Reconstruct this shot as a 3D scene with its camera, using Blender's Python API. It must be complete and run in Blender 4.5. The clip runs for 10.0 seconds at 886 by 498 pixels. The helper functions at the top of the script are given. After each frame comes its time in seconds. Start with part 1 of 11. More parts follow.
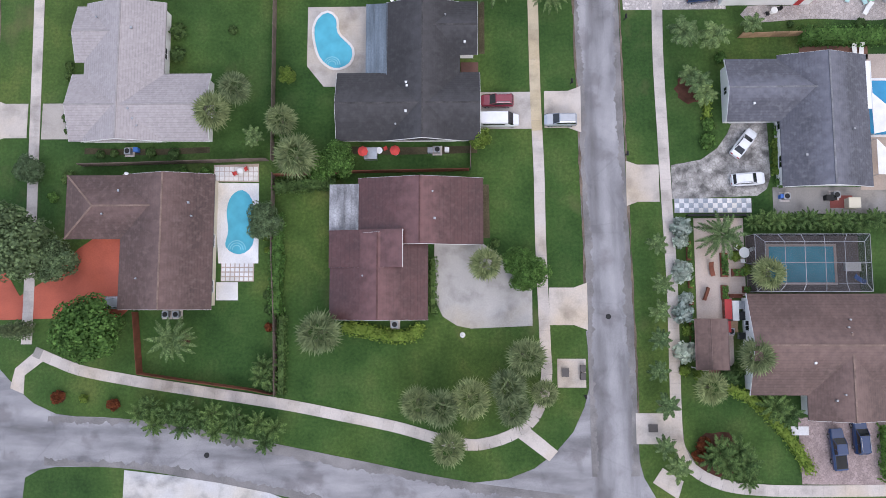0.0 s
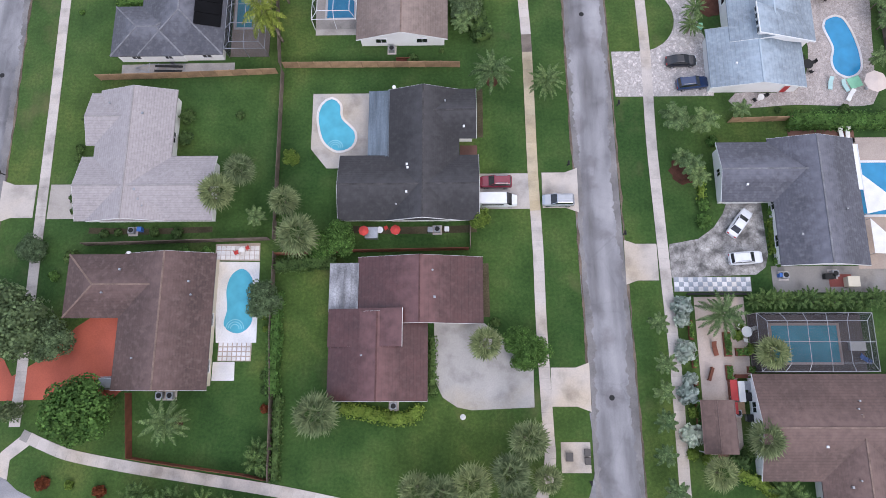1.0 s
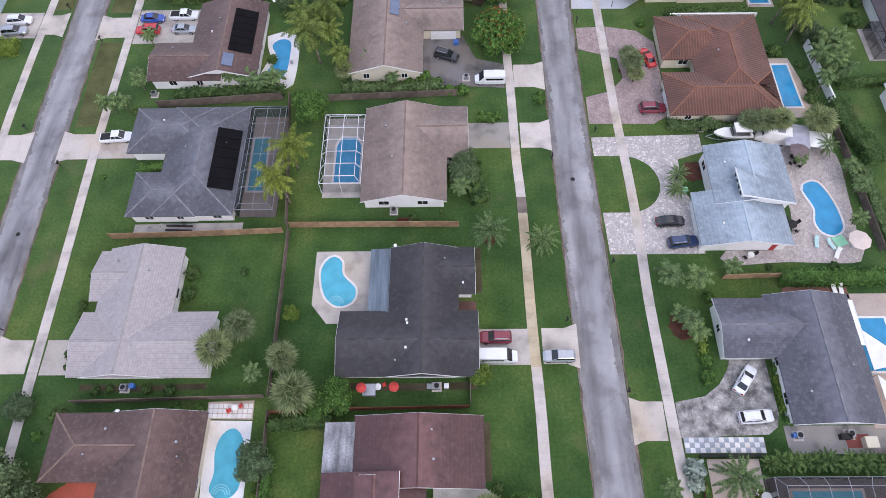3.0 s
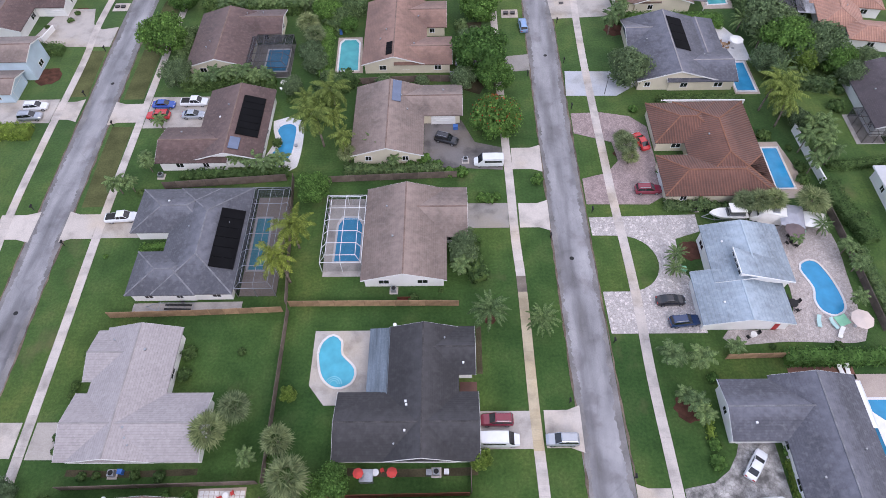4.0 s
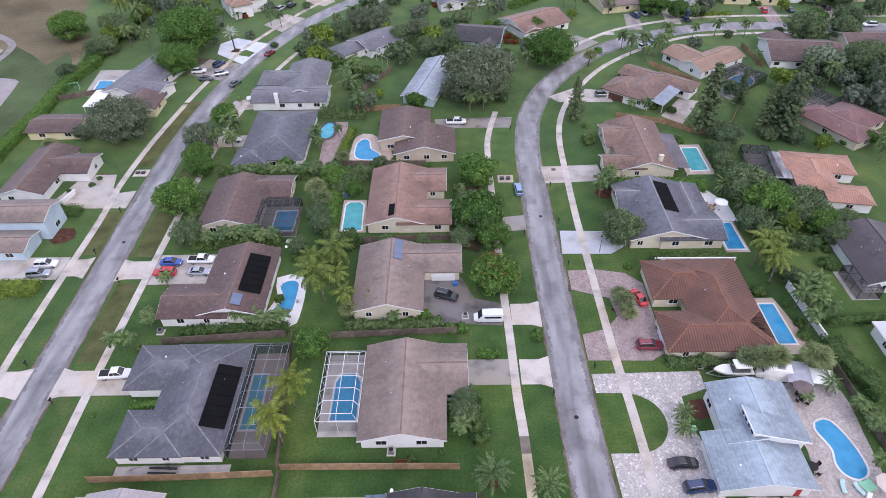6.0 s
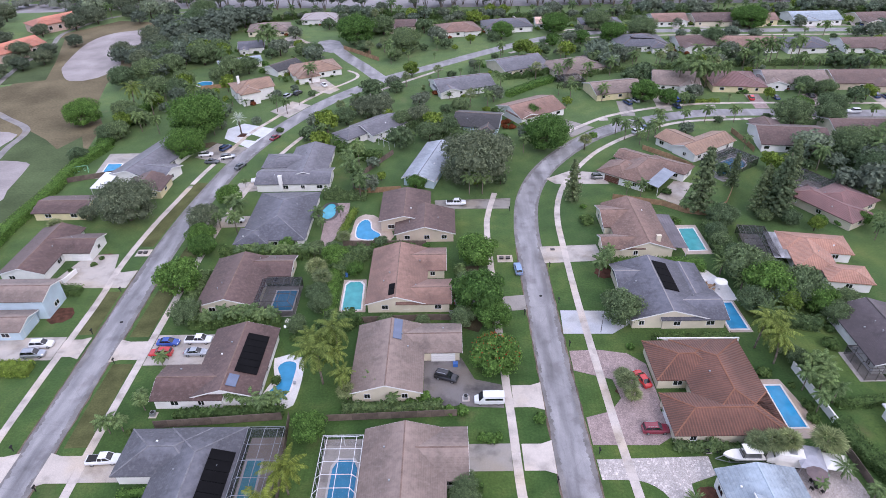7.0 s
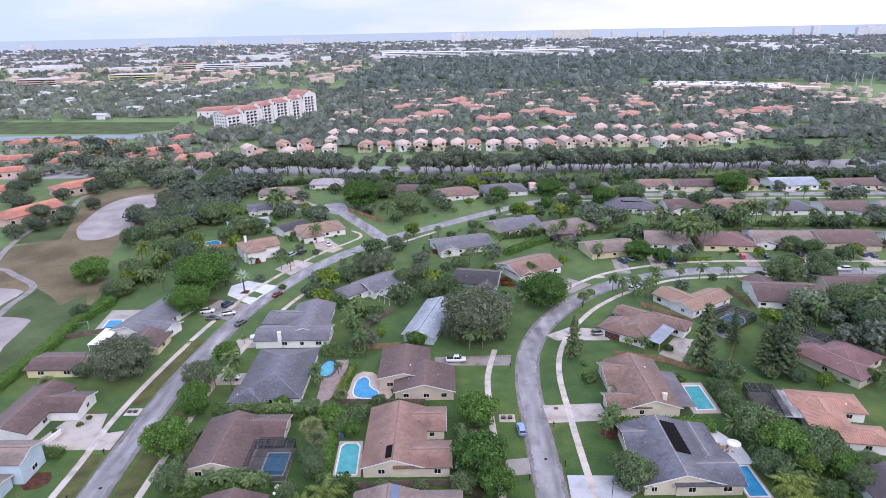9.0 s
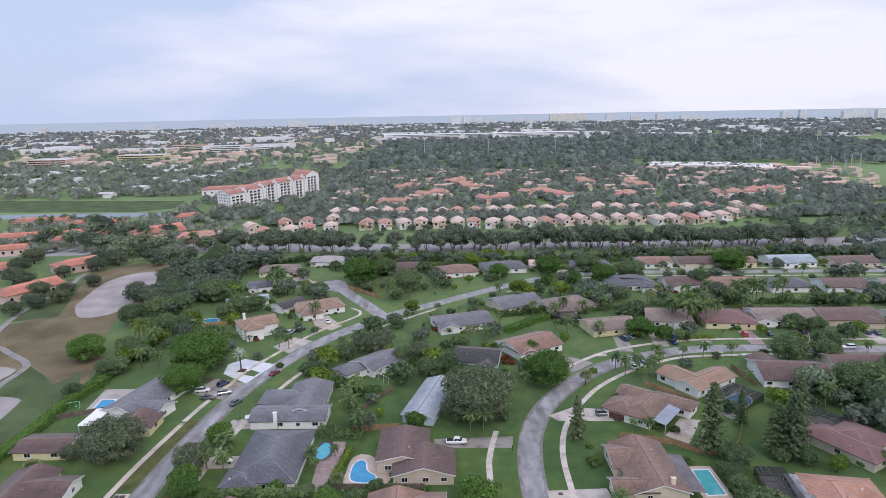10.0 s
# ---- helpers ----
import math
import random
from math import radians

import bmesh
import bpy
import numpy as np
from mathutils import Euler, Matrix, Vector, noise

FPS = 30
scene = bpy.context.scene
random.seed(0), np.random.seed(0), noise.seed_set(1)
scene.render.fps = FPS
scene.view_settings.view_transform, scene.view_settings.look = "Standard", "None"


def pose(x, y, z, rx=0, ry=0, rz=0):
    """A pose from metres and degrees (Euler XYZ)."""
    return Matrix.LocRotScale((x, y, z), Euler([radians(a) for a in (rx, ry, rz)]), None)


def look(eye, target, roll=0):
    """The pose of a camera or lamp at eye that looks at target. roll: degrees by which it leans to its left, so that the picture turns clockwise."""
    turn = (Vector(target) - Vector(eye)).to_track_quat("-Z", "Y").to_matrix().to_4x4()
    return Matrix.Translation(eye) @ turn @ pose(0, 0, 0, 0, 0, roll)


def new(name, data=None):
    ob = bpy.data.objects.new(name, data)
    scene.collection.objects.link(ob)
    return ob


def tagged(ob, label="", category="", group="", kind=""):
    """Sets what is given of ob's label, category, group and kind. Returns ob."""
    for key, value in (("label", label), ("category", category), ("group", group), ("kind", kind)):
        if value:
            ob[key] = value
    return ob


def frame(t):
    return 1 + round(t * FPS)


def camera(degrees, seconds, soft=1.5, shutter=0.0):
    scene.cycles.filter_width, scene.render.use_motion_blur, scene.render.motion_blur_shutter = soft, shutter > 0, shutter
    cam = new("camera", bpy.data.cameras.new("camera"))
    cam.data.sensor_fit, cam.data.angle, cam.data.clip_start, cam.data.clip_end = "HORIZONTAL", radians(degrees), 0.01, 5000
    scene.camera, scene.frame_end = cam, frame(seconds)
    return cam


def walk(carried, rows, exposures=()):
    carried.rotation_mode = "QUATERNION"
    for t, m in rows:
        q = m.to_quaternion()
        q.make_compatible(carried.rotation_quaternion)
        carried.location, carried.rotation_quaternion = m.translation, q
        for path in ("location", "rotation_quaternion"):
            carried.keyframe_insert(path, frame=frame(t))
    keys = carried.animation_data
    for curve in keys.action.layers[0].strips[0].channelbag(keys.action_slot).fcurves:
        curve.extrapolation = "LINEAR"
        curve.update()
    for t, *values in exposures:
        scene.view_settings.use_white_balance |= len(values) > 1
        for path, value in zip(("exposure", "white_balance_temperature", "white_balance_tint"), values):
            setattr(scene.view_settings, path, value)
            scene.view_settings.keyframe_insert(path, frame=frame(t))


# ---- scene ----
# ---------------------------------------------------------------- camera: a drone that hangs still and tilts up
cam = camera(71.5, 10.0, soft=0.4)
EYE = (0.0, 0.0, 88.0)
TILTS = [(0.0, 4.96, 1.16), (0.5, 8.45, 1.15), (1.0, 12.28, 1.15), (1.5, 15.81, 1.13), (2.0, 19.57, 1.12), (2.5, 23.06, 1.11),
         (4.0, 34.02, 1.10), (4.5, 37.50, 1.09), (5.0, 41.28, 1.09), (5.5, 44.79, 1.09), (7.0, 55.84, 1.09), (7.5, 59.32, 1.09),
         (8.0, 63.07, 1.08), (8.5, 66.57, 1.07), (9.0, 70.32, 1.07), (9.5, 73.75, 1.06), (10.0, 77.50, 1.06)]
walk(cam, [(t, pose(*EYE, tilt, lean, 0)) for t, tilt, lean in TILTS], exposures=[(0.0, 0.0, 6120, 17), (2.0, 0.01, 6040, 19), (4.0, 0.03, 6040, 21), (5.5, 0.07, 6020, 23), (7.0, 0.19, 5940, 24), (8.5, 0.27, 5860, 25), (9.2, 0.14, 5920, 24), (10.0, -0.14, 6110, 18)])

# ---------------------------------------------------------------- light: bright overcast, soft sun behind the cloud
SUN_ELEVATION, SUN_AZIMUTH = 42.0, 160.0
world = bpy.data.worlds.new("overcast_sky")
scene.world = world
world.use_nodes = True
wn, wl = world.node_tree.nodes, world.node_tree.links
wn.clear()
w_out = wn.new("ShaderNodeOutputWorld")
w_bg = wn.new("ShaderNodeBackground")
w_sky = wn.new("ShaderNodeTexSky")
w_sky.sky_type = "NISHITA"
w_sky.sun_disc = False
w_sky.sun_elevation = radians(SUN_ELEVATION)
w_sky.sun_rotation = radians(SUN_AZIMUTH)
w_sky.dust_density = 3.0
w_tex = wn.new("ShaderNodeTexCoord")
w_sep = wn.new("ShaderNodeSeparateXYZ")
w_map = wn.new("ShaderNodeMapping")
w_map.inputs["Scale"].default_value = (1.0, 1.0, 4.5)
w_noise = wn.new("ShaderNodeTexNoise")
w_noise.inputs["Scale"].default_value = 2.2
w_noise.inputs["Detail"].default_value = 6.0
w_side = wn.new("ShaderNodeMath")
w_side.operation, w_side.inputs[1].default_value = "MULTIPLY", 0.30
w_sum = wn.new("ShaderNodeMath")
w_ramp = wn.new("ShaderNodeValToRGB")
e = w_ramp.color_ramp.elements
e[0].position, e[0].color = 0.34, (5.6, 6.7, 8.2, 1)
e[1].position, e[1].color = 0.62, (9.3, 9.3, 9.5, 1)
e.new(0.46).color = (7.2, 7.6, 8.8, 1)
w_up = wn.new("ShaderNodeMapRange")
for k, v in enumerate((0.25, 1.0, 1.17, 1.75)):
    w_up.inputs[k + 1].default_value = v
w_mul = wn.new("ShaderNodeVectorMath")
w_mul.operation = "SCALE"
w_mix = wn.new("ShaderNodeMixRGB")
w_mix.inputs["Fac"].default_value = 0.90
wl.new(w_tex.outputs["Generated"], w_map.inputs["Vector"])
wl.new(w_tex.outputs["Generated"], w_sep.inputs["Vector"])
wl.new(w_map.outputs["Vector"], w_noise.inputs["Vector"])
wl.new(w_sep.outputs["X"], w_side.inputs[0])
wl.new(w_noise.outputs["Fac"], w_sum.inputs[0])
wl.new(w_side.outputs["Value"], w_sum.inputs[1])
wl.new(w_sum.outputs["Value"], w_ramp.inputs["Fac"])
wl.new(w_sep.outputs["Z"], w_up.inputs["Value"])
wl.new(w_ramp.outputs["Color"], w_mul.inputs["Vector"])
wl.new(w_up.outputs["Result"], w_mul.inputs["Scale"])
wl.new(w_sky.outputs["Color"], w_mix.inputs["Color1"])
wl.new(w_mul.outputs["Vector"], w_mix.inputs["Color2"])
wl.new(w_mix.outputs["Color"], w_bg.inputs["Color"])
wl.new(w_bg.outputs["Background"], w_out.inputs["Surface"])
w_bg.inputs["Strength"].default_value = 0.10

sun = new("sun", bpy.data.lights.new("sun", "SUN"))
sun.data.energy, sun.data.angle, sun.data.color = 1.1, radians(22), (1.0, 0.96, 0.9)
_e, _a = radians(SUN_ELEVATION), radians(SUN_AZIMUTH)
sun.matrix_world = look((0, 0, 0), (-math.sin(_a) * math.cos(_e), -math.cos(_a) * math.cos(_e), -math.sin(_e)))


# ---------------------------------------------------------------- materials
def nodes_of(name):
    m = bpy.data.materials.new(name)
    m.use_nodes = True
    return m, m.node_tree.nodes, m.node_tree.links, m.node_tree.nodes["Principled BSDF"]


def noise_node(n, l, coord, scale, detail=4.0, stretch=None):
    t = n.new("ShaderNodeTexNoise")
    t.inputs["Scale"].default_value = scale
    t.inputs["Detail"].default_value = detail
    if stretch:
        mp = n.new("ShaderNodeMapping")
        mp.inputs["Scale"].default_value = stretch
        l.new(coord, mp.inputs["Vector"])
        coord = mp.outputs["Vector"]
    l.new(coord, t.inputs["Vector"])
    return t.outputs["Fac"]


def ramp_node(n, l, fac, stops):
    r = n.new("ShaderNodeValToRGB")
    e = r.color_ramp.elements
    while len(e) < len(stops):
        e.new(0.5)
    for k, (p, c) in enumerate(stops):
        e[k].position, e[k].color = p, (*c, 1)
    l.new(fac, r.inputs["Fac"])
    return r.outputs["Color"]


def mix_node(n, l, kind, fac, a, b):
    m = n.new("ShaderNodeMixRGB")
    m.blend_type = kind
    for sock, val in (("Fac", fac), ("Color1", a), ("Color2", b)):
        if isinstance(val, (int, float)):
            m.inputs[sock].default_value = val
        elif isinstance(val, tuple):
            m.inputs[sock].default_value = (*val, 1)
        else:
            l.new(val, m.inputs[sock])
    return m.outputs["Color"]


def bump_node(n, l, fac, strength, dist, bsdf):
    b = n.new("ShaderNodeBump")
    b.inputs["Strength"].default_value = strength
    b.inputs["Distance"].default_value = dist
    l.new(fac, b.inputs["Height"])
    l.new(b.outputs["Normal"], bsdf.inputs["Normal"])


def shade(c, k):
    return tuple(min(1.0, v * k) for v in c)


def surface(name, col, rough=0.8, metal=0.0, big=0.25, fine=6.0, spread=0.22, bump=0.3, spec=0.5, vary=0.0, stretch=None):
    """A plain procedural surface: stains at a large scale, grain at a fine one."""
    m, n, l, p = nodes_of(name)
    co = n.new("ShaderNodeTexCoord").outputs["Object"]
    a = noise_node(n, l, co, big, 5.0, stretch)
    b = noise_node(n, l, co, fine, 3.0)
    c = ramp_node(n, l, a, [(0.3, shade(col, 1 - spread)), (0.7, shade(col, 1 + spread))])
    g = ramp_node(n, l, b, [(0.3, (1 - spread * 0.8,) * 3), (0.7, (1.0,) * 3)])
    c = mix_node(n, l, "MULTIPLY", 1.0, c, g)
    if vary:
        rnd = n.new("ShaderNodeObjectInfo").outputs["Random"]
        v = ramp_node(n, l, rnd, [(0.0, (1 - vary,) * 3), (1.0, (1 + vary * 0.3,) * 3)])
        c = mix_node(n, l, "MULTIPLY", 1.0, c, v)
    l.new(c, p.inputs["Base Color"])
    p.inputs["Roughness"].default_value = rough
    p.inputs["Metallic"].default_value = metal
    p.inputs["Specular IOR Level"].default_value = spec
    if bump:
        bump_node(n, l, b, bump, 0.02, p)
    return m


def roofing(name, col, streak=(0.0, 0.0, 0.0), streak_amount=0.35, rough=0.75, course=0.11, relief=0.05, patch=0.25, barrel=0.0, ridge=0.55, groove=0.86):
    """Roof covering: courses that follow the slope, tile to tile variation, weather streaks."""
    m, n, l, p = nodes_of(name)
    co = n.new("ShaderNodeTexCoord").outputs["Object"]
    sep = n.new("ShaderNodeSeparateXYZ")
    l.new(co, sep.inputs["Vector"])
    saw = n.new("ShaderNodeMath")
    saw.operation = "DIVIDE"
    saw.inputs[1].default_value = course
    l.new(sep.outputs["Z"], saw.inputs[0])
    fr = n.new("ShaderNodeMath")
    fr.operation = "FRACT"
    l.new(saw.outputs["Value"], fr.inputs[0])
    vor = n.new("ShaderNodeTexVoronoi")
    vor.inputs["Scale"].default_value = 3.0
    l.new(co, vor.inputs["Vector"])
    cells = ramp_node(n, l, vor.outputs["Color"], [(0.0, (0.85,) * 3), (1.0, (1.10,) * 3)])
    big = noise_node(n, l, co, 0.28, 6.0)
    streaks = noise_node(n, l, co, 1.0, 4.0, (1.6, 1.6, 0.35))
    c = ramp_node(n, l, big, [(0.3, shade(col, 1 - patch)), (0.52, col), (0.75, shade(col, 1 + patch))])
    c = mix_node(n, l, "MULTIPLY", 1.0, c, cells)
    edge = ramp_node(n, l, fr.outputs["Value"], [(0.0, (0.72,) * 3), (0.25, (1.0,) * 3)])
    c = mix_node(n, l, "MULTIPLY", 0.8, c, edge)
    height = fr.outputs["Value"]
    if barrel:
        tc = n.new("ShaderNodeTexCoord")
        face = n.new("ShaderNodeSeparateXYZ")
        l.new(tc.outputs["Normal"], face.inputs["Vector"])
        ax, ay, pick, along, wave = (n.new("ShaderNodeMath") for _ in range(5))
        ax.operation = ay.operation = "ABSOLUTE"
        l.new(face.outputs["X"], ax.inputs[0])
        l.new(face.outputs["Y"], ay.inputs[0])
        pick.operation = "GREATER_THAN"
        l.new(ax.outputs["Value"], pick.inputs[0])
        l.new(ay.outputs["Value"], pick.inputs[1])
        side = n.new("ShaderNodeMix")
        l.new(pick.outputs["Value"], side.inputs[0])
        l.new(sep.outputs["X"], side.inputs[2])
        l.new(sep.outputs["Y"], side.inputs[3])
        along.operation, along.inputs[1].default_value = "MULTIPLY", 2 * math.pi / barrel
        l.new(side.outputs[0], along.inputs[0])
        wave.operation = "SINE"
        l.new(along.outputs["Value"], wave.inputs[0])
        rows = ramp_node(n, l, wave.outputs["Value"], [(0.0, (groove,) * 3), (0.6, (1.06,) * 3)])
        c = mix_node(n, l, "MULTIPLY", 1.0, c, rows)
        height = wave.outputs["Value"]
    mask = ramp_node(n, l, streaks, [(0.5, (0, 0, 0)), (0.74, (streak_amount,) * 3)])
    c = mix_node(n, l, "MIX", mask, c, streak)
    # paler towards the ridge: weathering, with wet sheen painted into the colour
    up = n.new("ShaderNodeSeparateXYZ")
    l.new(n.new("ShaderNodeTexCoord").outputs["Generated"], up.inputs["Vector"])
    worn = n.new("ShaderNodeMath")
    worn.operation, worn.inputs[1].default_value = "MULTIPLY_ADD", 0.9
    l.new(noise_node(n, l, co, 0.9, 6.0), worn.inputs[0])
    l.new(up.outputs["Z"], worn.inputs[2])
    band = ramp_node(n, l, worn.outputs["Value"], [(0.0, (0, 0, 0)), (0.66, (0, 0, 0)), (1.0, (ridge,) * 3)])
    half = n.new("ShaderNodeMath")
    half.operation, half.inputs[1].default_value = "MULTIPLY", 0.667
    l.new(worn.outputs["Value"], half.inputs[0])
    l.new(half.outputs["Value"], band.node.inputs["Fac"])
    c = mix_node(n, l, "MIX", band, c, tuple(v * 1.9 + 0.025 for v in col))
    l.new(c, p.inputs["Base Color"])
    p.inputs["Roughness"].default_value = rough
    p.inputs["Sheen Weight"].default_value = 0.16
    p.inputs["Sheen Roughness"].default_value = 0.5
    bump_node(n, l, height, 0.5, relief, p)
    return m


def foliage(name, dark, light, rough=0.75, scale=0.8):
    m, n, l, p = nodes_of(name)
    geo = n.new("ShaderNodeNewGeometry")
    co = n.new("ShaderNodeTexCoord").outputs["Object"]
    a = noise_node(n, l, co, scale, 3.0)
    c = ramp_node(n, l, geo.outputs["Random Per Island"], [(0.0, dark), (0.85, light), (1.0, shade(light, 1.35))])
    v = ramp_node(n, l, a, [(0.35, (0.65,) * 3), (0.65, (1.15,) * 3)])
    c = mix_node(n, l, "MULTIPLY", 1.0, c, v)
    rnd = n.new("ShaderNodeObjectInfo").outputs["Random"]
    v = ramp_node(n, l, rnd, [(0.0, (0.75, 0.78, 0.8)), (1.0, (1.15, 1.1, 1.0))])
    c = mix_node(n, l, "MULTIPLY", 1.0, c, v)
    l.new(c, p.inputs["Base Color"])
    p.inputs["Roughness"].default_value = rough
    p.inputs["Specular IOR Level"].default_value = 0.12
    tr = n.new("ShaderNodeBsdfTranslucent")
    l.new(c, tr.inputs["Color"])
    both = n.new("ShaderNodeMixShader")
    both.inputs["Fac"].default_value = 0.36
    l.new(p.outputs["BSDF"], both.inputs[1])
    l.new(tr.outputs["BSDF"], both.inputs[2])
    l.new(both.outputs["Shader"], n["Material Output"].inputs["Surface"])
    return m


def paint(name, col, rough=0.25, metal=0.0, coat=0.6):
    m = surface(name, col, rough, metal, 1.2, 20.0, 0.05, 0.0)
    p = m.node_tree.nodes["Principled BSDF"]
    p.inputs["Coat Weight"].default_value = coat
    p.inputs["Coat Roughness"].default_value = 0.08
    return m


def grass_material():
    m, n, l, p = nodes_of("mown_lawn")
    co = n.new("ShaderNodeTexCoord").outputs["Object"]
    yard = noise_node(n, l, co, 0.045, 2.0)
    patch = noise_node(n, l, co, 0.22, 6.0)
    tuft = noise_node(n, l, co, 2.4, 6.0)
    blade = noise_node(n, l, co, 14.0, 3.0)
    wave = n.new("ShaderNodeTexWave")
    wave.inputs["Scale"].default_value = 0.32
    wave.inputs["Distortion"].default_value = 1.2
    wave.inputs["Detail"].default_value = 2.0
    l.new(co, wave.inputs["Vector"])
    c = ramp_node(n, l, patch, [(0.30, (0.038, 0.080, 0.019)), (0.50, (0.056, 0.110, 0.027)), (0.72, (0.088, 0.132, 0.038))])
    y = ramp_node(n, l, yard, [(0.35, (0.62, 0.76, 0.74)), (0.5, (0.95, 1.0, 0.95)), (0.65, (1.40, 1.18, 1.05))])
    c = mix_node(n, l, "MULTIPLY", 1.0, c, y)
    t = ramp_node(n, l, tuft, [(0.3, (0.68, 0.72, 0.7)), (0.7, (1.16, 1.12, 1.1))])
    c = mix_node(n, l, "MULTIPLY", 1.0, c, t)
    b = ramp_node(n, l, blade, [(0.3, (0.7,) * 3), (0.7, (1.15,) * 3)])
    c = mix_node(n, l, "MULTIPLY", 1.0, c, b)
    s = ramp_node(n, l, wave.outputs["Fac"], [(0.2, (0.90,) * 3), (0.8, (1.06,) * 3)])
    c = mix_node(n, l, "MULTIPLY", 0.22, c, s)
    worn = ramp_node(n, l, noise_node(n, l, co, 0.13, 7.0, (1.0, 0.8, 1.0)), [(0.62, (0, 0, 0)), (0.76, (0.55,) * 3)])
    c = mix_node(n, l, "MIX", worn, c, (0.135, 0.118, 0.058))
    l.new(c, p.inputs["Base Color"])
    p.inputs["Roughness"].default_value = 0.9
    p.inputs["Specular IOR Level"].default_value = 0.15
    p.inputs["Sheen Weight"].default_value = 0.52
    p.inputs["Sheen Roughness"].default_value = 0.45
    p.inputs["Sheen Tint"].default_value = (0.66, 0.84, 0.46, 1)
    bump_node(n, l, tuft, 0.6, 0.08, p)
    return m


def asphalt_material(name="worn_asphalt", along=(1.0, 0.16, 1.0), wet=0.72):
    m, n, l, p = nodes_of(name)
    co = n.new("ShaderNodeTexCoord").outputs["Object"]
    long = noise_node(n, l, co, 0.45, 7.0, along)
    blot = noise_node(n, l, co, 0.22, 8.0)
    fine = noise_node(n, l, co, 9.0, 4.0)
    c = ramp_node(n, l, long, [(0.30, (0.125, 0.118, 0.12)), (0.43, (0.195, 0.19, 0.20)), (0.56, (0.285, 0.278, 0.29)), (0.72, (0.36, 0.35, 0.36))])
    f = ramp_node(n, l, fine, [(0.3, (0.84,) * 3), (0.7, (1.08,) * 3)])
    c = mix_node(n, l, "MULTIPLY", 1.0, c, f)
    w = ramp_node(n, l, blot, [(0.36, (wet, wet * 0.97, wet * 0.97)), (0.46, (0.98,) * 3), (0.66, (1.15, 1.14, 1.13))])
    c = mix_node(n, l, "MULTIPLY", 1.0, c, w)
    vor = n.new("ShaderNodeTexVoronoi")
    vor.feature = "DISTANCE_TO_EDGE"
    vor.inputs["Scale"].default_value = 0.16
    l.new(co, vor.inputs["Vector"])
    crack = ramp_node(n, l, vor.outputs["Distance"], [(0.0, (0.45,) * 3), (0.012, (1.0,) * 3)])
    c = mix_node(n, l, "MULTIPLY", 0.22, c, crack)
    l.new(c, p.inputs["Base Color"])
    r = ramp_node(n, l, long, [(0.35, (0.35,) * 3), (0.6, (0.8,) * 3)])
    l.new(r, p.inputs["Roughness"])
    p.inputs["Sheen Weight"].default_value = 0.15
    bump_node(n, l, fine, 0.25, 0.02, p)
    return m


def concrete_material(name, col, dark=0.62, vary=0.10):
    m, n, l, p = nodes_of(name)
    co = n.new("ShaderNodeNewGeometry").outputs["Position"]
    stain = noise_node(n, l, co, 0.3, 7.0)
    fine = noise_node(n, l, co, 7.0, 4.0)
    c = ramp_node(n, l, stain, [(0.28, shade(col, dark)), (0.5, col), (0.75, shade(col, 1.12))])
    warm = ramp_node(n, l, noise_node(n, l, co, 0.09, 5.0), [(0.5, (1.0, 1.0, 1.0)), (0.68, (0.98, 0.88, 0.70))])
    c = mix_node(n, l, "MULTIPLY", 0.7, c, warm)
    f = ramp_node(n, l, fine, [(0.3, (0.86,) * 3), (0.7, (1.05,) * 3)])
    c = mix_node(n, l, "MULTIPLY", 1.0, c, f)
    rnd = n.new("ShaderNodeObjectInfo").outputs["Random"]
    v = ramp_node(n, l, rnd, [(0.0, (1 - vary, 1 - vary * 1.1, 1 - vary * 1.3)), (0.5, (1.0,) * 3), (1.0, (1.05,) * 3)])
    c = mix_node(n, l, "MULTIPLY", 1.0, c, v)
    l.new(c, p.inputs["Base Color"])
    p.inputs["Roughness"].default_value = 0.85
    bump_node(n, l, fine, 0.2, 0.02, p)
    return m


def paver_material(name, col, cell, blotch=0.25, low=0.80, high=1.16):
    """Laid pavers: cells with dark joints, tone from stone to stone, blotches of lichen and wear."""
    m, n, l, p = nodes_of(name)
    co = n.new("ShaderNodeNewGeometry").outputs["Position"]
    vor = n.new("ShaderNodeTexVoronoi")
    vor.inputs["Scale"].default_value = cell
    l.new(co, vor.inputs["Vector"])
    edge = n.new("ShaderNodeTexVoronoi")
    edge.feature = "DISTANCE_TO_EDGE"
    edge.inputs["Scale"].default_value = cell
    l.new(co, edge.inputs["Vector"])
    tone = ramp_node(n, l, vor.outputs["Color"], [(0.1, shade(col, low)), (0.6, shade(col, 1.0)), (0.9, shade(col, high))])
    joint = ramp_node(n, l, edge.outputs["Distance"], [(0.0, (0.62, 0.60, 0.57)), (0.08, (1.0,) * 3)])
    c = mix_node(n, l, "MULTIPLY", 1.0, tone, joint)
    wear = ramp_node(n, l, noise_node(n, l, co, 0.55, 7.0), [(0.36, (1 - blotch,) * 3), (0.5, (1.0,) * 3), (0.64, (1 + blotch,) * 3)])
    c = mix_node(n, l, "MULTIPLY", 1.0, c, wear)
    l.new(c, p.inputs["Base Color"])
    p.inputs["Roughness"].default_value = 0.85
    bump_node(n, l, edge.outputs["Distance"], 0.3, 0.03, p)
    return m


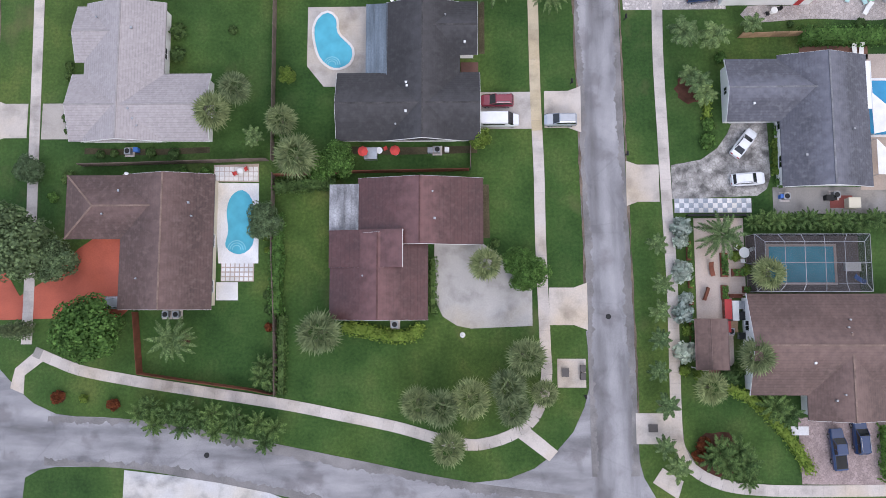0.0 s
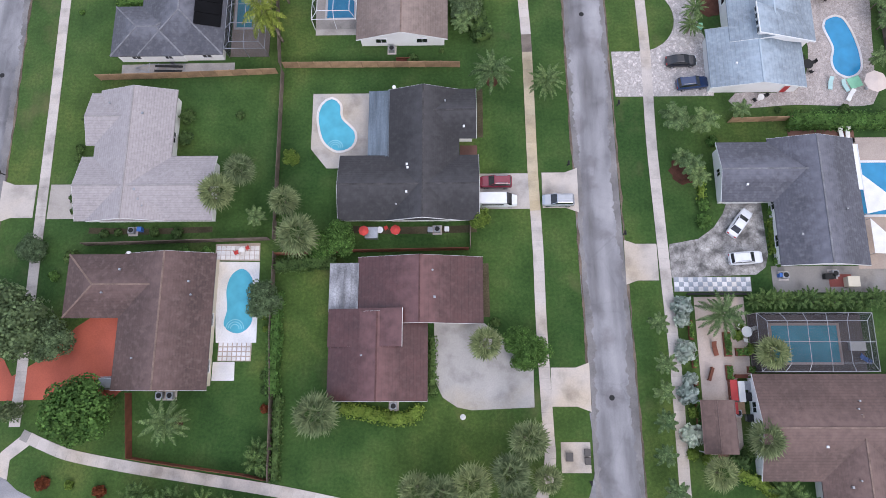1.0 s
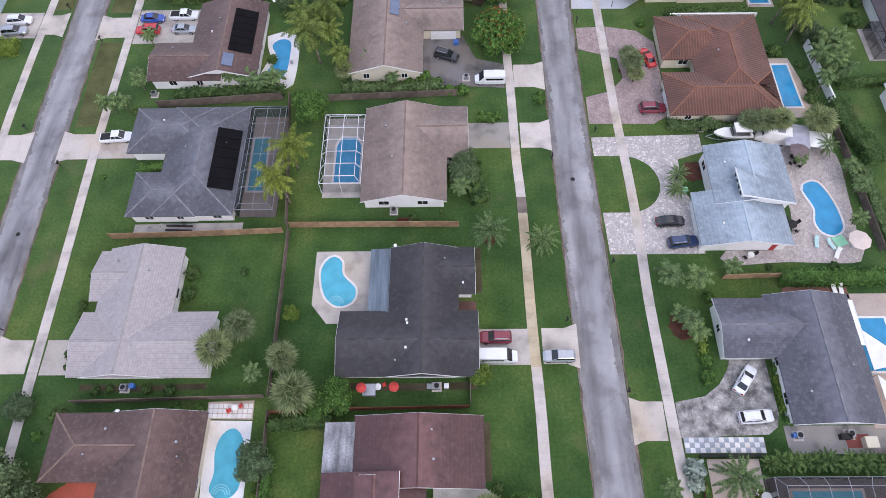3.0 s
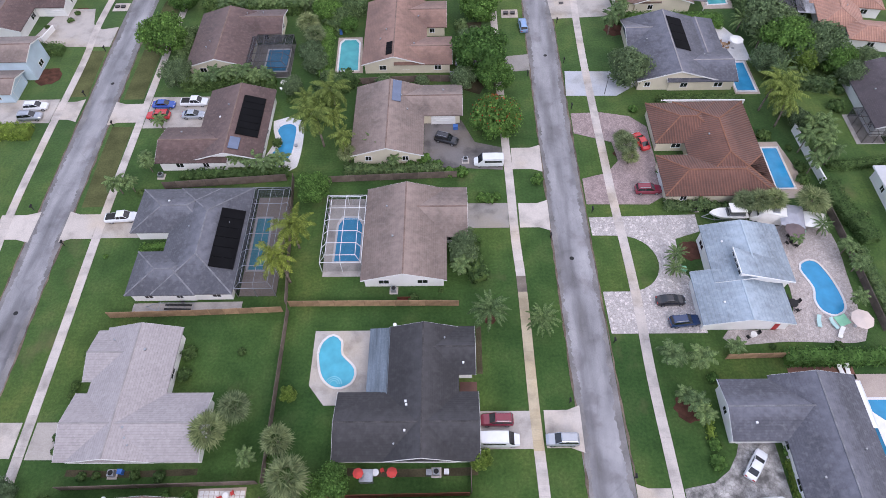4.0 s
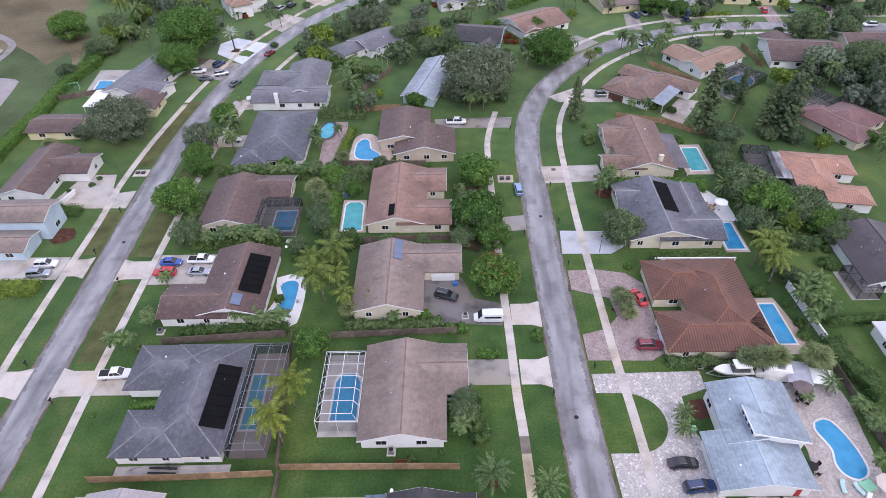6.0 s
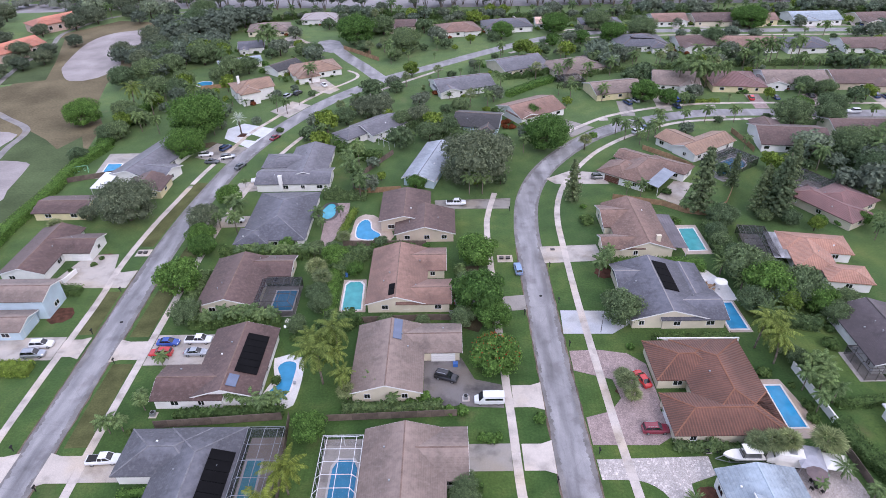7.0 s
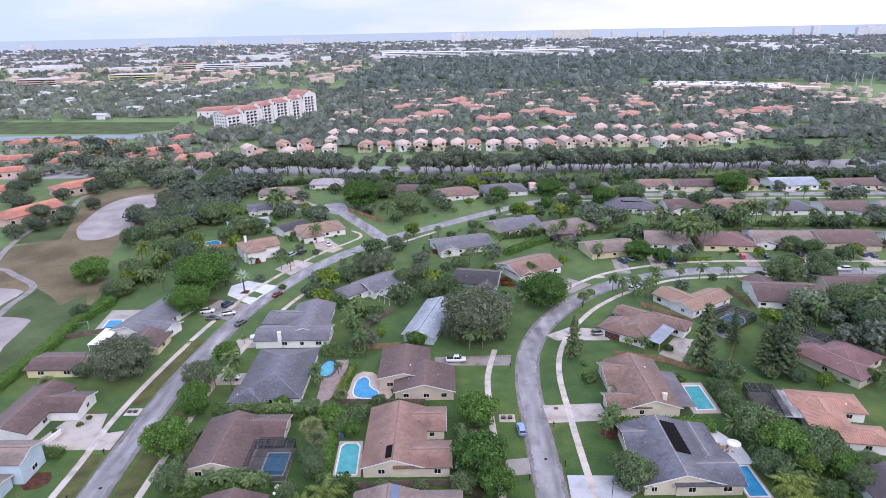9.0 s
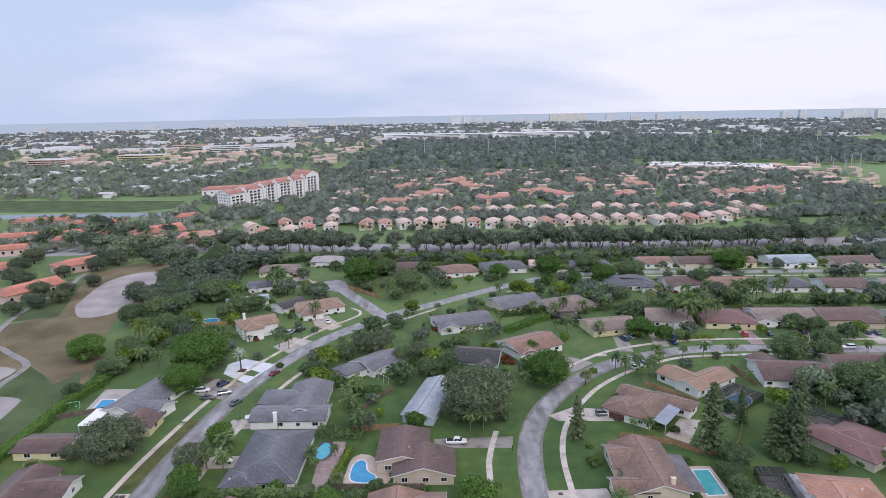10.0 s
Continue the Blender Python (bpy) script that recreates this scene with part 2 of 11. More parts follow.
def water_material(name, col, rough=0.06):
    m, n, l, p = nodes_of(name)
    co = n.new("ShaderNodeTexCoord").outputs["Object"]
    a = noise_node(n, l, co, 0.5, 3.0)
    r = noise_node(n, l, co, 3.0, 2.0)
    c = ramp_node(n, l, a, [(0.3, shade(col, 0.85)), (0.7, shade(col, 1.12))])
    l.new(c, p.inputs["Base Color"])
    p.inputs["Roughness"].default_value = rough
    p.inputs["IOR"].default_value = 1.33
    bump_node(n, l, r, 0.08, 0.05, p)
    return m


def screen_material(name="insect_screen", alpha=0.5):
    m, n, l, p = nodes_of(name)
    co = n.new("ShaderNodeTexCoord").outputs["Object"]
    a = noise_node(n, l, co, 0.8, 4.0)
    c = ramp_node(n, l, a, [(0.3, (0.010, 0.011, 0.016)), (0.7, (0.026, 0.029, 0.038))])
    l.new(c, p.inputs["Base Color"])
    p.inputs["Roughness"].default_value = 0.6
    p.inputs["Alpha"].default_value = alpha
    return m


LAWN = grass_material()
DAMP = surface("damp_asphalt_edge", (0.205, 0.192, 0.188), 0.6, 0, 0.3, 7, 0.35, 0.2)
DIRT_EDGE = surface("dirt_along_the_kerb", (0.17, 0.13, 0.095), 0.95, 0, 0.4, 7, 0.5, 0.3)
RIDGE_PALE = surface("ridge_pale", (0.33, 0.305, 0.30), 0.9, 0, 0.8, 6, 0.15, 0.2)
TIMBER_DECK = surface("brown_timber_deck", (0.20, 0.095, 0.065), 0.8, 0, 0.5, 8, 0.2, 0.3)
ASPHALT = asphalt_material("worn_asphalt", (0.85, 0.13, 1.0), 0.74)
ASPHALT_CROSS = asphalt_material("damp_cross_asphalt", (0.2, 0.9, 1.0), 0.66)
CONCRETE = concrete_material("pavement_concrete", (0.535, 0.480, 0.440), 0.60, 0.07)
APRON = concrete_material("apron_concrete", (0.54, 0.485, 0.44), 0.6)
DRIVE_STAINED = concrete_material("stained_driveway", (0.40, 0.375, 0.35), 0.6)
DRIVE = concrete_material("driveway_concrete", (0.45, 0.41, 0.375), 0.6)
DRIVE_OLD = concrete_material("aged_driveway", (0.29, 0.27, 0.25), 0.45)
DRIVE_MOTTLED = paver_material("mottled_paver", (0.30, 0.285, 0.27), 2.2, 0.6)
DRIVE_RED = concrete_material("red_painted_driveway", (0.47, 0.115, 0.07), 0.85)
DRIVE_WHITE = concrete_material("white_painted_concrete", (0.62, 0.64, 0.69), 0.85)
PAVER = paver_material("paver_grey", (0.47, 0.43, 0.41), 3.0, 0.07, 0.82, 1.45)
TERRACE = paver_material("terrace_pavers", (0.45, 0.395, 0.37), 3.0, 0.07)
PAVER_PINK = paver_material("paver_pink", (0.34, 0.262, 0.25), 3.0, 0.12)
DECK_WHITE = concrete_material("pool_deck_white", (0.72, 0.71, 0.72), 0.85)
DECK_TAN = concrete_material("pool_deck_tan", (0.46, 0.38, 0.33), 0.8)
POOL = water_material("pool_water", (0.085, 0.38, 0.49))
POOL_STEP = water_material("pool_step_water", (0.22, 0.52, 0.60))
POOL_DEEP = water_material("pool_water_blue", (0.045, 0.27, 0.48))
POOL_TEAL = water_material("pool_water_teal", (0.08, 0.34, 0.36))
LAKE = water_material("lake_water", (0.10, 0.12, 0.14), 0.12)
SCREEN = screen_material()
SCREEN_CLEAR = screen_material("clear_insect_screen", 0.24)
WHITE_METAL = surface("white_aluminium", (0.75, 0.75, 0.76), 0.4, 0.0, 0.8, 9, 0.08, 0.0)
BRONZE_METAL = surface("bronze_aluminium", (0.10, 0.09, 0.085), 0.4, 0.5, 0.8, 9, 0.1, 0.0)
GALV = surface("galvanised_metal", (0.40, 0.41, 0.43), 0.45, 0.7, 0.5, 8, 0.2, 0.1)
WALL_WHITE = surface("white_stucco", (0.80, 0.79, 0.77), 0.9, 0, 0.35, 9, 0.06, 0.2)
WALL_CREAM = surface("cream_stucco", (0.66, 0.60, 0.47), 0.9, 0, 0.35, 9, 0.09, 0.2)
WALL_YELLOW = surface("yellow_stucco", (0.70, 0.62, 0.38), 0.9, 0, 0.35, 9, 0.09, 0.2)
WALL_BLUE = surface("pale_blue_stucco", (0.50, 0.62, 0.70), 0.9, 0, 0.35, 9, 0.08, 0.2)
WALL_TAN = surface("tan_stucco", (0.56, 0.47, 0.37), 0.9, 0, 0.35, 9, 0.09, 0.2)
WALL_PINK = surface("pink_stucco", (0.62, 0.46, 0.40), 0.9, 0, 0.35, 9, 0.1, 0.2)
TRIM_WHITE = surface("white_trim_paint", (0.78, 0.78, 0.77), 0.6, 0, 0.6, 9, 0.06, 0.0)
GLASS_DARK = surface("window_glass", (0.018, 0.021, 0.025), 0.06, 0.0, 0.4, 2.0, 0.3, 0.0, 0.8)
DOOR_RED = surface("red_door_paint", (0.42, 0.03, 0.03), 0.5, 0, 1, 8, 0.1, 0.0)
DOOR_BROWN = surface("brown_door_paint", (0.12, 0.05, 0.035), 0.5, 0, 1, 8, 0.1, 0.0)
WOOD_FENCE = surface("weathered_fence_wood", (0.42, 0.27, 0.16), 0.9, 0, 0.5, 9, 0.35, 0.4, 0.3, 0.3)
WOOD_GREY = surface("grey_fence_wood", (0.20, 0.155, 0.13), 0.9, 0, 0.5, 9, 0.35, 0.4, 0.3, 0.3)
WOOD_RED = surface("redwood_stain", (0.20, 0.070, 0.042), 0.8, 0, 0.8, 9, 0.25, 0.3, 0.3, 0.2)
BARK = surface("palm_bark", (0.24, 0.20, 0.16), 0.95, 0, 1.5, 12, 0.35, 0.5, 0.2)
BARK_DARK = surface("tree_bark", (0.13, 0.10, 0.08), 0.95, 0, 1.5, 12, 0.35, 0.5, 0.2)
MULCH = surface("bark_mulch", (0.10, 0.045, 0.03), 0.95, 0, 0.8, 12, 0.4, 0.6, 0.2)
SAND = surface("bare_sand", (0.36, 0.325, 0.32), 0.95, 0, 0.08, 2.0, 0.25, 0.2, 0.2)
RUBBER = surface("tyre_rubber", (0.02, 0.02, 0.02), 0.85, 0, 1, 20, 0.2, 0.0)
PLASTIC_GREEN = surface("green_plastic", (0.28, 0.62, 0.40), 0.5, 0, 1, 8, 0.1, 0.0)
PLASTIC_BLUE = surface("blue_plastic", (0.05, 0.15, 0.45), 0.5, 0, 1, 8, 0.1, 0.0)
FABRIC_WHITE = surface("white_canvas", (0.78, 0.76, 0.72), 0.9, 0, 0.8, 9, 0.08, 0.2)
FABRIC_RED = surface("red_canvas", (0.55, 0.06, 0.05), 0.9, 0, 0.8, 9, 0.15, 0.2)
BLACK_PANEL = surface("black_solar_mat", (0.005, 0.005, 0.006), 0.85, 0, 0.5, 6, 0.3, 0.0, 0.15)
BLUE_PANEL = surface("blue_solar_panel", (0.15, 0.185, 0.27), 0.2, 0.2, 0.5, 6, 0.15, 0.0)

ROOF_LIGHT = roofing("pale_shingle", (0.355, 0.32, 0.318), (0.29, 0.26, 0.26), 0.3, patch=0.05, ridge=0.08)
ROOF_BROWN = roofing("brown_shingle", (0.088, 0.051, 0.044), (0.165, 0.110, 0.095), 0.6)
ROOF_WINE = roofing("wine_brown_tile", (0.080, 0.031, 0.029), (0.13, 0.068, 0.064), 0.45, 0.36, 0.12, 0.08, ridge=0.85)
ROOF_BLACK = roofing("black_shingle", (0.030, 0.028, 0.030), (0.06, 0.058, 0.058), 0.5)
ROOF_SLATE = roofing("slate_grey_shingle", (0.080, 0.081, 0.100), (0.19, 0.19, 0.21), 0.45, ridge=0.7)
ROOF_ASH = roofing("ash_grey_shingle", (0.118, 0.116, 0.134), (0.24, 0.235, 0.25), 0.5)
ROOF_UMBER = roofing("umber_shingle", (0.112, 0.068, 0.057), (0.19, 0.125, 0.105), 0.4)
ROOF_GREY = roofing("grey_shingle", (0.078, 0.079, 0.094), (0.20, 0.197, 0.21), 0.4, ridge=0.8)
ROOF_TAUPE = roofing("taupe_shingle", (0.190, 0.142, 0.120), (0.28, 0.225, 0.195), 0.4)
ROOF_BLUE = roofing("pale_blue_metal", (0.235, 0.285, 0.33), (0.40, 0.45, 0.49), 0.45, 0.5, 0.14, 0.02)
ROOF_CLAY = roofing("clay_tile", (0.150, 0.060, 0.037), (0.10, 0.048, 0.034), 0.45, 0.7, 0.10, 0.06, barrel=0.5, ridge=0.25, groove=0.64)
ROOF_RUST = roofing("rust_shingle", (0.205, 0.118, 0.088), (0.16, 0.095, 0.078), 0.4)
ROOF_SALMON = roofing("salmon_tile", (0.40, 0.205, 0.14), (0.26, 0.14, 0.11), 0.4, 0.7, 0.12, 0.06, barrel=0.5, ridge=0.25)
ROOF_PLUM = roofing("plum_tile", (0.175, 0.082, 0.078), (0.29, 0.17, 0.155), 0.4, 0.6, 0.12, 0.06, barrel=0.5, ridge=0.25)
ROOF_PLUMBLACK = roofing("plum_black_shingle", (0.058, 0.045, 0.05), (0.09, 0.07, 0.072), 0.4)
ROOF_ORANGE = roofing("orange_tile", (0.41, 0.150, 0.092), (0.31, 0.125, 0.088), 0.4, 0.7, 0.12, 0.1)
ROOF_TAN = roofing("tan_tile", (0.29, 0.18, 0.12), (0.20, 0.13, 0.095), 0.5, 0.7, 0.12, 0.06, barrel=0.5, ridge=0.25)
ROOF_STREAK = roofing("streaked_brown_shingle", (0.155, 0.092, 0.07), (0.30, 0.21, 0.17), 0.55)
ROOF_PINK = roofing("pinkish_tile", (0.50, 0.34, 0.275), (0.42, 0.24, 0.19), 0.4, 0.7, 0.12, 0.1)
RIDGE_TAN = surface("ridge_mortar", (0.23, 0.16, 0.13), 0.9, 0, 0.8, 6, 0.3, 0.2)
RIDGE_GREY = surface("ridge_grey", (0.21, 0.21, 0.225), 0.9, 0, 0.8, 6, 0.3, 0.2)
RIDGE_DARK = surface("ridge_dark", (0.075, 0.07, 0.07), 0.9, 0, 0.8, 6, 0.4, 0.2)

LEAF_DEEP = foliage("leaf_deep_green", (0.055, 0.105, 0.035), (0.150, 0.238, 0.078))
LEAF_SHADE = foliage("leaf_shade_tree", (0.096, 0.145, 0.078), (0.210, 0.295, 0.148))
LEAF_OAK = foliage("leaf_oak", (0.098, 0.130, 0.088), (0.208, 0.255, 0.170))
LEAF_BRIGHT = foliage("leaf_bright", (0.062, 0.135, 0.034), (0.175, 0.318, 0.080))
LEAF_LIME = foliage("leaf_lime", (0.100, 0.175, 0.028), (0.26, 0.36, 0.075))
LEAF_PALM = foliage("leaf_palm", (0.085, 0.142, 0.058), (0.208, 0.298, 0.122))
LEAF_SABAL = foliage("leaf_fan_palm", (0.135, 0.185, 0.085), (0.32, 0.375, 0.19))
LEAF_COCO = foliage("leaf_coconut", (0.130, 0.175, 0.030), (0.330, 0.395, 0.080))
LEAF_COCO_GREEN = foliage("leaf_green_coconut", (0.105, 0.155, 0.035), (0.270, 0.345, 0.095))
LEAF_SILVER = foliage("leaf_silver", (0.32, 0.40, 0.33), (0.62, 0.68, 0.60))
LEAF_PINE = foliage("leaf_pine", (0.105, 0.150, 0.080), (0.220, 0.285, 0.150))
LEAF_RED = foliage("leaf_red", (0.12, 0.04, 0.02), (0.28, 0.09, 0.04))
# grove leaves lightened and dulled, which puts distance haze into their colour
LEAF_GROVE_HAZED = foliage("leaf_dusty_grove", (0.155, 0.200, 0.150), (0.262, 0.330, 0.228))
LEAF_GROVE_DARK_HAZED = foliage("leaf_dark_grove", (0.118, 0.150, 0.118), (0.198, 0.246, 0.186))
BLOSSOM = foliage("red_blossom", (0.36, 0.04, 0.02), (0.55, 0.09, 0.04))
# far and horizon woods: haze painted in as a paler, greyer leaf colour
LEAF_WOODS_HAZED = foliage("leaf_far_woods", (0.200, 0.236, 0.206), (0.272, 0.312, 0.268), 0.8, 0.05)
LEAF_FAR_HAZED = foliage("leaf_horizon_woods", (0.215, 0.238, 0.242), (0.275, 0.298, 0.302), 0.9, 0.02)


# ---------------------------------------------------------------- mesh helpers
class Geo:
    """Collects vertices and faces of one mesh."""

    def __init__(self):
        self.v, self.f = [], []

    def add(self, vs, fs):
        b = len(self.v)
        self.v += [tuple(p) for p in vs]
        self.f += [tuple(i + b for i in q) for q in fs]
        return self

    def box(self, x0, y0, z0, x1, y1, z1):
        return self.add([(x0, y0, z0), (x1, y0, z0), (x1, y1, z0), (x0, y1, z0), (x0, y0, z1), (x1, y0, z1), (x1, y1, z1), (x0, y1, z1)],
                        [(3, 2, 1, 0), (4, 5, 6, 7), (0, 1, 5, 4), (1, 2, 6, 5), (2, 3, 7, 6), (3, 0, 4, 7)])

    def slab(self, pts, z0, z1):
        n = len(pts)
        if sum(pts[i][0] * pts[(i + 1) % n][1] - pts[(i + 1) % n][0] * pts[i][1] for i in range(n)) < 0:
            pts = pts[::-1]
        return self.add([(x, y, z0) for x, y in pts] + [(x, y, z1) for x, y in pts],
                        [tuple(range(n, 2 * n)), tuple(range(n - 1, -1, -1))] + [(i, (i + 1) % n, n + (i + 1) % n, n + i) for i in range(n)])

    def rod(self, p, q, r, n=6, r2=None):
        p, q = Vector(p), Vector(q)
        d = (q - p).normalized()
        a = d.orthogonal().normalized()
        b = d.cross(a)
        r2 = r if r2 is None else r2
        ring = [(math.cos(2 * math.pi * k / n), math.sin(2 * math.pi * k / n)) for k in range(n)]
        return self.add([p + (a * c + b * s) * r for c, s in ring] + [q + (a * c + b * s) * r2 for c, s in ring],
                        [(k, (k + 1) % n, n + (k + 1) % n, n + k) for k in range(n)] + [tuple(range(n - 1, -1, -1)), tuple(range(n, 2 * n))])

    def bar(self, p, q, w, h):
        """A square bar between two points, w wide and h high."""
        p, q = Vector(p), Vector(q)
        d = (q - p).normalized()
        up = Vector((0, 0, 1)) if abs(d.z) < 0.95 else Vector((1, 0, 0))
        a = d.cross(up).normalized() * w / 2
        b = a.cross(d).normalized() * h / 2
        return self.add([p - a - b, p + a - b, p + a + b, p - a + b, q - a - b, q + a - b, q + a + b, q - a + b],
                        [(0, 1, 2, 3), (7, 6, 5, 4), (0, 4, 5, 1), (1, 5, 6, 2), (2, 6, 7, 3), (3, 7, 4, 0)])

    def ball(self, c, rx, ry, rz, seg=10, rings=6, jit=0.0, rng=None):
        vs, fs = [], []
        for i in range(rings + 1):
            th = math.pi * i / rings
            for k in range(seg):
                ph = 2 * math.pi * k / seg
                j = 1 + (rng.uniform(-jit, jit) if rng else 0)
                vs.append((c[0] + rx * j * math.sin(th) * math.cos(ph), c[1] + ry * j * math.sin(th) * math.sin(ph), c[2] + rz * j * math.cos(th)))
        for i in range(rings):
            for k in range(seg):
                k2 = (k + 1) % seg
                fs.append((i * seg + k, (i + 1) * seg + k, (i + 1) * seg + k2, i * seg + k2))
        return self.add(vs, fs)

    def turn(self, m, start=0):
        self.v[start:] = [tuple(m @ Vector(p)) for p in self.v[start:]]
        return self

    def mesh(self, name, material, smooth=False):
        me = bpy.data.meshes.new(name)
        me.from_pydata(self.v, [], self.f)
        me.materials.append(material)
        if smooth:
            me.polygons.foreach_set("use_smooth", [True] * len(me.polygons))
        me.update()
        return me


def thing(name, m, label, category, group="", kind=""):
    ob = new(name)
    ob.empty_display_size = 0.3
    ob.matrix_world = m
    return tagged(ob, label, category, group, kind)


def part(name, g, material, parent, label="", smooth=False):
    """One mesh object under a thing or a part, in the thing's own axes."""
    ob = new(name, g if isinstance(g, bpy.types.Mesh) else g.mesh(name, material, smooth))
    ob.parent = parent
    if label:
        ob["label"] = label
    return ob


def solid(name, g, material, label, category, kind="", group="", smooth=False, at=None):
    """A thing made of one mesh; at: its origin, to which the vertices are moved."""
    if at:
        g.v = [(x - at[0], y - at[1], z - at[2]) for x, y, z in g.v]
    ob = new(name, g.mesh(name, material, smooth))
    if at:
        ob.location = at
    return tagged(ob, label, category, group, kind)


def spline(pts, step=2.0):
    """A smooth line through the points."""
    p = [Vector((x, y, 0)) for x, y in pts]
    p = [p[0] * 2 - p[1]] + p + [p[-1] * 2 - p[-2]]
    out = []
    for i in range(1, len(p) - 2):
        a, b, c, d = p[i - 1:i + 3]
        n = max(1, round((c - b).length / step))
        for k in range(n):
            t = k / n
            out.append(0.5 * (2 * b + (c - a) * t + (2 * a - 5 * b + 4 * c - d) * t * t + (3 * b - 3 * c + d - a) * t ** 3))
    out.append(p[-2])
    return out


def offsets(line):
    side = []
    for i in range(len(line)):
        d = (line[min(i + 1, len(line) - 1)] - line[max(i - 1, 0)]).normalized()
        side.append(Vector((d.y, -d.x, 0)))
    return side


def strip(g, pts, width, z0, z1, step=3.0):
    """A flat band with thickness along a smooth line."""
    line = spline(pts, step)
    side = offsets(line)
    h = width / 2
    vs = []
    for p, s in zip(line, side):
        vs += [(p.x - s.x * h, p.y - s.y * h, z0), (p.x + s.x * h, p.y + s.y * h, z0), (p.x + s.x * h, p.y + s.y * h, z1), (p.x - s.x * h, p.y - s.y * h, z1)]
    fs = []
    for i in range(len(line) - 1):
        a, b = 4 * i, 4 * i + 4
        fs += [(a + 3, a + 2, b + 2, b + 3), (a, a + 3, b + 3, b), (a + 2, a + 1, b + 1, b + 2)]
    return g.add(vs, fs)


def ragged(g, pts, widest, z0, z1, seed=0.0):
    """A band whose width wanders along a smooth line, down to nothing in places."""
    line = spline(pts, 0.6)
    vs, fs = [], []
    for p, q in zip(line, offsets(line)):
        n = noise.noise((p.x * 0.35, p.y * 0.35, seed)) + 0.6 * noise.noise((p.x * 1.3, p.y * 1.3, seed + 5))
        a = widest * max(0.06, 0.45 + 0.75 * n)
        b = widest * max(0.06, 0.45 + 0.75 * noise.noise((p.x * 0.5, p.y * 0.5, seed + 9)))
        vs += [(p.x - q.x * a, p.y - q.y * a, z0), (p.x + q.x * b, p.y + q.y * b, z0), (p.x + q.x * b, p.y + q.y * b, z1), (p.x - q.x * a, p.y - q.y * a, z1)]
    for i in range(len(line) - 1):
        a, b = 4 * i, 4 * i + 4
        fs += [(a + 3, a + 2, b + 2, b + 3), (a, a + 3, b + 3, b), (a + 2, a + 1, b + 1, b + 2)]
    return g.add(vs, fs)


def margin(g, pts, half, side, z0, z1, seed):
    """A band along one edge of a street whose inner edge wanders."""
    line = spline(pts, 0.22)
    vs, fs = [], []
    for p, q in zip(line, offsets(line)):
        n = 0.55 * noise.noise((p.x * 0.07, p.y * 0.07, seed)) + 0.3 * noise.noise((p.x * 0.9, p.y * 0.9, seed + 3)) + 0.3 * noise.noise((p.x * 3.3, p.y * 3.3, seed + 7))
        inner = half - min(2.2, max(0.1, 0.85 + 1.3 * n))
        a, b = (side * inner, side * half) if side > 0 else (side * half, side * inner)
        vs += [(p.x + q.x * a, p.y + q.y * a, z0), (p.x + q.x * b, p.y + q.y * b, z0), (p.x + q.x * b, p.y + q.y * b, z1), (p.x + q.x * a, p.y + q.y * a, z1)]
    for i in range(len(line) - 1):
        a, b = 4 * i, 4 * i + 4
        fs += [(a + 3, a + 2, b + 2, b + 3), (a, a + 3, b + 3, b), (a + 2, a + 1, b + 1, b + 2)]
    return g.add(vs, fs)


# ---------------------------------------------------------------- ground, roads, pavements, drives
def build_ground():
    g = Geo()
    g.add([(-4800, -400, 0), (4800, -400, 0), (4800, 4700, 0), (-4800, 4700, 0)], [(0, 1, 2, 3)])
    solid("ground", g, LAWN, "green mown lawn that runs out to the horizon", "ground", "structure")


build_ground()


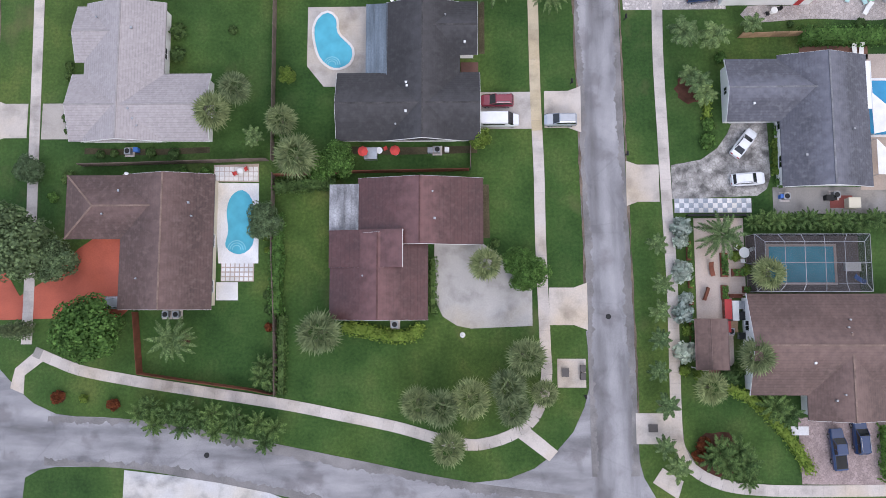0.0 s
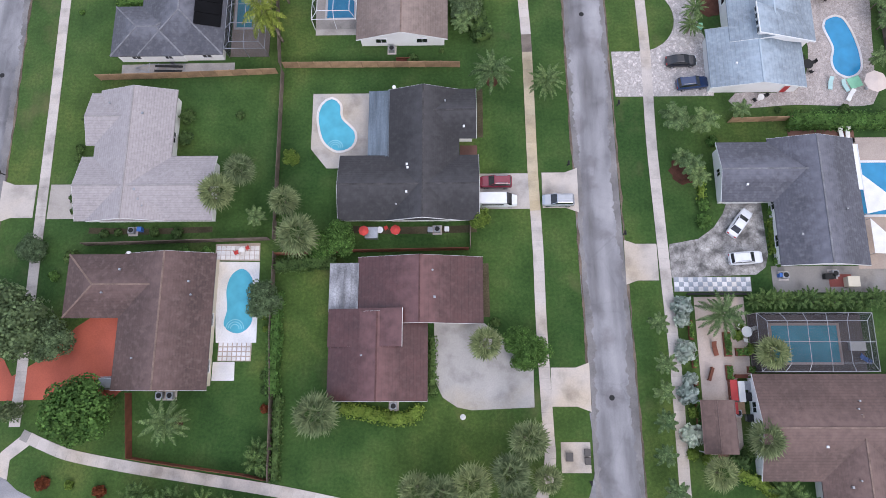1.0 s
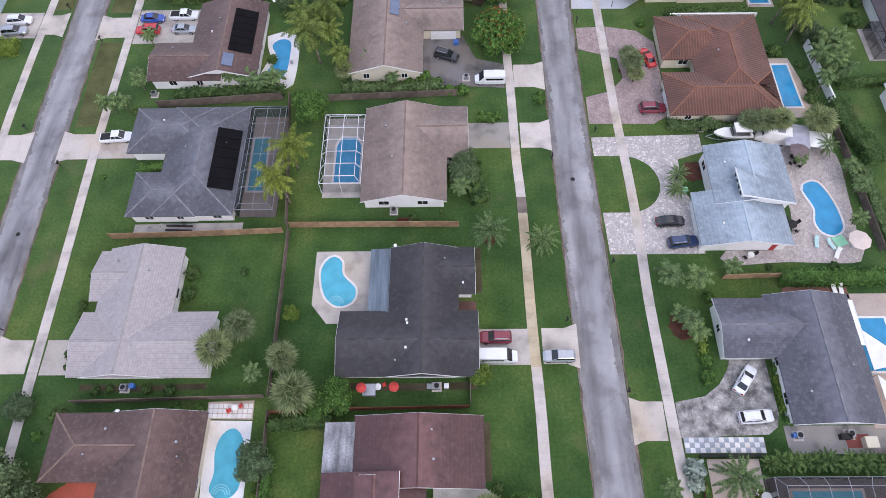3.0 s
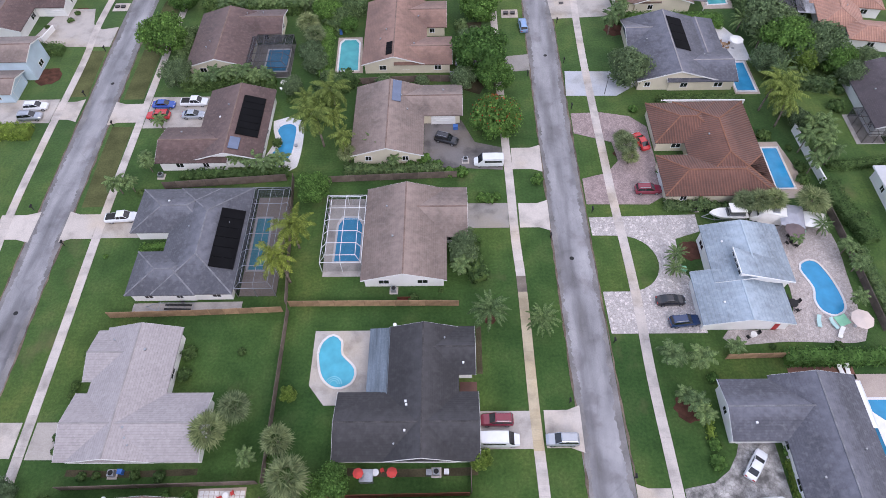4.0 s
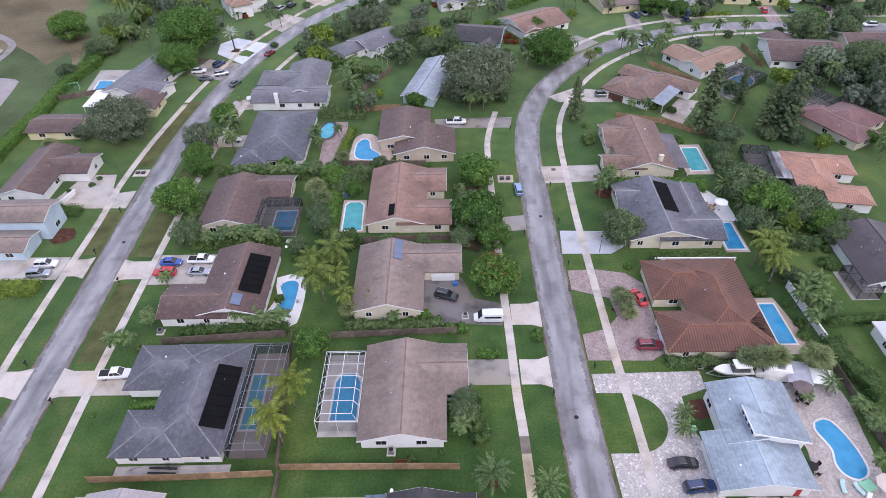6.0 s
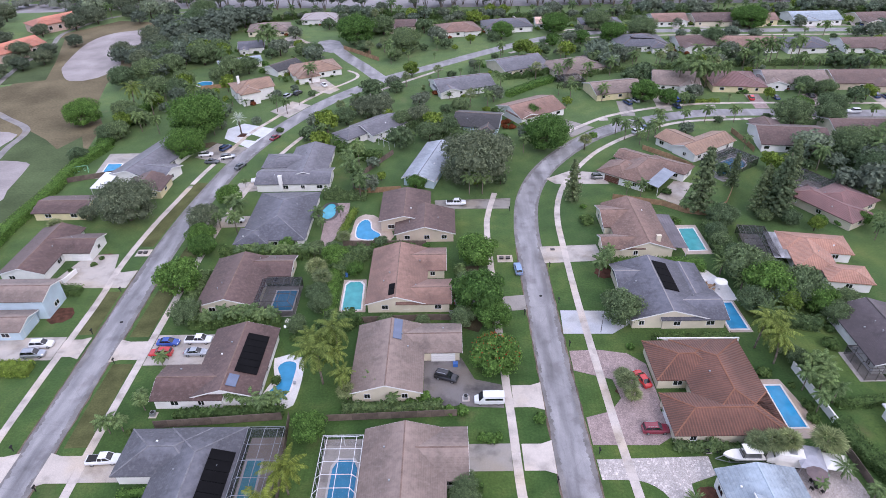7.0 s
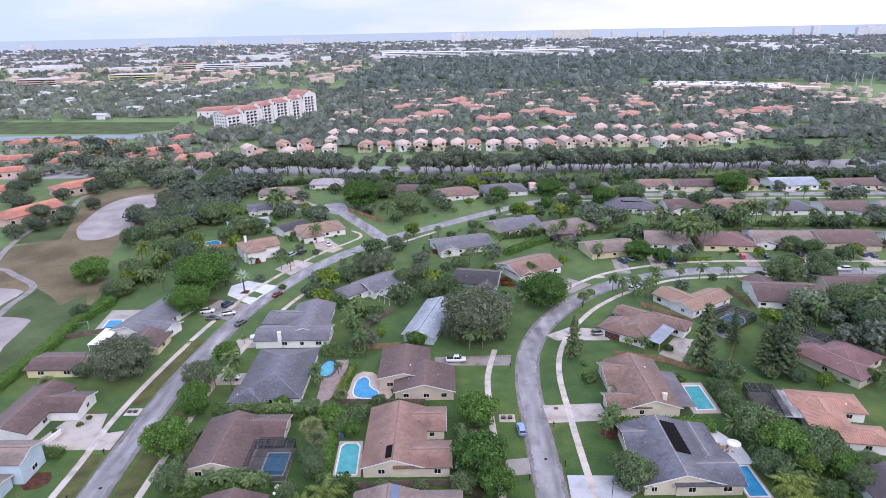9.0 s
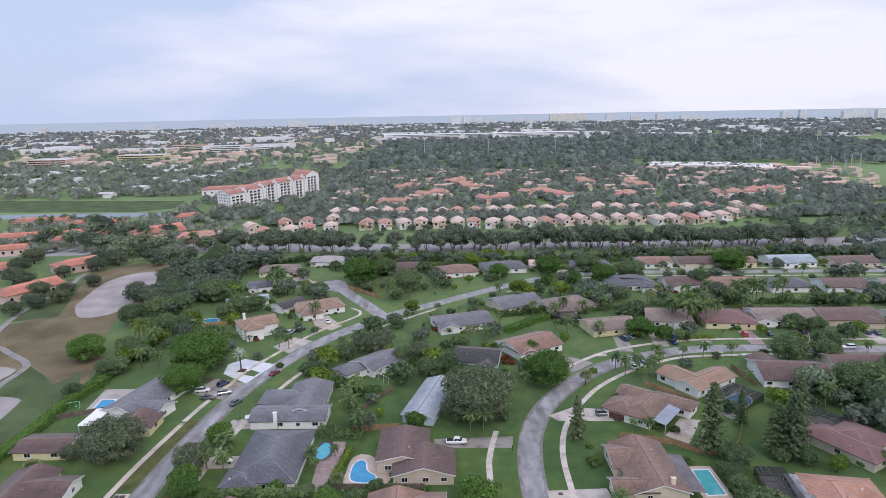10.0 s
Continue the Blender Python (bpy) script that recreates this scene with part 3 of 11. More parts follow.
def build_roads():
    def road(name, label, line, width, z, mat=None):
        g = strip(Geo(), line, width, -0.05, z)
        solid(name, g, mat or ASPHALT, label, "road", "structure")

    road("road_west", "worn grey asphalt street with pale tyre tracks",
         [(-70.6, -60), (-71.0, 0), (-71.9, 45), (-72.6, 90), (-73.3, 125), (-72.4, 150), (-68.8, 180), (-64.6, 197), (-56.8, 217), (-48.0, 234),
          (-36, 250), (-23, 264), (-5, 278), (21, 299), (48, 318), (72, 327), (110, 329), (170, 326), (420, 318)], 6.4, 0.030)
    road("road_east", "worn grey asphalt street with dark edges",
         [(22.6, -90), (22.2, -30), (21.8, 0), (21.2, 20), (20.8, 44), (20.4, 75), (20.2, 105), (20.2, 128), (20.8, 142), (23.0, 156), (28.2, 170), (36.5, 183), (48, 196), (60, 205),
          (76, 212), (95, 216.5), (125, 216), (170, 213), (420, 205)], 6.6, 0.034)
    road("road_south", "damp grey asphalt cross street with patches",
         [(-150, -24), (-90, -21), (-60, -19.6), (-45, -20.0), (-30, -22.4), (-15, -25.2), (0, -28.0), (20, -30.5), (45, -33), (90, -34), (160, -34)], 6.8, 0.026, ASPHALT_CROSS)
    east = [(22.2, -24), (21.8, 0), (21.2, 20), (20.8, 44), (20.4, 75), (20.2, 105), (20.2, 128), (20.8, 142), (23.0, 156), (28.2, 170), (36.5, 183), (48, 196), (60, 205)]
    west = [(-71.0, 0), (-71.9, 45), (-72.6, 90), (-73.3, 125), (-72.4, 150), (-68.8, 180), (-64.6, 197)]
    south = [(-58, -19.5), (-45, -20.0), (-30, -22.4), (-15, -25.2), (0, -28.0), (16, -30)]
    for line, half, z in ((east, 3.3, 0.041), (west, 3.2, 0.037), (south, 3.4, 0.033)):
        for side in (-1, 1):
            solid("road_edge", margin(Geo(), line, half, side, -0.05, z, half + side), DAMP, "dark damp edge of the asphalt street", "road", "structure")
    for line in ([(18.6, -3), (18.2, 14), (17.45, 44), (17.05, 75), (16.85, 105), (16.85, 130)], [(25.6, -18), (25.2, 0), (24.2, 44), (23.75, 75), (23.55, 105), (23.6, 128)], [(-67.8, 4), (-68.6, 45), (-69.3, 90), (-70.0, 122)], [(-74.4, 0), (-75.2, 45), (-75.9, 90), (-76.6, 122)]):
        solid("road_dirt", ragged(Geo(), line, 0.3, -0.05, 0.046, 2.0), DIRT_EDGE, "brown dirt along the edge of the street", "road", "structure")
    road("road_culdesac", "short grey asphalt side street", [(-29, 262), (-38.3, 279), (-45, 290), (-52, 303), (-57.5, 313)], 6.6, 0.022)
    g = Geo()
    g.slab([(18.4, -4), (18.9, -9), (18.7, -12), (18.0, -14.6), (16.4, -18), (14, -20.7), (10.9, -23), (7.3, -24.4), (2, -25.0), (2, -31), (24, -31), (24, -4)], -0.05, 0.018)
    g.slab([(25.0, -14), (25.2, -20.7), (26, -24.1), (27.8, -27.2), (31, -29), (36, -29.6), (36, -34), (22, -34), (22, -14)], -0.05, 0.018)
    g.slab([(-50, -16.6), (-56.7, -15.8), (-60.1, -14.3), (-62.6, -12.3), (-65.2, -9.6), (-67.4, -5), (-68, 4), (-73, 4), (-73, -40), (-61.6, -40), (-60.9, -27.4), (-60.7, -24.6), (-58.7, -23.5), (-56.3, -23.1), (-51.5, -23.1), (-50, -22.4)], -0.05, 0.018)
    g.slab([(-50, 304), (-51.5, 312), (-55, 321.5), (-60, 324), (-65.2, 321.3), (-66, 313), (-61.5, 304.5), (-56, 301)], -0.05, 0.018)
    solid("road_corners", g, ASPHALT_CROSS, "rounded grey asphalt street corners", "road", "structure")
    g = strip(Geo(), [(-420, 400), (-200, 412), (-120, 410), (-34, 403), (60, 402), (120, 402), (220, 398), (330, 405), (600, 430)], 25, -0.05, 0.02, 8)
    solid("road_boulevard", g, surface("pale_boulevard", (0.29, 0.275, 0.28), 0.8, 0, 0.1, 3, 0.15, 0.1), "wide pale boulevard behind a row of trees", "road", "structure")


build_roads()


def pavement(label, line, width=1.55, slab_length=1.52, stained=()):
    """A footpath of single concrete slabs with open joints."""
    base = new("pavement", strip(Geo(), line, width - 0.1, -0.05, 0.062).mesh("pavement_bed", DRIVE_OLD))
    tagged(base, label, "pavement", "", "structure")
    pts = spline(line, 0.2)
    run, last = [0.0], None
    for a, b in zip(pts, pts[1:]):
        run.append(run[-1] + (b - a).length)
    n = int(run[-1] / slab_length)
    me = Geo().box(-width / 2, -slab_length / 2 + 0.008, -0.05, width / 2, slab_length / 2 - 0.008, 0.07).mesh("slab", CONCRETE)
    rng = random.Random(int(abs(line[0][0]) * 10) + len(line))
    k = 0
    for i in range(n):
        s = (i + 0.5) * slab_length
        while run[k + 1] < s:
            k += 1
        d = pts[k + 1] - pts[k]
        p = pts[k] + d * ((s - run[k]) / (run[k + 1] - run[k]))
        dirty = [mt for lo, up, mt in stained if lo < p.y < up]
        ob = new("slab", me)
        if dirty:
            ob.data = STAINED_SLAB.setdefault(dirty[0].name, me.copy())
            ob.data.materials[0] = dirty[0]
        ob.matrix_world = pose(p.x, p.y, rng.uniform(-0.006, 0.006), 0, 0, math.degrees(math.atan2(-d.x, d.y)))
        ob.parent = base


STAINED_SLAB = {}
CONCRETE_RUST = concrete_material("rust_stained_concrete", (0.50, 0.42, 0.29), 0.6, 0.12)
CONCRETE_GRIME = concrete_material("grimy_concrete", (0.24, 0.20, 0.17), 0.5, 0.15)
SW_WEST = [(-61.6, -6), (-61.7, 3), (-62.1, 20), (-62.3, 30), (-62.6, 45), (-63.1, 65), (-63.2, 85), (-63.2, 105), (-63.0, 128), (-62, 150), (-58.5, 175), (-53, 196), (-46, 212), (-38, 227)]
SW_CORNER = [(12.7, -7), (12.8, -10), (12.3, -13), (10.9, -16.1), (8.6, -18), (5.8, -19.2), (2.6, -19.8), (-1.3, -19.3), (-8.4, -17.4), (-16.4, -15.8), (-24.5, -14.3), (-36.6, -12.5), (-44.7, -11.3), (-53, -9.8), (-57.1, -8.4), (-60.4, -7)]
pavement("pale concrete footpath with open slab joints", SW_WEST)
pavement("stained concrete footpath curving round the corner lot", SW_CORNER)
pavement("pale concrete footpath beside the street verge", [(12.7, -7), (12.5, -1), (12.2, 9), (12.1, 19), (11.7, 31), (11.5, 45), (11.3, 54), (10.9, 62), (10.7, 75), (10.4, 85), (10.2, 100), (10.0, 118), (10.0, 138), (10.9, 147), (13.4, 158.5)], stained=((25.5, 50.5, CONCRETE_RUST), (50.5, 54.2, CONCRETE_GRIME)))
pavement("pale concrete footpath beside the street verge", [(61, -25.6), (50, -25.8), (42.2, -25.7), (36.8, -25), (32.7, -22.9), (31, -19.9), (30.7, -16), (30.7, -8.3), (30.7, 2.8), (30.3, 15), (30, 25), (29.7, 36), (29.8, 48), (29.6, 58), (29.1, 70), (28.9, 82), (28.7, 95), (28.6, 110), (28.9, 128), (29.5, 143), (31.7, 155), (36, 166), (44, 179), (52, 188.5), (65, 199), (84, 208.5), (107, 210.4)])
pavement("pale concrete footpath on the far verge", [(-78.4, 45), (-80.5, 66), (-81, 85), (-81, 110), (-81.8, 124), (-81, 143), (-78.4, 166)])
pavement("pale concrete footpath in front of the far houses", [(40, 200), (56.1, 213.3), (70.3, 220), (90, 225), (112.3, 226), (169.3, 223), (260, 219)], 1.55, 3.04)


for far_line in ([(60, 332.5), (72, 335.5), (110, 337.4), (170, 334.6), (260, 330.5)], [(30, 295), (50, 309.4), (72, 318.6), (110, 320.6), (170, 317.6), (260, 313.4)], [(107, 210.4), (130, 209.8), (170, 207), (260, 203)]):
    solid("pavement", strip(Geo(), far_line, 1.7, -0.05, 0.066), CONCRETE, "pale concrete footpath along the far street", "pavement", "structure")


def paved(name, label, pts, material, z=0.055, category="driveway"):
    g = Geo().slab(pts, -0.05, z)
    solid(name, g, material, label, category, "structure")


def rect(x0, x1, y0, y1):
    return [(x0, y0), (x1, y0), (x1, y1), (x0, y1)]


def flare(x0, x1, y0, y1, w=0.7):
    """An apron that widens towards the street at x1."""
    return [(x0, y0), (x1 - (x1 - x0) * 0.35, y0), (x1, y0 - w), (x1, y1 + w), (x1 - (x1 - x0) * 0.35, y1), (x0, y1)]


paved("driveway_apron", "stained concrete driveway apron at the kerb", flare(13.0, 18.3, 25.3, 30.8), APRON)
paved("driveway", "pale concrete driveway with parked cars", rect(3.2, 11.3, 25.2, 30.7), DRIVE)
paved("driveway_apron", "stained concrete driveway apron at the kerb", flare(13.3, 18.7, -3.2, 2.1), APRON)
paved("driveway", "broad pale concrete driveway with a rounded edge",
      [(-3.0, 8.6), (4.0, 8.4), (7.4, 5.6), (10.9, 2.1), (10.9, -3.3), (2.2, -3.7), (0.2, -3.3), (-1.8, -2.0), (-2.9, 0.3), (-3.1, 4.5)], DRIVE_STAINED)
paved("driveway_apron", "stained concrete driveway apron at the kerb", flare(29.3, 24.6, 14.4, 19.8, 0.6), APRON)
paved("driveway", "old mottled grey paver driveway", [(31.1, 14.8), (31.1, 19.7), (35.4, 20.5), (37.8, 22.2), (39.3, 24.3), (40.2, 26.4), (45.0, 26.4), (45.2, 18), (44.6, 16.2), (43.2, 15.2)], DRIVE_MOTTLED)
paved("driveway_apron", "stained concrete driveway apron at the kerb", flare(-63.4, -68.7, 24.2, 29.4, 0.7), APRON)
paved("driveway", "pale concrete driveway", rect(-61.2, -55.0, 24.0, 29.4), DRIVE)
paved("driveway", "brick-red painted concrete driveway", [(-67.5, -2.6), (-48, -2.0), (-46, 0), (-46, 9.6), (-52.5, 9.3), (-54.7, 7.8), (-57, 5.3), (-59.8, 2.9), (-63, 0.9), (-65.2, 4.4), (-66.3, 6.8), (-67.5, 7)], DRIVE_RED, 0.05)
paved("driveway_apron", "stained concrete driveway apron at the kerb", flare(11.9, 17.2, 63.8, 69.2), APRON)
paved("driveway", "streaked grey concrete driveway", rect(1.5, 10.0, 63.8, 69.3), DRIVE_OLD)
paved("driveway_apron", "pale concrete driveway apron at the kerb", flare(11.4, 17.0, 77.4, 82.8), APRON)
paved("driveway", "dark worn asphalt driveway with a pale turning mark", [(-5.4, 78.3), (9.6, 77.3), (9.6, 83.0), (4.5, 84.5), (2.0, 90.5), (-5.4, 90.5)], concrete_material("dark_driveway", (0.17, 0.155, 0.15), 0.4))
paved("driveway_apron", "pale concrete driveway apron at the kerb", flare(-63.9, -69.6, 62.4, 67.8), APRON)
paved("driveway", "pale concrete driveway", rect(-62.3, -54.0, 62.5, 67.8), DRIVE)
paved("driveway_apron", "pale concrete driveway apron at the kerb", flare(-82.0, -75.0, 62.4, 67.8), APRON)
paved("driveway_apron", "pale concrete driveway apron at the kerb", flare(-63.9, -69.8, 91.2, 96.6), APRON)
paved("driveway", "pale concrete driveway full of parked cars", rect(-62.3, -46.0, 89.5, 98.5), DRIVE)
paved("driveway_apron", "pale concrete driveway apron at the kerb", flare(-81.9, -76.6, 92.3, 97.5), APRON)
paved("driveway", "pale concrete driveway beside a hedge", rect(-98.0, -82.0, 91.4, 98.3), DRIVE)
paved("driveway", "cream concrete driveway with a rounded corner", [(-76.8, 115.4), (-76.8, 122.4), (-80.5, 121.6), (-83.0, 123.6), (-84.5, 129.5), (-92.5, 129.5), (-96, 117), (-90, 115.6)], DRIVE)
paved("driveway_apron", "white painted concrete driveway", [(23.7, 97.2), (24.2, 104.8), (34.5, 104.4), (37.5, 103.0), (39.0, 100.5), (34, 97.0)], concrete_material("greyed_white_concrete", (0.44, 0.45, 0.48), 0.75))
paved("driveway_apron", "pale concrete drive across the verge", [(23.3, 122.8), (22.9, 130.0), (37.3, 130.6), (38, 123.6)], DRIVE)
paved("driveway", "grey concrete driveway", [(17.0, 149.4), (17.8, 155.2), (-4, 154.6), (-4, 150)], DRIVE_OLD)
paved("driveway", "short grey concrete driveway", [(8.5, 104.5), (16.9, 105.3), (16.9, 110.5), (8.5, 109.5)], DRIVE_OLD)
paved("driveway", "pink-grey paver driveway curving to the garage", [(24.2, 68.8), (24.2, 74.8), (29, 76.2), (31.5, 79.2), (31.0, 84.0), (24.0, 86.5), (24.0, 92.0), (30, 92.2), (35.5, 91), (38.5, 88), (38.5, 70.5), (35.5, 68.6)], PAVER_PINK)
paved("driveway", "pale cobbled paver driveway with a lawn inlet", [(24.3, 61.9), (24.2, 65.8), (43, 66.2), (43, 62.5), (38.5, 61), (38.2, 56), (39.5, 52), (39.8, 43.0), (24.8, 43.0), (24.5, 50.6)] + [(29.0 + 5.7 * math.sin(math.pi * k / 14), 56.2 - 5.6 * math.cos(math.pi * k / 14)) for k in range(15)], PAVER)
paved("driveway", "white painted horseshoe driveway", [(-68.1, 192.8), (-62.5, 208.7), (-75.1, 214.3), (-79.8, 209.5), (-78.6, 201.2)], DRIVE_WHITE)
paved("lawn_island", "small grass island in a white driveway", [(-71.2, 199.9), (-69.9, 204.3), (-65.9, 201.6), (-67.1, 198.3)], LAWN, 0.07, "lawn")
paved("planting_bed", "small mulch bed in a white driveway", [(-74.6, 202.4), (-73.6, 205.4), (-71.4, 205.0), (-71.8, 202.0)], MULCH, 0.07, "planting bed")
pavement("pale concrete footpath round the western bend", [(-78.4, 167), (-76.6, 178), (-73.9, 190), (-71.0, 203)], 1.55, 3.04)
pavement("pale concrete footpath on the western verge", [(-70.6, 205), (-68.2, 211.1), (-58.0, 234.0), (-47.7, 252.4)], 1.55, 3.04)
pavement("curved pale garden path to the street", [(-50.0, 248.3), (-43.0, 257.0), (-39.1, 263.8), (-40.0, 269.0), (-44.5, 273.7)], 1.3)
pavement("pale concrete footpath on the eastern verge", [(-38, 231), (-27.5, 247.1), (-14, 261), (-1.9, 272.8)], 1.55, 3.04)
paved("driveway", "pale concrete driveway round a lawn", [(-90.9, 323.0), (-79.9, 333.7), (-72, 322), (-66, 318), (-66.5, 312), (-74, 314), (-80.4, 309.0)], DRIVE)
paved("driveway", "pale concrete driveway", [(-68.2, 225.9), (-61.8, 236.2), (-53.6, 231.6), (-60.0, 219.0)], DRIVE)
paved("driveway", "pale concrete driveway", [(-60.5, 261.4), (-53.3, 263.1), (-44.6, 249.0), (-48.0, 243.8), (-55.9, 248.5)], DRIVE)
paved("driveway", "grey concrete driveway with parked cars", [(-72, 181), (-68.5, 193), (-80, 197), (-84, 186)], DRIVE_OLD)
paved("driveway", "pale concrete driveway", [(-65.6, 161), (-64, 167.5), (-52, 170), (-52, 163)], DRIVE)
paved("driveway", "pale concrete driveway", [(-68.2, 141.5), (-67.6, 146.5), (-52, 148), (-52, 142)], DRIVE)
paved("driveway", "pale concrete driveway", [(32, 163.5), (29.6, 166.8), (38, 172), (47, 170), (48, 163)], DRIVE)
paved("driveway", "grey concrete driveway", [(43, 197), (52, 205), (35, 220), (28, 214)], DRIVE_OLD)
for px_, py_, mt, lb in ((81.6, 219.5, DRIVE, "pale concrete driveway"), (66.6, 215, DRIVE_OLD, "grey concrete driveway with parked cars"), (118, 220, PAVER_PINK, "pink paver driveway"), (140, 219, PAVER_PINK, "pink paver driveway"), (165, 218, DRIVE, "pale concrete driveway")):
    paved("driveway", lb, [(px_ - 2.6, py_), (px_ + 2.6, py_), (px_ + 4.6, py_ + 15), (px_ - 1.0, py_ + 15)], mt)
for px_, py_, mt in ((122, 332, DRIVE), (136, 332, DRIVE), (190, 329, DRIVE), (215, 328, DRIVE), (238, 328, DRIVE)):
    paved("driveway", "pale concrete driveway", [(px_ - 2.6, py_), (px_ + 2.6, py_), (px_ + 4.6, py_ + 14), (px_ - 1.0, py_ + 14)], mt)
for px_, py_ in ((56.8, 212.3), (99.9, 223.0), (99.7, 213.0)):
    paved("driveway_apron", "pale square concrete pad on the verge", [(px_ - 1.7, py_ - 1.4), (px_ + 1.7, py_ - 1.1), (px_ + 1.7, py_ + 1.5), (px_ - 1.7, py_ + 1.2)], DRIVE, 0.05)
paved("driveway", "pale driveways of the house across the cross street", [(-46.6, -23.5), (-40, -24.2), (-33, -25.2), (-26, -26.5), (-19, -29), (-19, -40), (-46.8, -40)], concrete_material("mottled_slab", (0.52, 0.52, 0.54), 0.45))
paved("driveway", "pinkish-grey paver driveway with two parked cars", [(47.6, -24.9), (47.4, -15.9), (60, -15.9), (60, -24.9)], PAVER_PINK)


def checker(x0, y0, nx, ny, s, label):
    """A board of black and white square tiles."""
    base = new("pavement", Geo().box(x0 - 0.05, y0 - 0.05, -0.05, x0 + nx * s + 0.05, y0 + ny * s + 0.05, 0.06).mesh("tile_bed", DRIVE_OLD))
    tagged(base, label, "tiled strip", "", "structure")
    pale = Geo().box(0.01, 0.01, 0, s - 0.01, s - 0.01, 0.03).mesh("tile", DECK_WHITE)
    dark = Geo().box(0.01, 0.01, 0, s - 0.01, s - 0.01, 0.03).mesh("tile_dark", surface("blue_grey_tile", (0.36, 0.39, 0.43), 0.6, 0, 1, 9, 0.2, 0.1))
    for i in range(nx):
        for k in range(ny):
            ob = new("tile", pale if (i + k) % 2 else dark)
            ob.location = (x0 + i * s, y0 + k * s, 0.055)
            ob.parent = base


paved("service_yard", "worn grey service yard behind the house", [(45.4, 12.6), (66, 12.6), (66, 16.4), (45.4, 16.4)], DRIVE_OLD, 0.05, "yard")
checker(31.4, 12.8, 16, 3, 0.68, "checkerboard strip of pale and dark tiles")


DIRT = surface("bare_brown_soil", (0.092, 0.078, 0.045), 0.95, 0, 0.25, 5, 0.45, 0.4, 0.2)


def bare_soil(label, line, width):
    solid("soil", strip(Geo(), line, width, -0.05, 0.012), DIRT, label, "soil", "structure")


bare_soil("bare brown soil along a house wall", [(-16.4, 22.2), (-8, 22.0), (3.2, 22.2)], 1.1)
bare_soil("bare brown soil along a house wall", [(-54.6, 22.2), (-46, 22.0), (-36, 22.3)], 0.9)
bare_soil("bare brown soil along a side wall", [(3.9, 44.5), (3.9, 36.5)], 0.9)
bare_soil("bare brown soil along a front wall", [(4.4, 17.0), (4.5, 9.2)], 0.9)
bare_soil("bare brown soil under hedge trees", [(-97, 196), (-90, 193), (-82, 196), (-77, 193)], 4.5)
bare_soil("bare brown soil under street trees", [(3.6, 99), (5.4, 104), (5.2, 112), (4.6, 122)], 5.0)
bare_soil("bare brown soil along a back fence", [(-52, 74.6), (-40, 75.4), (-31, 76.2)], 1.2)

DRY_VERGE = surface("dry_verge_grass", (0.105, 0.112, 0.046), 0.95, 0, 0.2, 3.0, 0.35, 0.4, 0.1)
for line in ([(-65.9, 69.5), (-66.3, 80), (-66.4, 90)], [(-66.5, 98), (-66.5, 112), (-66.3, 130), (-65.4, 140)], [(-78.6, 99), (-79.0, 107), (-79.2, 114)], [(-79.2, 133), (-78.0, 150), (-75.8, 168)]):
    solid("verge", strip(Geo(), line, 4.2, -0.05, 0.012), DRY_VERGE, "dry yellowish grass verge beside the street", "verge", "structure")
paved("porch_floor", "red-brown tiled porch floor", [(0.8, 33.0), (3.4, 33.0), (3.4, 35.2), (0.8, 35.2)], concrete_material("brown_porch_tile", (0.13, 0.065, 0.05), 0.7), 0.09, "porch")


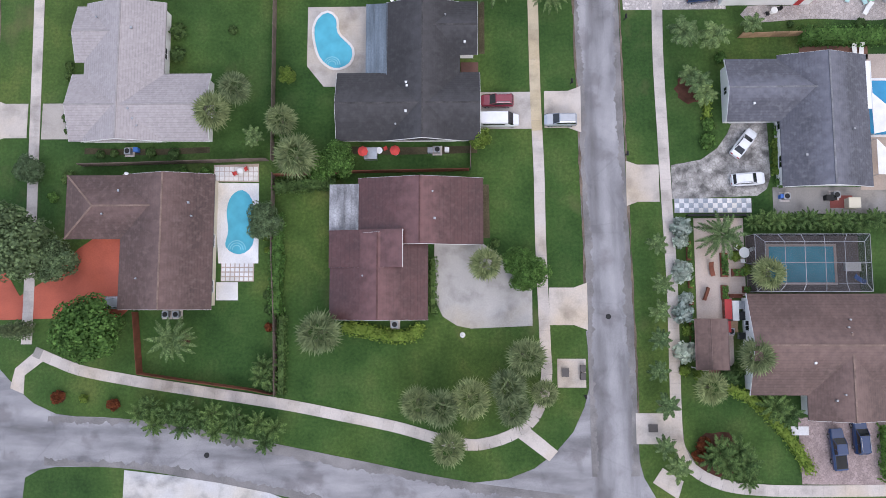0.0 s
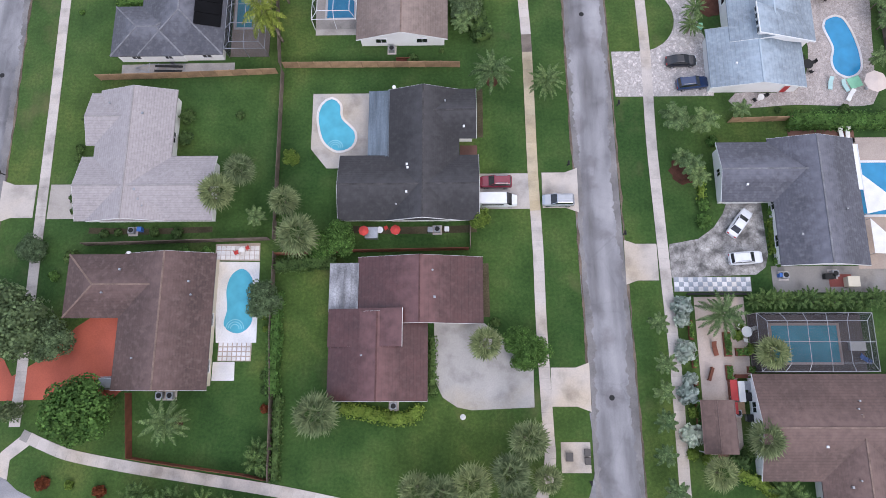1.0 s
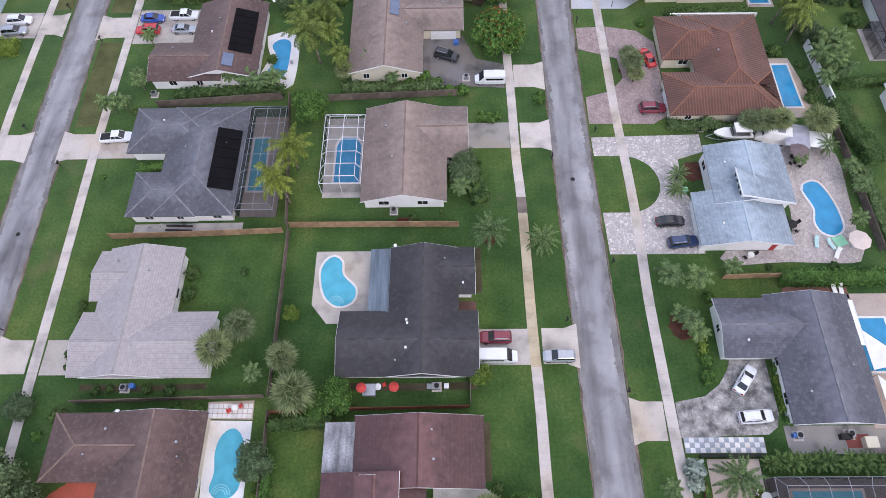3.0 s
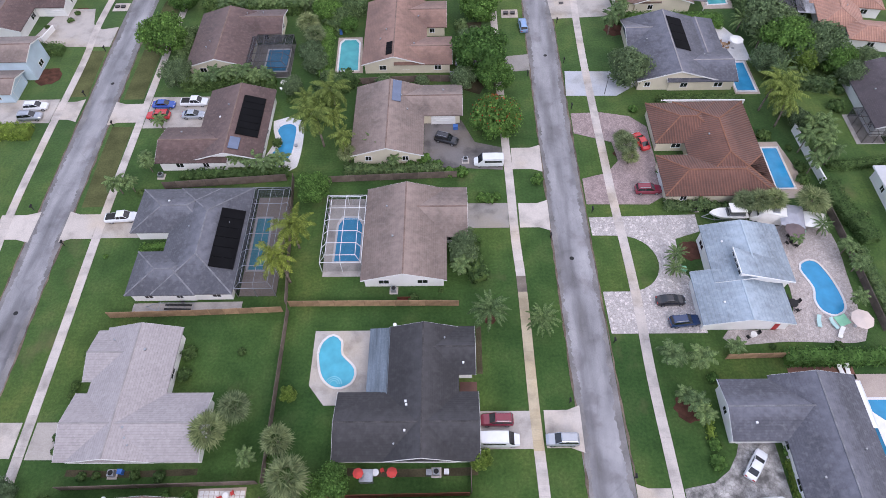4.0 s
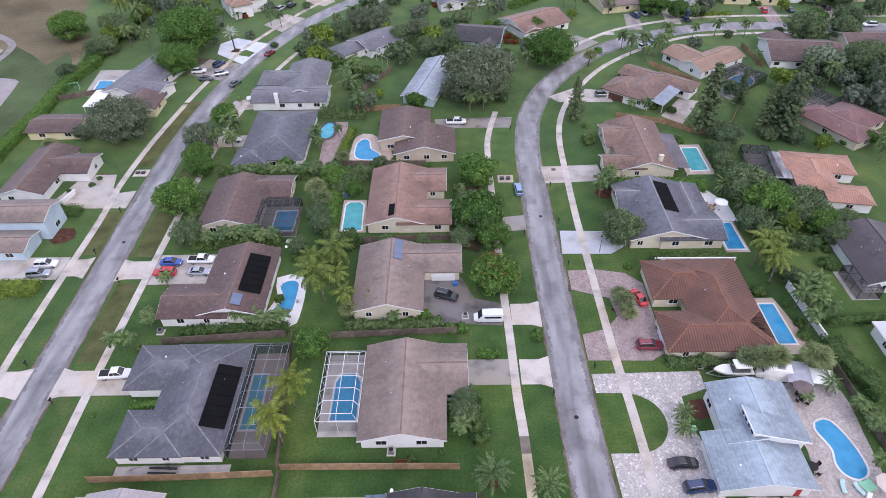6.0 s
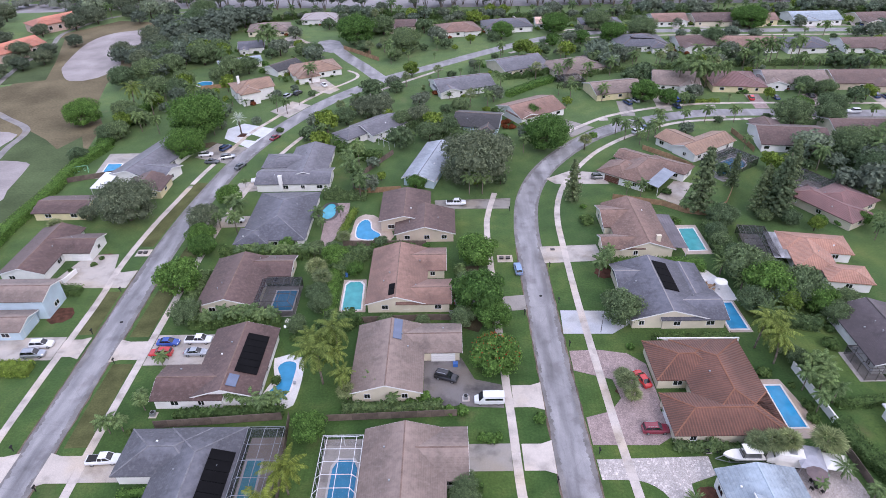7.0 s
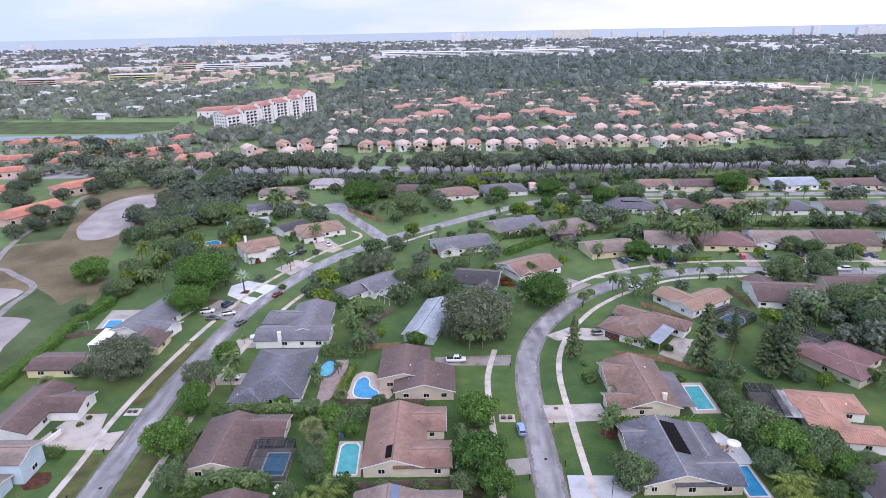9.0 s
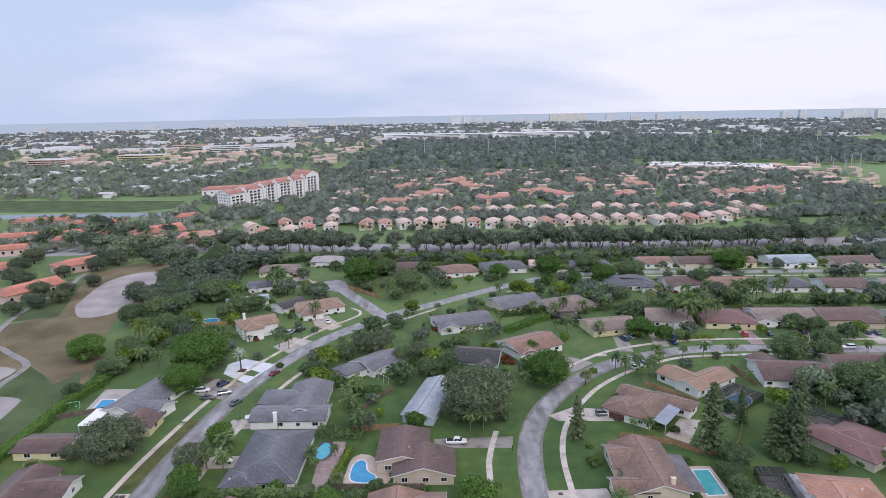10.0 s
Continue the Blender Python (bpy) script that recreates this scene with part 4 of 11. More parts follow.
# ---------------------------------------------------------------- houses
def roof_block(roof, wall, caps, b, over=0.55, wall_h=None):
    """One block: x0, x1, y0, y1 (eaves), ridge axis, ends ('g' gable, 'h' hip; low end first), eave height, rise."""
    x0, x1, y0, y1, axis, ends, ze, rise = b
    flip = axis == "y"
    if flip:
        x0, x1, y0, y1 = y0, y1, x0, x1
    half, yc, t = (y1 - y0) / 2, (y0 + y1) / 2, 0.2
    zr = ze + rise
    ra = x0 + (half if ends[0] == "h" else 0)
    rb = x1 - (half if ends[1] == "h" else 0)
    ra, rb = min(ra, (x0 + x1) / 2 - 0.1), max(rb, (x0 + x1) / 2 + 0.1)

    def sw(p):
        return (p[1], p[0], p[2]) if flip else p

    top = [(x0, y0, ze), (x1, y0, ze), (x1, y1, ze), (x0, y1, ze), (ra, yc, zr), (rb, yc, zr)]
    low = [(x, y, z - t) for x, y, z in top]
    faces = [(0, 1, 5, 4), (2, 3, 4, 5), (7, 6, 10, 11), (9, 8, 11, 10), (1, 0, 6, 7), (3, 2, 8, 9)]
    faces += [(3, 0, 4), (6, 9, 10), (0, 3, 9, 6)] if ends[0] == "h" else [(0, 4, 10, 6), (4, 3, 9, 10)]
    faces += [(1, 2, 5), (8, 7, 11), (2, 1, 7, 8)] if ends[1] == "h" else [(5, 1, 7, 11), (2, 5, 11, 8)]
    if flip:
        faces = [f[::-1] for f in faces]
    roof.add([sw(p) for p in top + low], faces)
    k = rise / half
    wx0, wx1, wy0, wy1 = x0 + over, x1 - over, y0 + over, y1 - over
    zt = ze + over * k - t - 0.01
    wv = [(wx0, wy0, 0), (wx1, wy0, 0), (wx1, wy1, 0), (wx0, wy1, 0), (wx0, wy0, zt), (wx1, wy0, zt), (wx1, wy1, zt), (wx0, wy1, zt)]
    wf = [(0, 1, 5, 4), (2, 3, 7, 6)]
    zg = zr - t - 0.01
    if ends[0] == "g":
        wv.append((wx0, yc, zg))
        wf.append((3, 0, 4, len(wv) - 1, 7))
    else:
        wf.append((3, 0, 4, 7))
    if ends[1] == "g":
        wv.append((wx1, yc, zg))
        wf.append((1, 2, 6, len(wv) - 1, 5))
    else:
        wf.append((1, 2, 6, 5))
    if flip:
        wf = [f[::-1] for f in wf]
    wall.add([sw(p) for p in wv], wf)
    lines = [((ra, yc, zr), (rb, yc, zr))]
    if ends[0] == "h":
        lines += [((ra, yc, zr), (x0, y0, ze)), ((ra, yc, zr), (x0, y1, ze))]
    if ends[1] == "h":
        lines += [((rb, yc, zr), (x1, y0, ze)), ((rb, yc, zr), (x1, y1, ze))]
    for p, q in lines:
        caps.append((sw((p[0], p[1], p[2] + 0.02)), sw((q[0], q[1], q[2] + 0.02))))
    fascia = []
    for e, xx in ((ends[0], x0), (ends[1], x1)):
        if e == "g":
            fascia += [(sw((xx, y0, ze - 0.155)), sw((xx, yc, zr - 0.155))), (sw((xx, yc, zr - 0.155)), sw((xx, y1, ze - 0.155)))]
    return fascia, sw, (wx0, wx1, wy0, wy1), flip


PANE = {}
HOMES = []


def opening(kind, w, h, frame_mat, glass_mat):
    """Shared meshes of a window or door that stands in a wall facing -y."""
    key = (kind, w, h, frame_mat.name, glass_mat.name)
    if key not in PANE:
        fr, gl = Geo(), Geo()
        t = 0.09
        fr.box(-w / 2, -0.07, 0, -w / 2 + t, 0.03, h).box(w / 2 - t, -0.07, 0, w / 2, 0.03, h)
        fr.box(-w / 2 + t, -0.07, h - t, w / 2 - t, 0.03, h).box(-w / 2 - 0.05, -0.13, -0.08, w / 2 + 0.05, 0.03, 0.0)
        if kind == "window":
            fr.box(-0.03, -0.06, 0, 0.03, 0.03, h - t)
            gl.box(-w / 2 + t, -0.03, 0, w / 2 - t, 0.02, h - t)
        elif kind == "garage":
            for k in range(4):
                gl.box(-w / 2 + t, -0.045, k * h / 4 + 0.02, w / 2 - t, 0.02, (k + 1) * h / 4 - 0.02)
        else:
            gl.box(-w / 2 + t, -0.04, 0, w / 2 - t, 0.02, h - t)
        PANE[key] = (fr.mesh(kind, frame_mat), gl.mesh("pane", glass_mat))
    return PANE[key]


FAR_PANE = {}


def far_window(house, x, y, z, turn, w, h):
    """A window too far off to part: frame and glass in one mesh."""
    if (w, h) not in FAR_PANE:
        g = Geo().box(-w / 2, -0.06, 0, w / 2, 0.03, h)
        n = len(g.f)
        g.box(-w / 2 + 0.12, -0.09, 0.12, w / 2 - 0.12, 0.0, h - 0.12)
        me = g.mesh("window", TRIM_WHITE)
        me.materials.append(GLASS_DARK)
        for k, p in enumerate(me.polygons):
            p.material_index = int(k >= n)
        FAR_PANE[w, h] = me
    ob = new("window", FAR_PANE[w, h])
    ob.parent = house
    ob.matrix_basis = pose(x, y, z, 0, 0, turn)


def put_opening(house, kind, x, y, z, turn, w, h, frame_mat=None, glass_mat=None):
    fr, gl = opening(kind, w, h, frame_mat or TRIM_WHITE, glass_mat or GLASS_DARK)
    name = {"window": "window", "garage": "garage_door", "door": "door"}[kind]
    ob = new(name, fr)
    ob.parent = house
    ob.matrix_basis = pose(x, y, z, 0, 0, turn)
    leaf = new({"window": "pane", "garage": "door_panel", "door": "door_leaf"}[kind], gl)
    leaf.parent = ob
    return ob


def house(label, cx, cy, blocks, roof_mat, wall_mat, cap_mat=None, turn=0.0, garage=None, door=None, vents=3, seed=1, sides="sew", chimney=None, win=True, far=False):
    """A one-storey house: blocks in metres about (cx, cy); garage: (side, x, y) in the same axes."""
    m = pose(cx, cy, 0, 0, 0, turn)
    for b in blocks:
        q = m @ Vector(((b[0] + b[1]) / 2, (b[2] + b[3]) / 2, 0))
        HOMES.append((q.x, q.y, 0.5 * max(b[1] - b[0], b[3] - b[2])))
    h = thing("house", m, label, "house")
    rng = random.Random(seed)
    boxes = []
    for b in blocks:
        roof, wall, caps = Geo(), Geo(), []
        fascia, sw, wr, flip = roof_block(roof, wall, caps, b)
        part("wall", wall, wall_mat, h)
        r = part("roof", roof, roof_mat, h)
        for p, q in caps:
            part("ridge_cap", Geo().bar(p, q, 0.24, 0.08), cap_mat or RIDGE_TAN, r)
        for p, q in fascia:
            part("fascia", Geo().bar(p, q, 0.08, 0.24), TRIM_WHITE, h)
        x0, x1, y0, y1 = b[:4]
        boxes.append((x0 + 0.55, x1 - 0.55, y0 + 0.55, y1 - 0.55, b[6]))

    def free(x, y, k):
        return not any(a - 0.3 < x < b + 0.3 and c - 0.3 < y < d + 0.3 for j, (a, b, c, d, _) in enumerate(boxes) if j != k)

    if win:
        for k, (a, b, c, d, ze) in enumerate(boxes):
            spots = []
            for side in sides:
                length = (b - a) if side in "sn" else (d - c)
                n = max(1, int(length / 4.8))
                for i in range(n):
                    u = (i + 0.5) / n + rng.uniform(-0.06, 0.06)
                    spots.append({"s": (a + u * length, c, 0), "n": (a + u * length, d, 180), "e": (b, c + u * length, 90), "w": (a, c + u * length, -90)}[side])
            for x, y, tr in spots:
                ox, oy = math.sin(radians(tr)) * 0.5, -math.cos(radians(tr)) * 0.5
                if not free(x + ox, y + oy, k):
                    continue
                if garage and abs(x - garage[1]) < 3.4 and abs(y - garage[2]) < 3.4:
                    continue
                if door and abs(x - door[1]) < 1.6 and abs(y - door[2]) < 1.6:
                    continue
                if rng.random() < 0.8:
                    wide = rng.choice((1.2, 1.5, 1.8))
                    if far:
                        far_window(h, x, y, 0.95, tr, wide, 1.2)
                    else:
                        put_opening(h, "window", x, y, 0.95, tr, wide, 1.15)
    turns = {"s": 0, "n": 180, "e": 90, "w": -90}
    if garage:
        put_opening(h, "garage", garage[1], garage[2], 0.0, turns[garage[0]], 4.8, 2.15, TRIM_WHITE, garage[3] if len(garage) > 3 else TRIM_WHITE)
    if door:
        put_opening(h, "door", door[1], door[2], 0.0, turns[door[0]], 1.1, 2.1, TRIM_WHITE, door[3] if len(door) > 3 else DOOR_BROWN)
    for i in range(vents):
        b = blocks[i % len(blocks)]
        u, s = rng.uniform(0.2, 0.8), rng.choice((-1, 1)) * rng.uniform(0.2, 0.6)
        if b[4] == "x":
            x, y = b[0] + u * (b[1] - b[0]), (b[2] + b[3]) / 2 + s * (b[3] - b[2]) / 2
        else:
            x, y = (b[0] + b[1]) / 2 + s * (b[1] - b[0]) / 2, b[2] + u * (b[3] - b[2])
        z = b[6] + b[7] * (1 - abs(s))
        if rng.random() < 0.5:
            part("roof_vent", Geo().rod((x, y, z - 0.1), (x, y, z + 0.35), 0.08, 8).rod((x, y, z + 0.35), (x, y, z + 0.42), 0.14, 8), GALV, h)
        else:
            part("roof_vent", Geo().box(x - 0.15, y - 0.15, z - 0.15, x + 0.15, y + 0.15, z + 0.22), WHITE_METAL if rng.random() < 0.3 else GALV, h)
    if chimney:
        x, y, zt = chimney
        part("chimney", Geo().box(x - 0.5, y - 0.35, 0.5, x + 0.5, y + 0.35, zt).box(x - 0.58, y - 0.43, zt, x + 0.58, y + 0.43, zt + 0.12), wall_mat, h)
    return h


def blk(x0, x1, y0, y1, axis="y", ends="gg", ze=2.75, slope=0.30):
    half = (y1 - y0) / 2 if axis == "x" else (x1 - x0) / 2
    return (x0, x1, y0, y1, axis, ends, ze, half * slope)


def at_world(cx, cy, *blocks):
    return cx, cy, [(b[0] - cx, b[1] - cx, b[2] - cy, b[3] - cy, *b[4:]) for b in blocks]


house("single-storey house with pale grey-pink shingle roof and white walls", *at_world(-46, 33, blk(-53.6, -41.9, 22.9, 43.4, "y", "gg"), blk(-55.3, -35.1, 22.95, 32.8, "x", "gg", 2.72, 0.33), blk(-55.0, -47.5, 34.6, 43.0, "x", "gg", 2.7, 0.3)),
      ROOF_LIGHT, WALL_WHITE, RIDGE_PALE, seed=2, garage=("w", -8.65, -6.2), vents=5)
house("brown shingle-roofed house beside a kidney pool", *at_world(-41, 9, blk(-47.2, -34.0, -1.0, 18.1, "y", "gg"), blk(-55.2, -41.0, 8.9, 18.0, "x", "hg")),
      ROOF_BROWN, WALL_CREAM, RIDGE_TAN, seed=3, garage=("w", -5.65, -4.5), vents=5)
RIDGE_WINE = surface("ridge_wine", (0.115, 0.052, 0.048), 0.8, 0, 0.8, 6, 0.3, 0.2)
WINE_HOUSE = house("house with a dark wine-brown tile roof and cream walls", *at_world(-7, 7, blk(-13.7, 3.9, 8.0, 17.4, "y", "gg", 2.75, 0.24), blk(-17.5, -3.8, -2.4, 9.6, "y", "gg", 2.75, 0.26)),
      ROOF_WINE, WALL_CREAM, RIDGE_WINE, seed=4, garage=("s", 5.0, 1.55), vents=3)
house("house with a black shingle roof and white gable trim", *at_world(-5, 33, blk(-9.9, 0.7, 22.8, 43.1, "y", "gg", 2.75, 0.35), blk(-4.6, 3.2, 35.3, 43.2, "x", "gg", 2.72, 0.33), blk(-16.9, 3.5, 22.85, 32.7, "x", "gg", 2.72, 0.34)),
      ROOF_BLACK, WALL_WHITE, RIDGE_DARK, seed=5, garage=("e", 7.75, -5.0), vents=6)
house("house with a slate grey shingle roof and white walls", *at_world(50, 27, blk(45.5, 57.9, 16.0, 34.8, "y", "gg"), blk(38.1, 52.0, 25.3, 34.3, "x", "gg")),
      ROOF_SLATE, WALL_WHITE, RIDGE_GREY, seed=6, garage=("s", -8.0, -1.15), vents=3)
house("house with a broad umber shingle roof and white walls", *at_world(52, -7, blk(39.8, 66, -12.5, 1.2, "x", "gg"), blk(47.4, 58.2, -15.8, -4, "y", "gg")),
      ROOF_UMBER, WALL_WHITE, RIDGE_TAN, seed=7, garage=("s", 3.0, -8.25), vents=5)
house("hip-roofed house in streaked grey shingle with white walls", *at_world(-45, 60, blk(-48.8, -35.6, 49.3, 71.4, "y", "hh"), blk(-53.0, -41.6, 49.15, 57.7, "x", "hh"), blk(-55.6, -41.6, 61.6, 71.25, "x", "hh")),
      ROOF_GREY, WALL_WHITE, RIDGE_GREY, seed=8, garage=("w", -10.05, 6), vents=4)
house("house with a taupe shingle roof and a white gable", *at_world(-7, 62, blk(-15.1, -1.0, 51.5, 70.6, "y", "gg"), blk(-8.2, 2.6, 60.1, 70.9, "x", "gg", 2.72, 0.28)),
      ROOF_TAUPE, WALL_WHITE, RIDGE_TAN, seed=9, garage=("e", 9.15, 4.5), vents=4)
BLUE_HOUSE = house("two-level house with a pale blue metal roof and white trim", *at_world(47, 52, blk(38.2, 52.4, 43.0, 52.6, "y", "gg", 2.75, 0.24), blk(41.4, 54.1, 50.0, 61.2, "y", "gg", 3.6, 0.24)),
      ROOF_BLUE, WALL_WHITE, surface("ridge_blue", (0.42, 0.50, 0.56), 0.6, 0, 1, 6, 0.1, 0.0), seed=10, garage=("w", -8.25, -4.5), vents=2, door=("s", 3, -8.45, DOOR_RED))
house("hip-roofed house in terracotta clay tile with cream walls", *at_world(48, 78, blk(37.6, 57.2, 68.3, 78.0, "x", "hh"), blk(43.6, 57.2, 70.0, 92.0, "y", "hh"), blk(38.2, 52, 81.0, 91.8, "x", "hh")),
      ROOF_CLAY, WALL_CREAM, surface("ridge_clay", (0.25, 0.115, 0.07), 0.9, 0, 1, 6, 0.2, 0.1), seed=11, garage=("w", -9.85, -4.5), vents=3)
house("brown shingle-roofed house with black solar mats", *at_world(-43, 88, blk(-48.8, -35.6, 78.2, 97.2, "y", "gg"), blk(-55.6, -42, 77.6, 86.9, "x", "gg", 2.72)),
      ROOF_BROWN, WALL_WHITE, RIDGE_TAN, seed=12, garage=("w", -4.85, 5.0), vents=3)
house("house with a taupe shingle roof and cream gable wall", *at_world(-10, 89, blk(-19.1, -5.3, 78.7, 97.7, "y", "gg"), blk(-12.2, 2.2, 89.2, 98.0, "x", "gg", 2.72, 0.28)),
      ROOF_TAUPE, WALL_CREAM, RIDGE_TAN, seed=13, garage=("s", 8.4, 0.55), vents=3)
house("house with a slate grey roof, solar mats and cream walls", *at_world(48, 108, blk(37.8, 54.6, 98.1, 118.4, "y", "gg", 2.75, 0.29), blk(44.0, 58.2, 97.8, 108.0, "x", "gg", 2.75, 0.26), blk(37.6, 46.0, 108.5, 118.3, "x", "gg", 2.75, 0.32), blk(50.0, 57.6, 106.0, 118.2, "y", "gg", 2.7, 0.16)),
      ROOF_SLATE, WALL_CREAM, RIDGE_PALE, seed=14, garage=("w", -8.65, -4), vents=3)
house("house with a rust-brown shingle roof and pale gable", *at_world(-10, 117, blk(-18.8, -5.2, 104.5, 126.3, "y", "gg"), blk(-12, 0.3, 104.4, 113.5, "x", "gg", 2.72, 0.26), blk(-12, -0.8, 116.8, 126.4, "x", "gg", 2.72, 0.26)),
      ROOF_RUST, WALL_CREAM, RIDGE_TAN, seed=15, vents=5)
house("brown shingle-roofed house half hidden by shrubs", *at_world(-48, 115, blk(-56.2, -42.6, 104.6, 123.0, "y", "gg"), blk(-49, -37.2, 115.4, 124.2, "x", "gg", 2.72, 0.3)),
      ROOF_BROWN, WALL_CREAM, RIDGE_TAN, seed=16, vents=4)
house("white house with a brown shingle roof and white garage", *at_world(-100, 127, blk(-108, -96.5, 117.6, 138.5, "y", "gg"), blk(-102, -89.6, 126.4, 135.5, "x", "gg")),
      ROOF_BROWN, WALL_WHITE, RIDGE_TAN, seed=17, garage=("s", 7.4, -0.05), vents=2)
house("two-storey house with pale blue gable walls", *at_world(-101, 104, blk(-112, -90.5, 97.0, 104.5, "x", "gg", 2.75, 0.28), blk(-112, -88.5, 104.0, 112.4, "x", "gg", 5.3, 0.3)),
      ROOF_TAUPE, WALL_BLUE, RIDGE_TAN, seed=18, garage=("e", 9.9, -3.0), vents=1)
house("brown shingle-roofed house with a raised clerestory", *at_world(-8, 142, blk(-14.2, 1.6, 132.6, 145.0, "y", "gg", 2.75, 0.28), blk(-18.6, -5.0, 138.0, 154.0, "y", "gg", 3.5, 0.22)),
      ROOF_BROWN, WALL_TAN, RIDGE_TAN, seed=19, vents=3)
house("hip-roofed house in slate grey shingle", *at_world(-45, 142, blk(-53.8, -36.8, 130.8, 156.0, "y", "hh", 2.75, 0.27), blk(-54.8, -46.0, 129.2, 137.0, "y", "hh", 2.7, 0.3)),
      ROOF_SLATE, WALL_WHITE, RIDGE_GREY, seed=20, vents=4)
house("white house with a slate roof and broad chimney", *at_world(-46, 172, blk(-57.5, -35.0, 161.0, 171.5, "x", "gg"), blk(-50.0, -37.0, 165.0, 187.0, "y", "gg"), blk(-58, -44.0, 172.0, 182.0, "x", "hg")),
      ROOF_ASH, WALL_WHITE, RIDGE_GREY, seed=21, chimney=(-3.5, -10.9, 5.4), vents=2)
house("white house with a long slate grey roof", -28, 201.5, [blk(-3, 13, -6.5, 6.5, "x", "gg"), blk(-11, -1, -3, 6, "x", "hg", 2.7)], ROOF_ASH, WALL_WHITE, RIDGE_GREY, turn=45, seed=22, vents=2)
house("small pale blue house with a grey gabled roof", -5.5, 175, [blk(-5.2, 5.2, -13, 13, "y", "gg")], roofing("blue_grey_shingle", (0.26, 0.29, 0.33), (0.36, 0.39, 0.42), 0.4), WALL_BLUE, RIDGE_GREY, turn=-16, seed=23, vents=2)
house("low yellow house with a brown roof", *at_world(-108, 151, blk(-116, -101, 146.5, 156.6, "x", "gg", 2.6, 0.24), blk(-96, -84, 158, 168, "y", "gg", 2.7, 0.3)), ROOF_BROWN, WALL_YELLOW, RIDGE_TAN, seed=24, vents=1)
house("house with a slate roof beside a white patio", -94, 182, [blk(-7, 7, -15, 15, "y", "gg"), blk(-2, 12, -14, -4, "x", "gg")], ROOF_ASH, WALL_WHITE, RIDGE_GREY, turn=-15, seed=25, vents=2)
house("brown-roofed house with a chimney and half-timbered gable", *at_world(48, 138, blk(41.6, 55.2, 124.0, 147.0, "y", "gg", 2.75, 0.32), blk(37.4, 48.0, 124.3, 131.2, "x", "gg", 2.75, 0.42), blk(39.8, 48.0, 134.5, 146.0, "x", "gg", 2.75, 0.32)),
      ROOF_STREAK, WALL_CREAM, RIDGE_TAN, seed=26, chimney=(3.1, -12.2, 5.6), vents=2)
house("brown-roofed house round a small white court", 44.7, 166.8, [blk(0, 19, -15.5, -4.5, "x", "hh", 2.8), blk(-0.2, 9, -10, 0, "x", "hg", 2.75), blk(11.5, 19.5, -12, 0.5, "y", "hg", 2.75), blk(13, 20.5, -22, -9, "y", "hh", 2.75)], ROOF_STREAK, WALL_WHITE, RIDGE_TAN, turn=50, seed=27, garage=("w", 0.35, -5, DOOR_BROWN), vents=2)
house("house with a tan tile roof and white gable", 74.7, 179.5, [blk(0, 20, -4.8, 4.8, "x", "gg", 2.8, 0.34), blk(0.6, 11, 0, 12.4, "y", "gg", 2.75)], ROOF_TAN, WALL_WHITE, RIDGE_TAN, turn=32, seed=28, vents=2)
house("house with a plum tile hip roof and cream walls", 103.5, 134.2, [blk(0, 9.5, 0, 19.5, "y", "hh"), blk(3, 18, 3.5, 16, "x", "hh")], ROOF_PLUM, WALL_CREAM, surface("ridge_plum", (0.30, 0.17, 0.16), 0.9, 0, 1, 6, 0.2, 0.1), turn=29, seed=29, vents=2, sides="wse")
house("house with a salmon tile hip roof", 82.3, 131.6, [blk(0, 16, -8.5, 0, "x", "hh"), blk(1, 10.5, -16, -0.4, "y", "hh"), blk(6.5, 16.5, -20.3, -13, "x", "hh")], ROOF_SALMON, WALL_WHITE, surface("ridge_salmon", (0.42, 0.25, 0.19), 0.9, 0, 1, 6, 0.2, 0.1), turn=-10.5, seed=30, vents=2)
house("house with a plum-black shingle roof", *at_world(89, 94, blk(80.2, 95.0, 84.0, 101.6, "y", "gg", 2.75, 0.32)), ROOF_PLUMBLACK, WALL_WHITE, RIDGE_DARK, seed=31, vents=6, sides="wsn")

# the raised shed roof of the wine-brown house
_t = [(-10.6, -2.2, 3.05), (-0.2, -2.2, 5.0), (-0.2, 3.0, 5.0), (-10.6, 3.0, 3.05)]
part("shed_roof", Geo().add(_t + [(x, y, z - 0.18) for x, y, z in _t], [(0, 1, 2, 3), (7, 6, 5, 4), (0, 4, 5, 1), (1, 5, 6, 2), (2, 6, 7, 3), (3, 7, 4, 0)]), ROOF_WINE, WINE_HOUSE)
_w = [(-10.2, -1.8, 2.9), (-0.6, -1.8, 4.7), (-0.6, 2.6, 4.7), (-10.2, 2.6, 2.9)]
part("shed_wall", Geo().add([(x, y, 2.4) for x, y, _ in _w] + _w, [(0, 1, 5, 4), (1, 2, 6, 5), (2, 3, 7, 6), (3, 0, 4, 7)]), WALL_CREAM, WINE_HOUSE)
part("fascia", Geo().bar((-0.17, -2.2, 4.84), (-0.17, 3.0, 4.84), 0.06, 0.22), TRIM_WHITE, WINE_HOUSE)

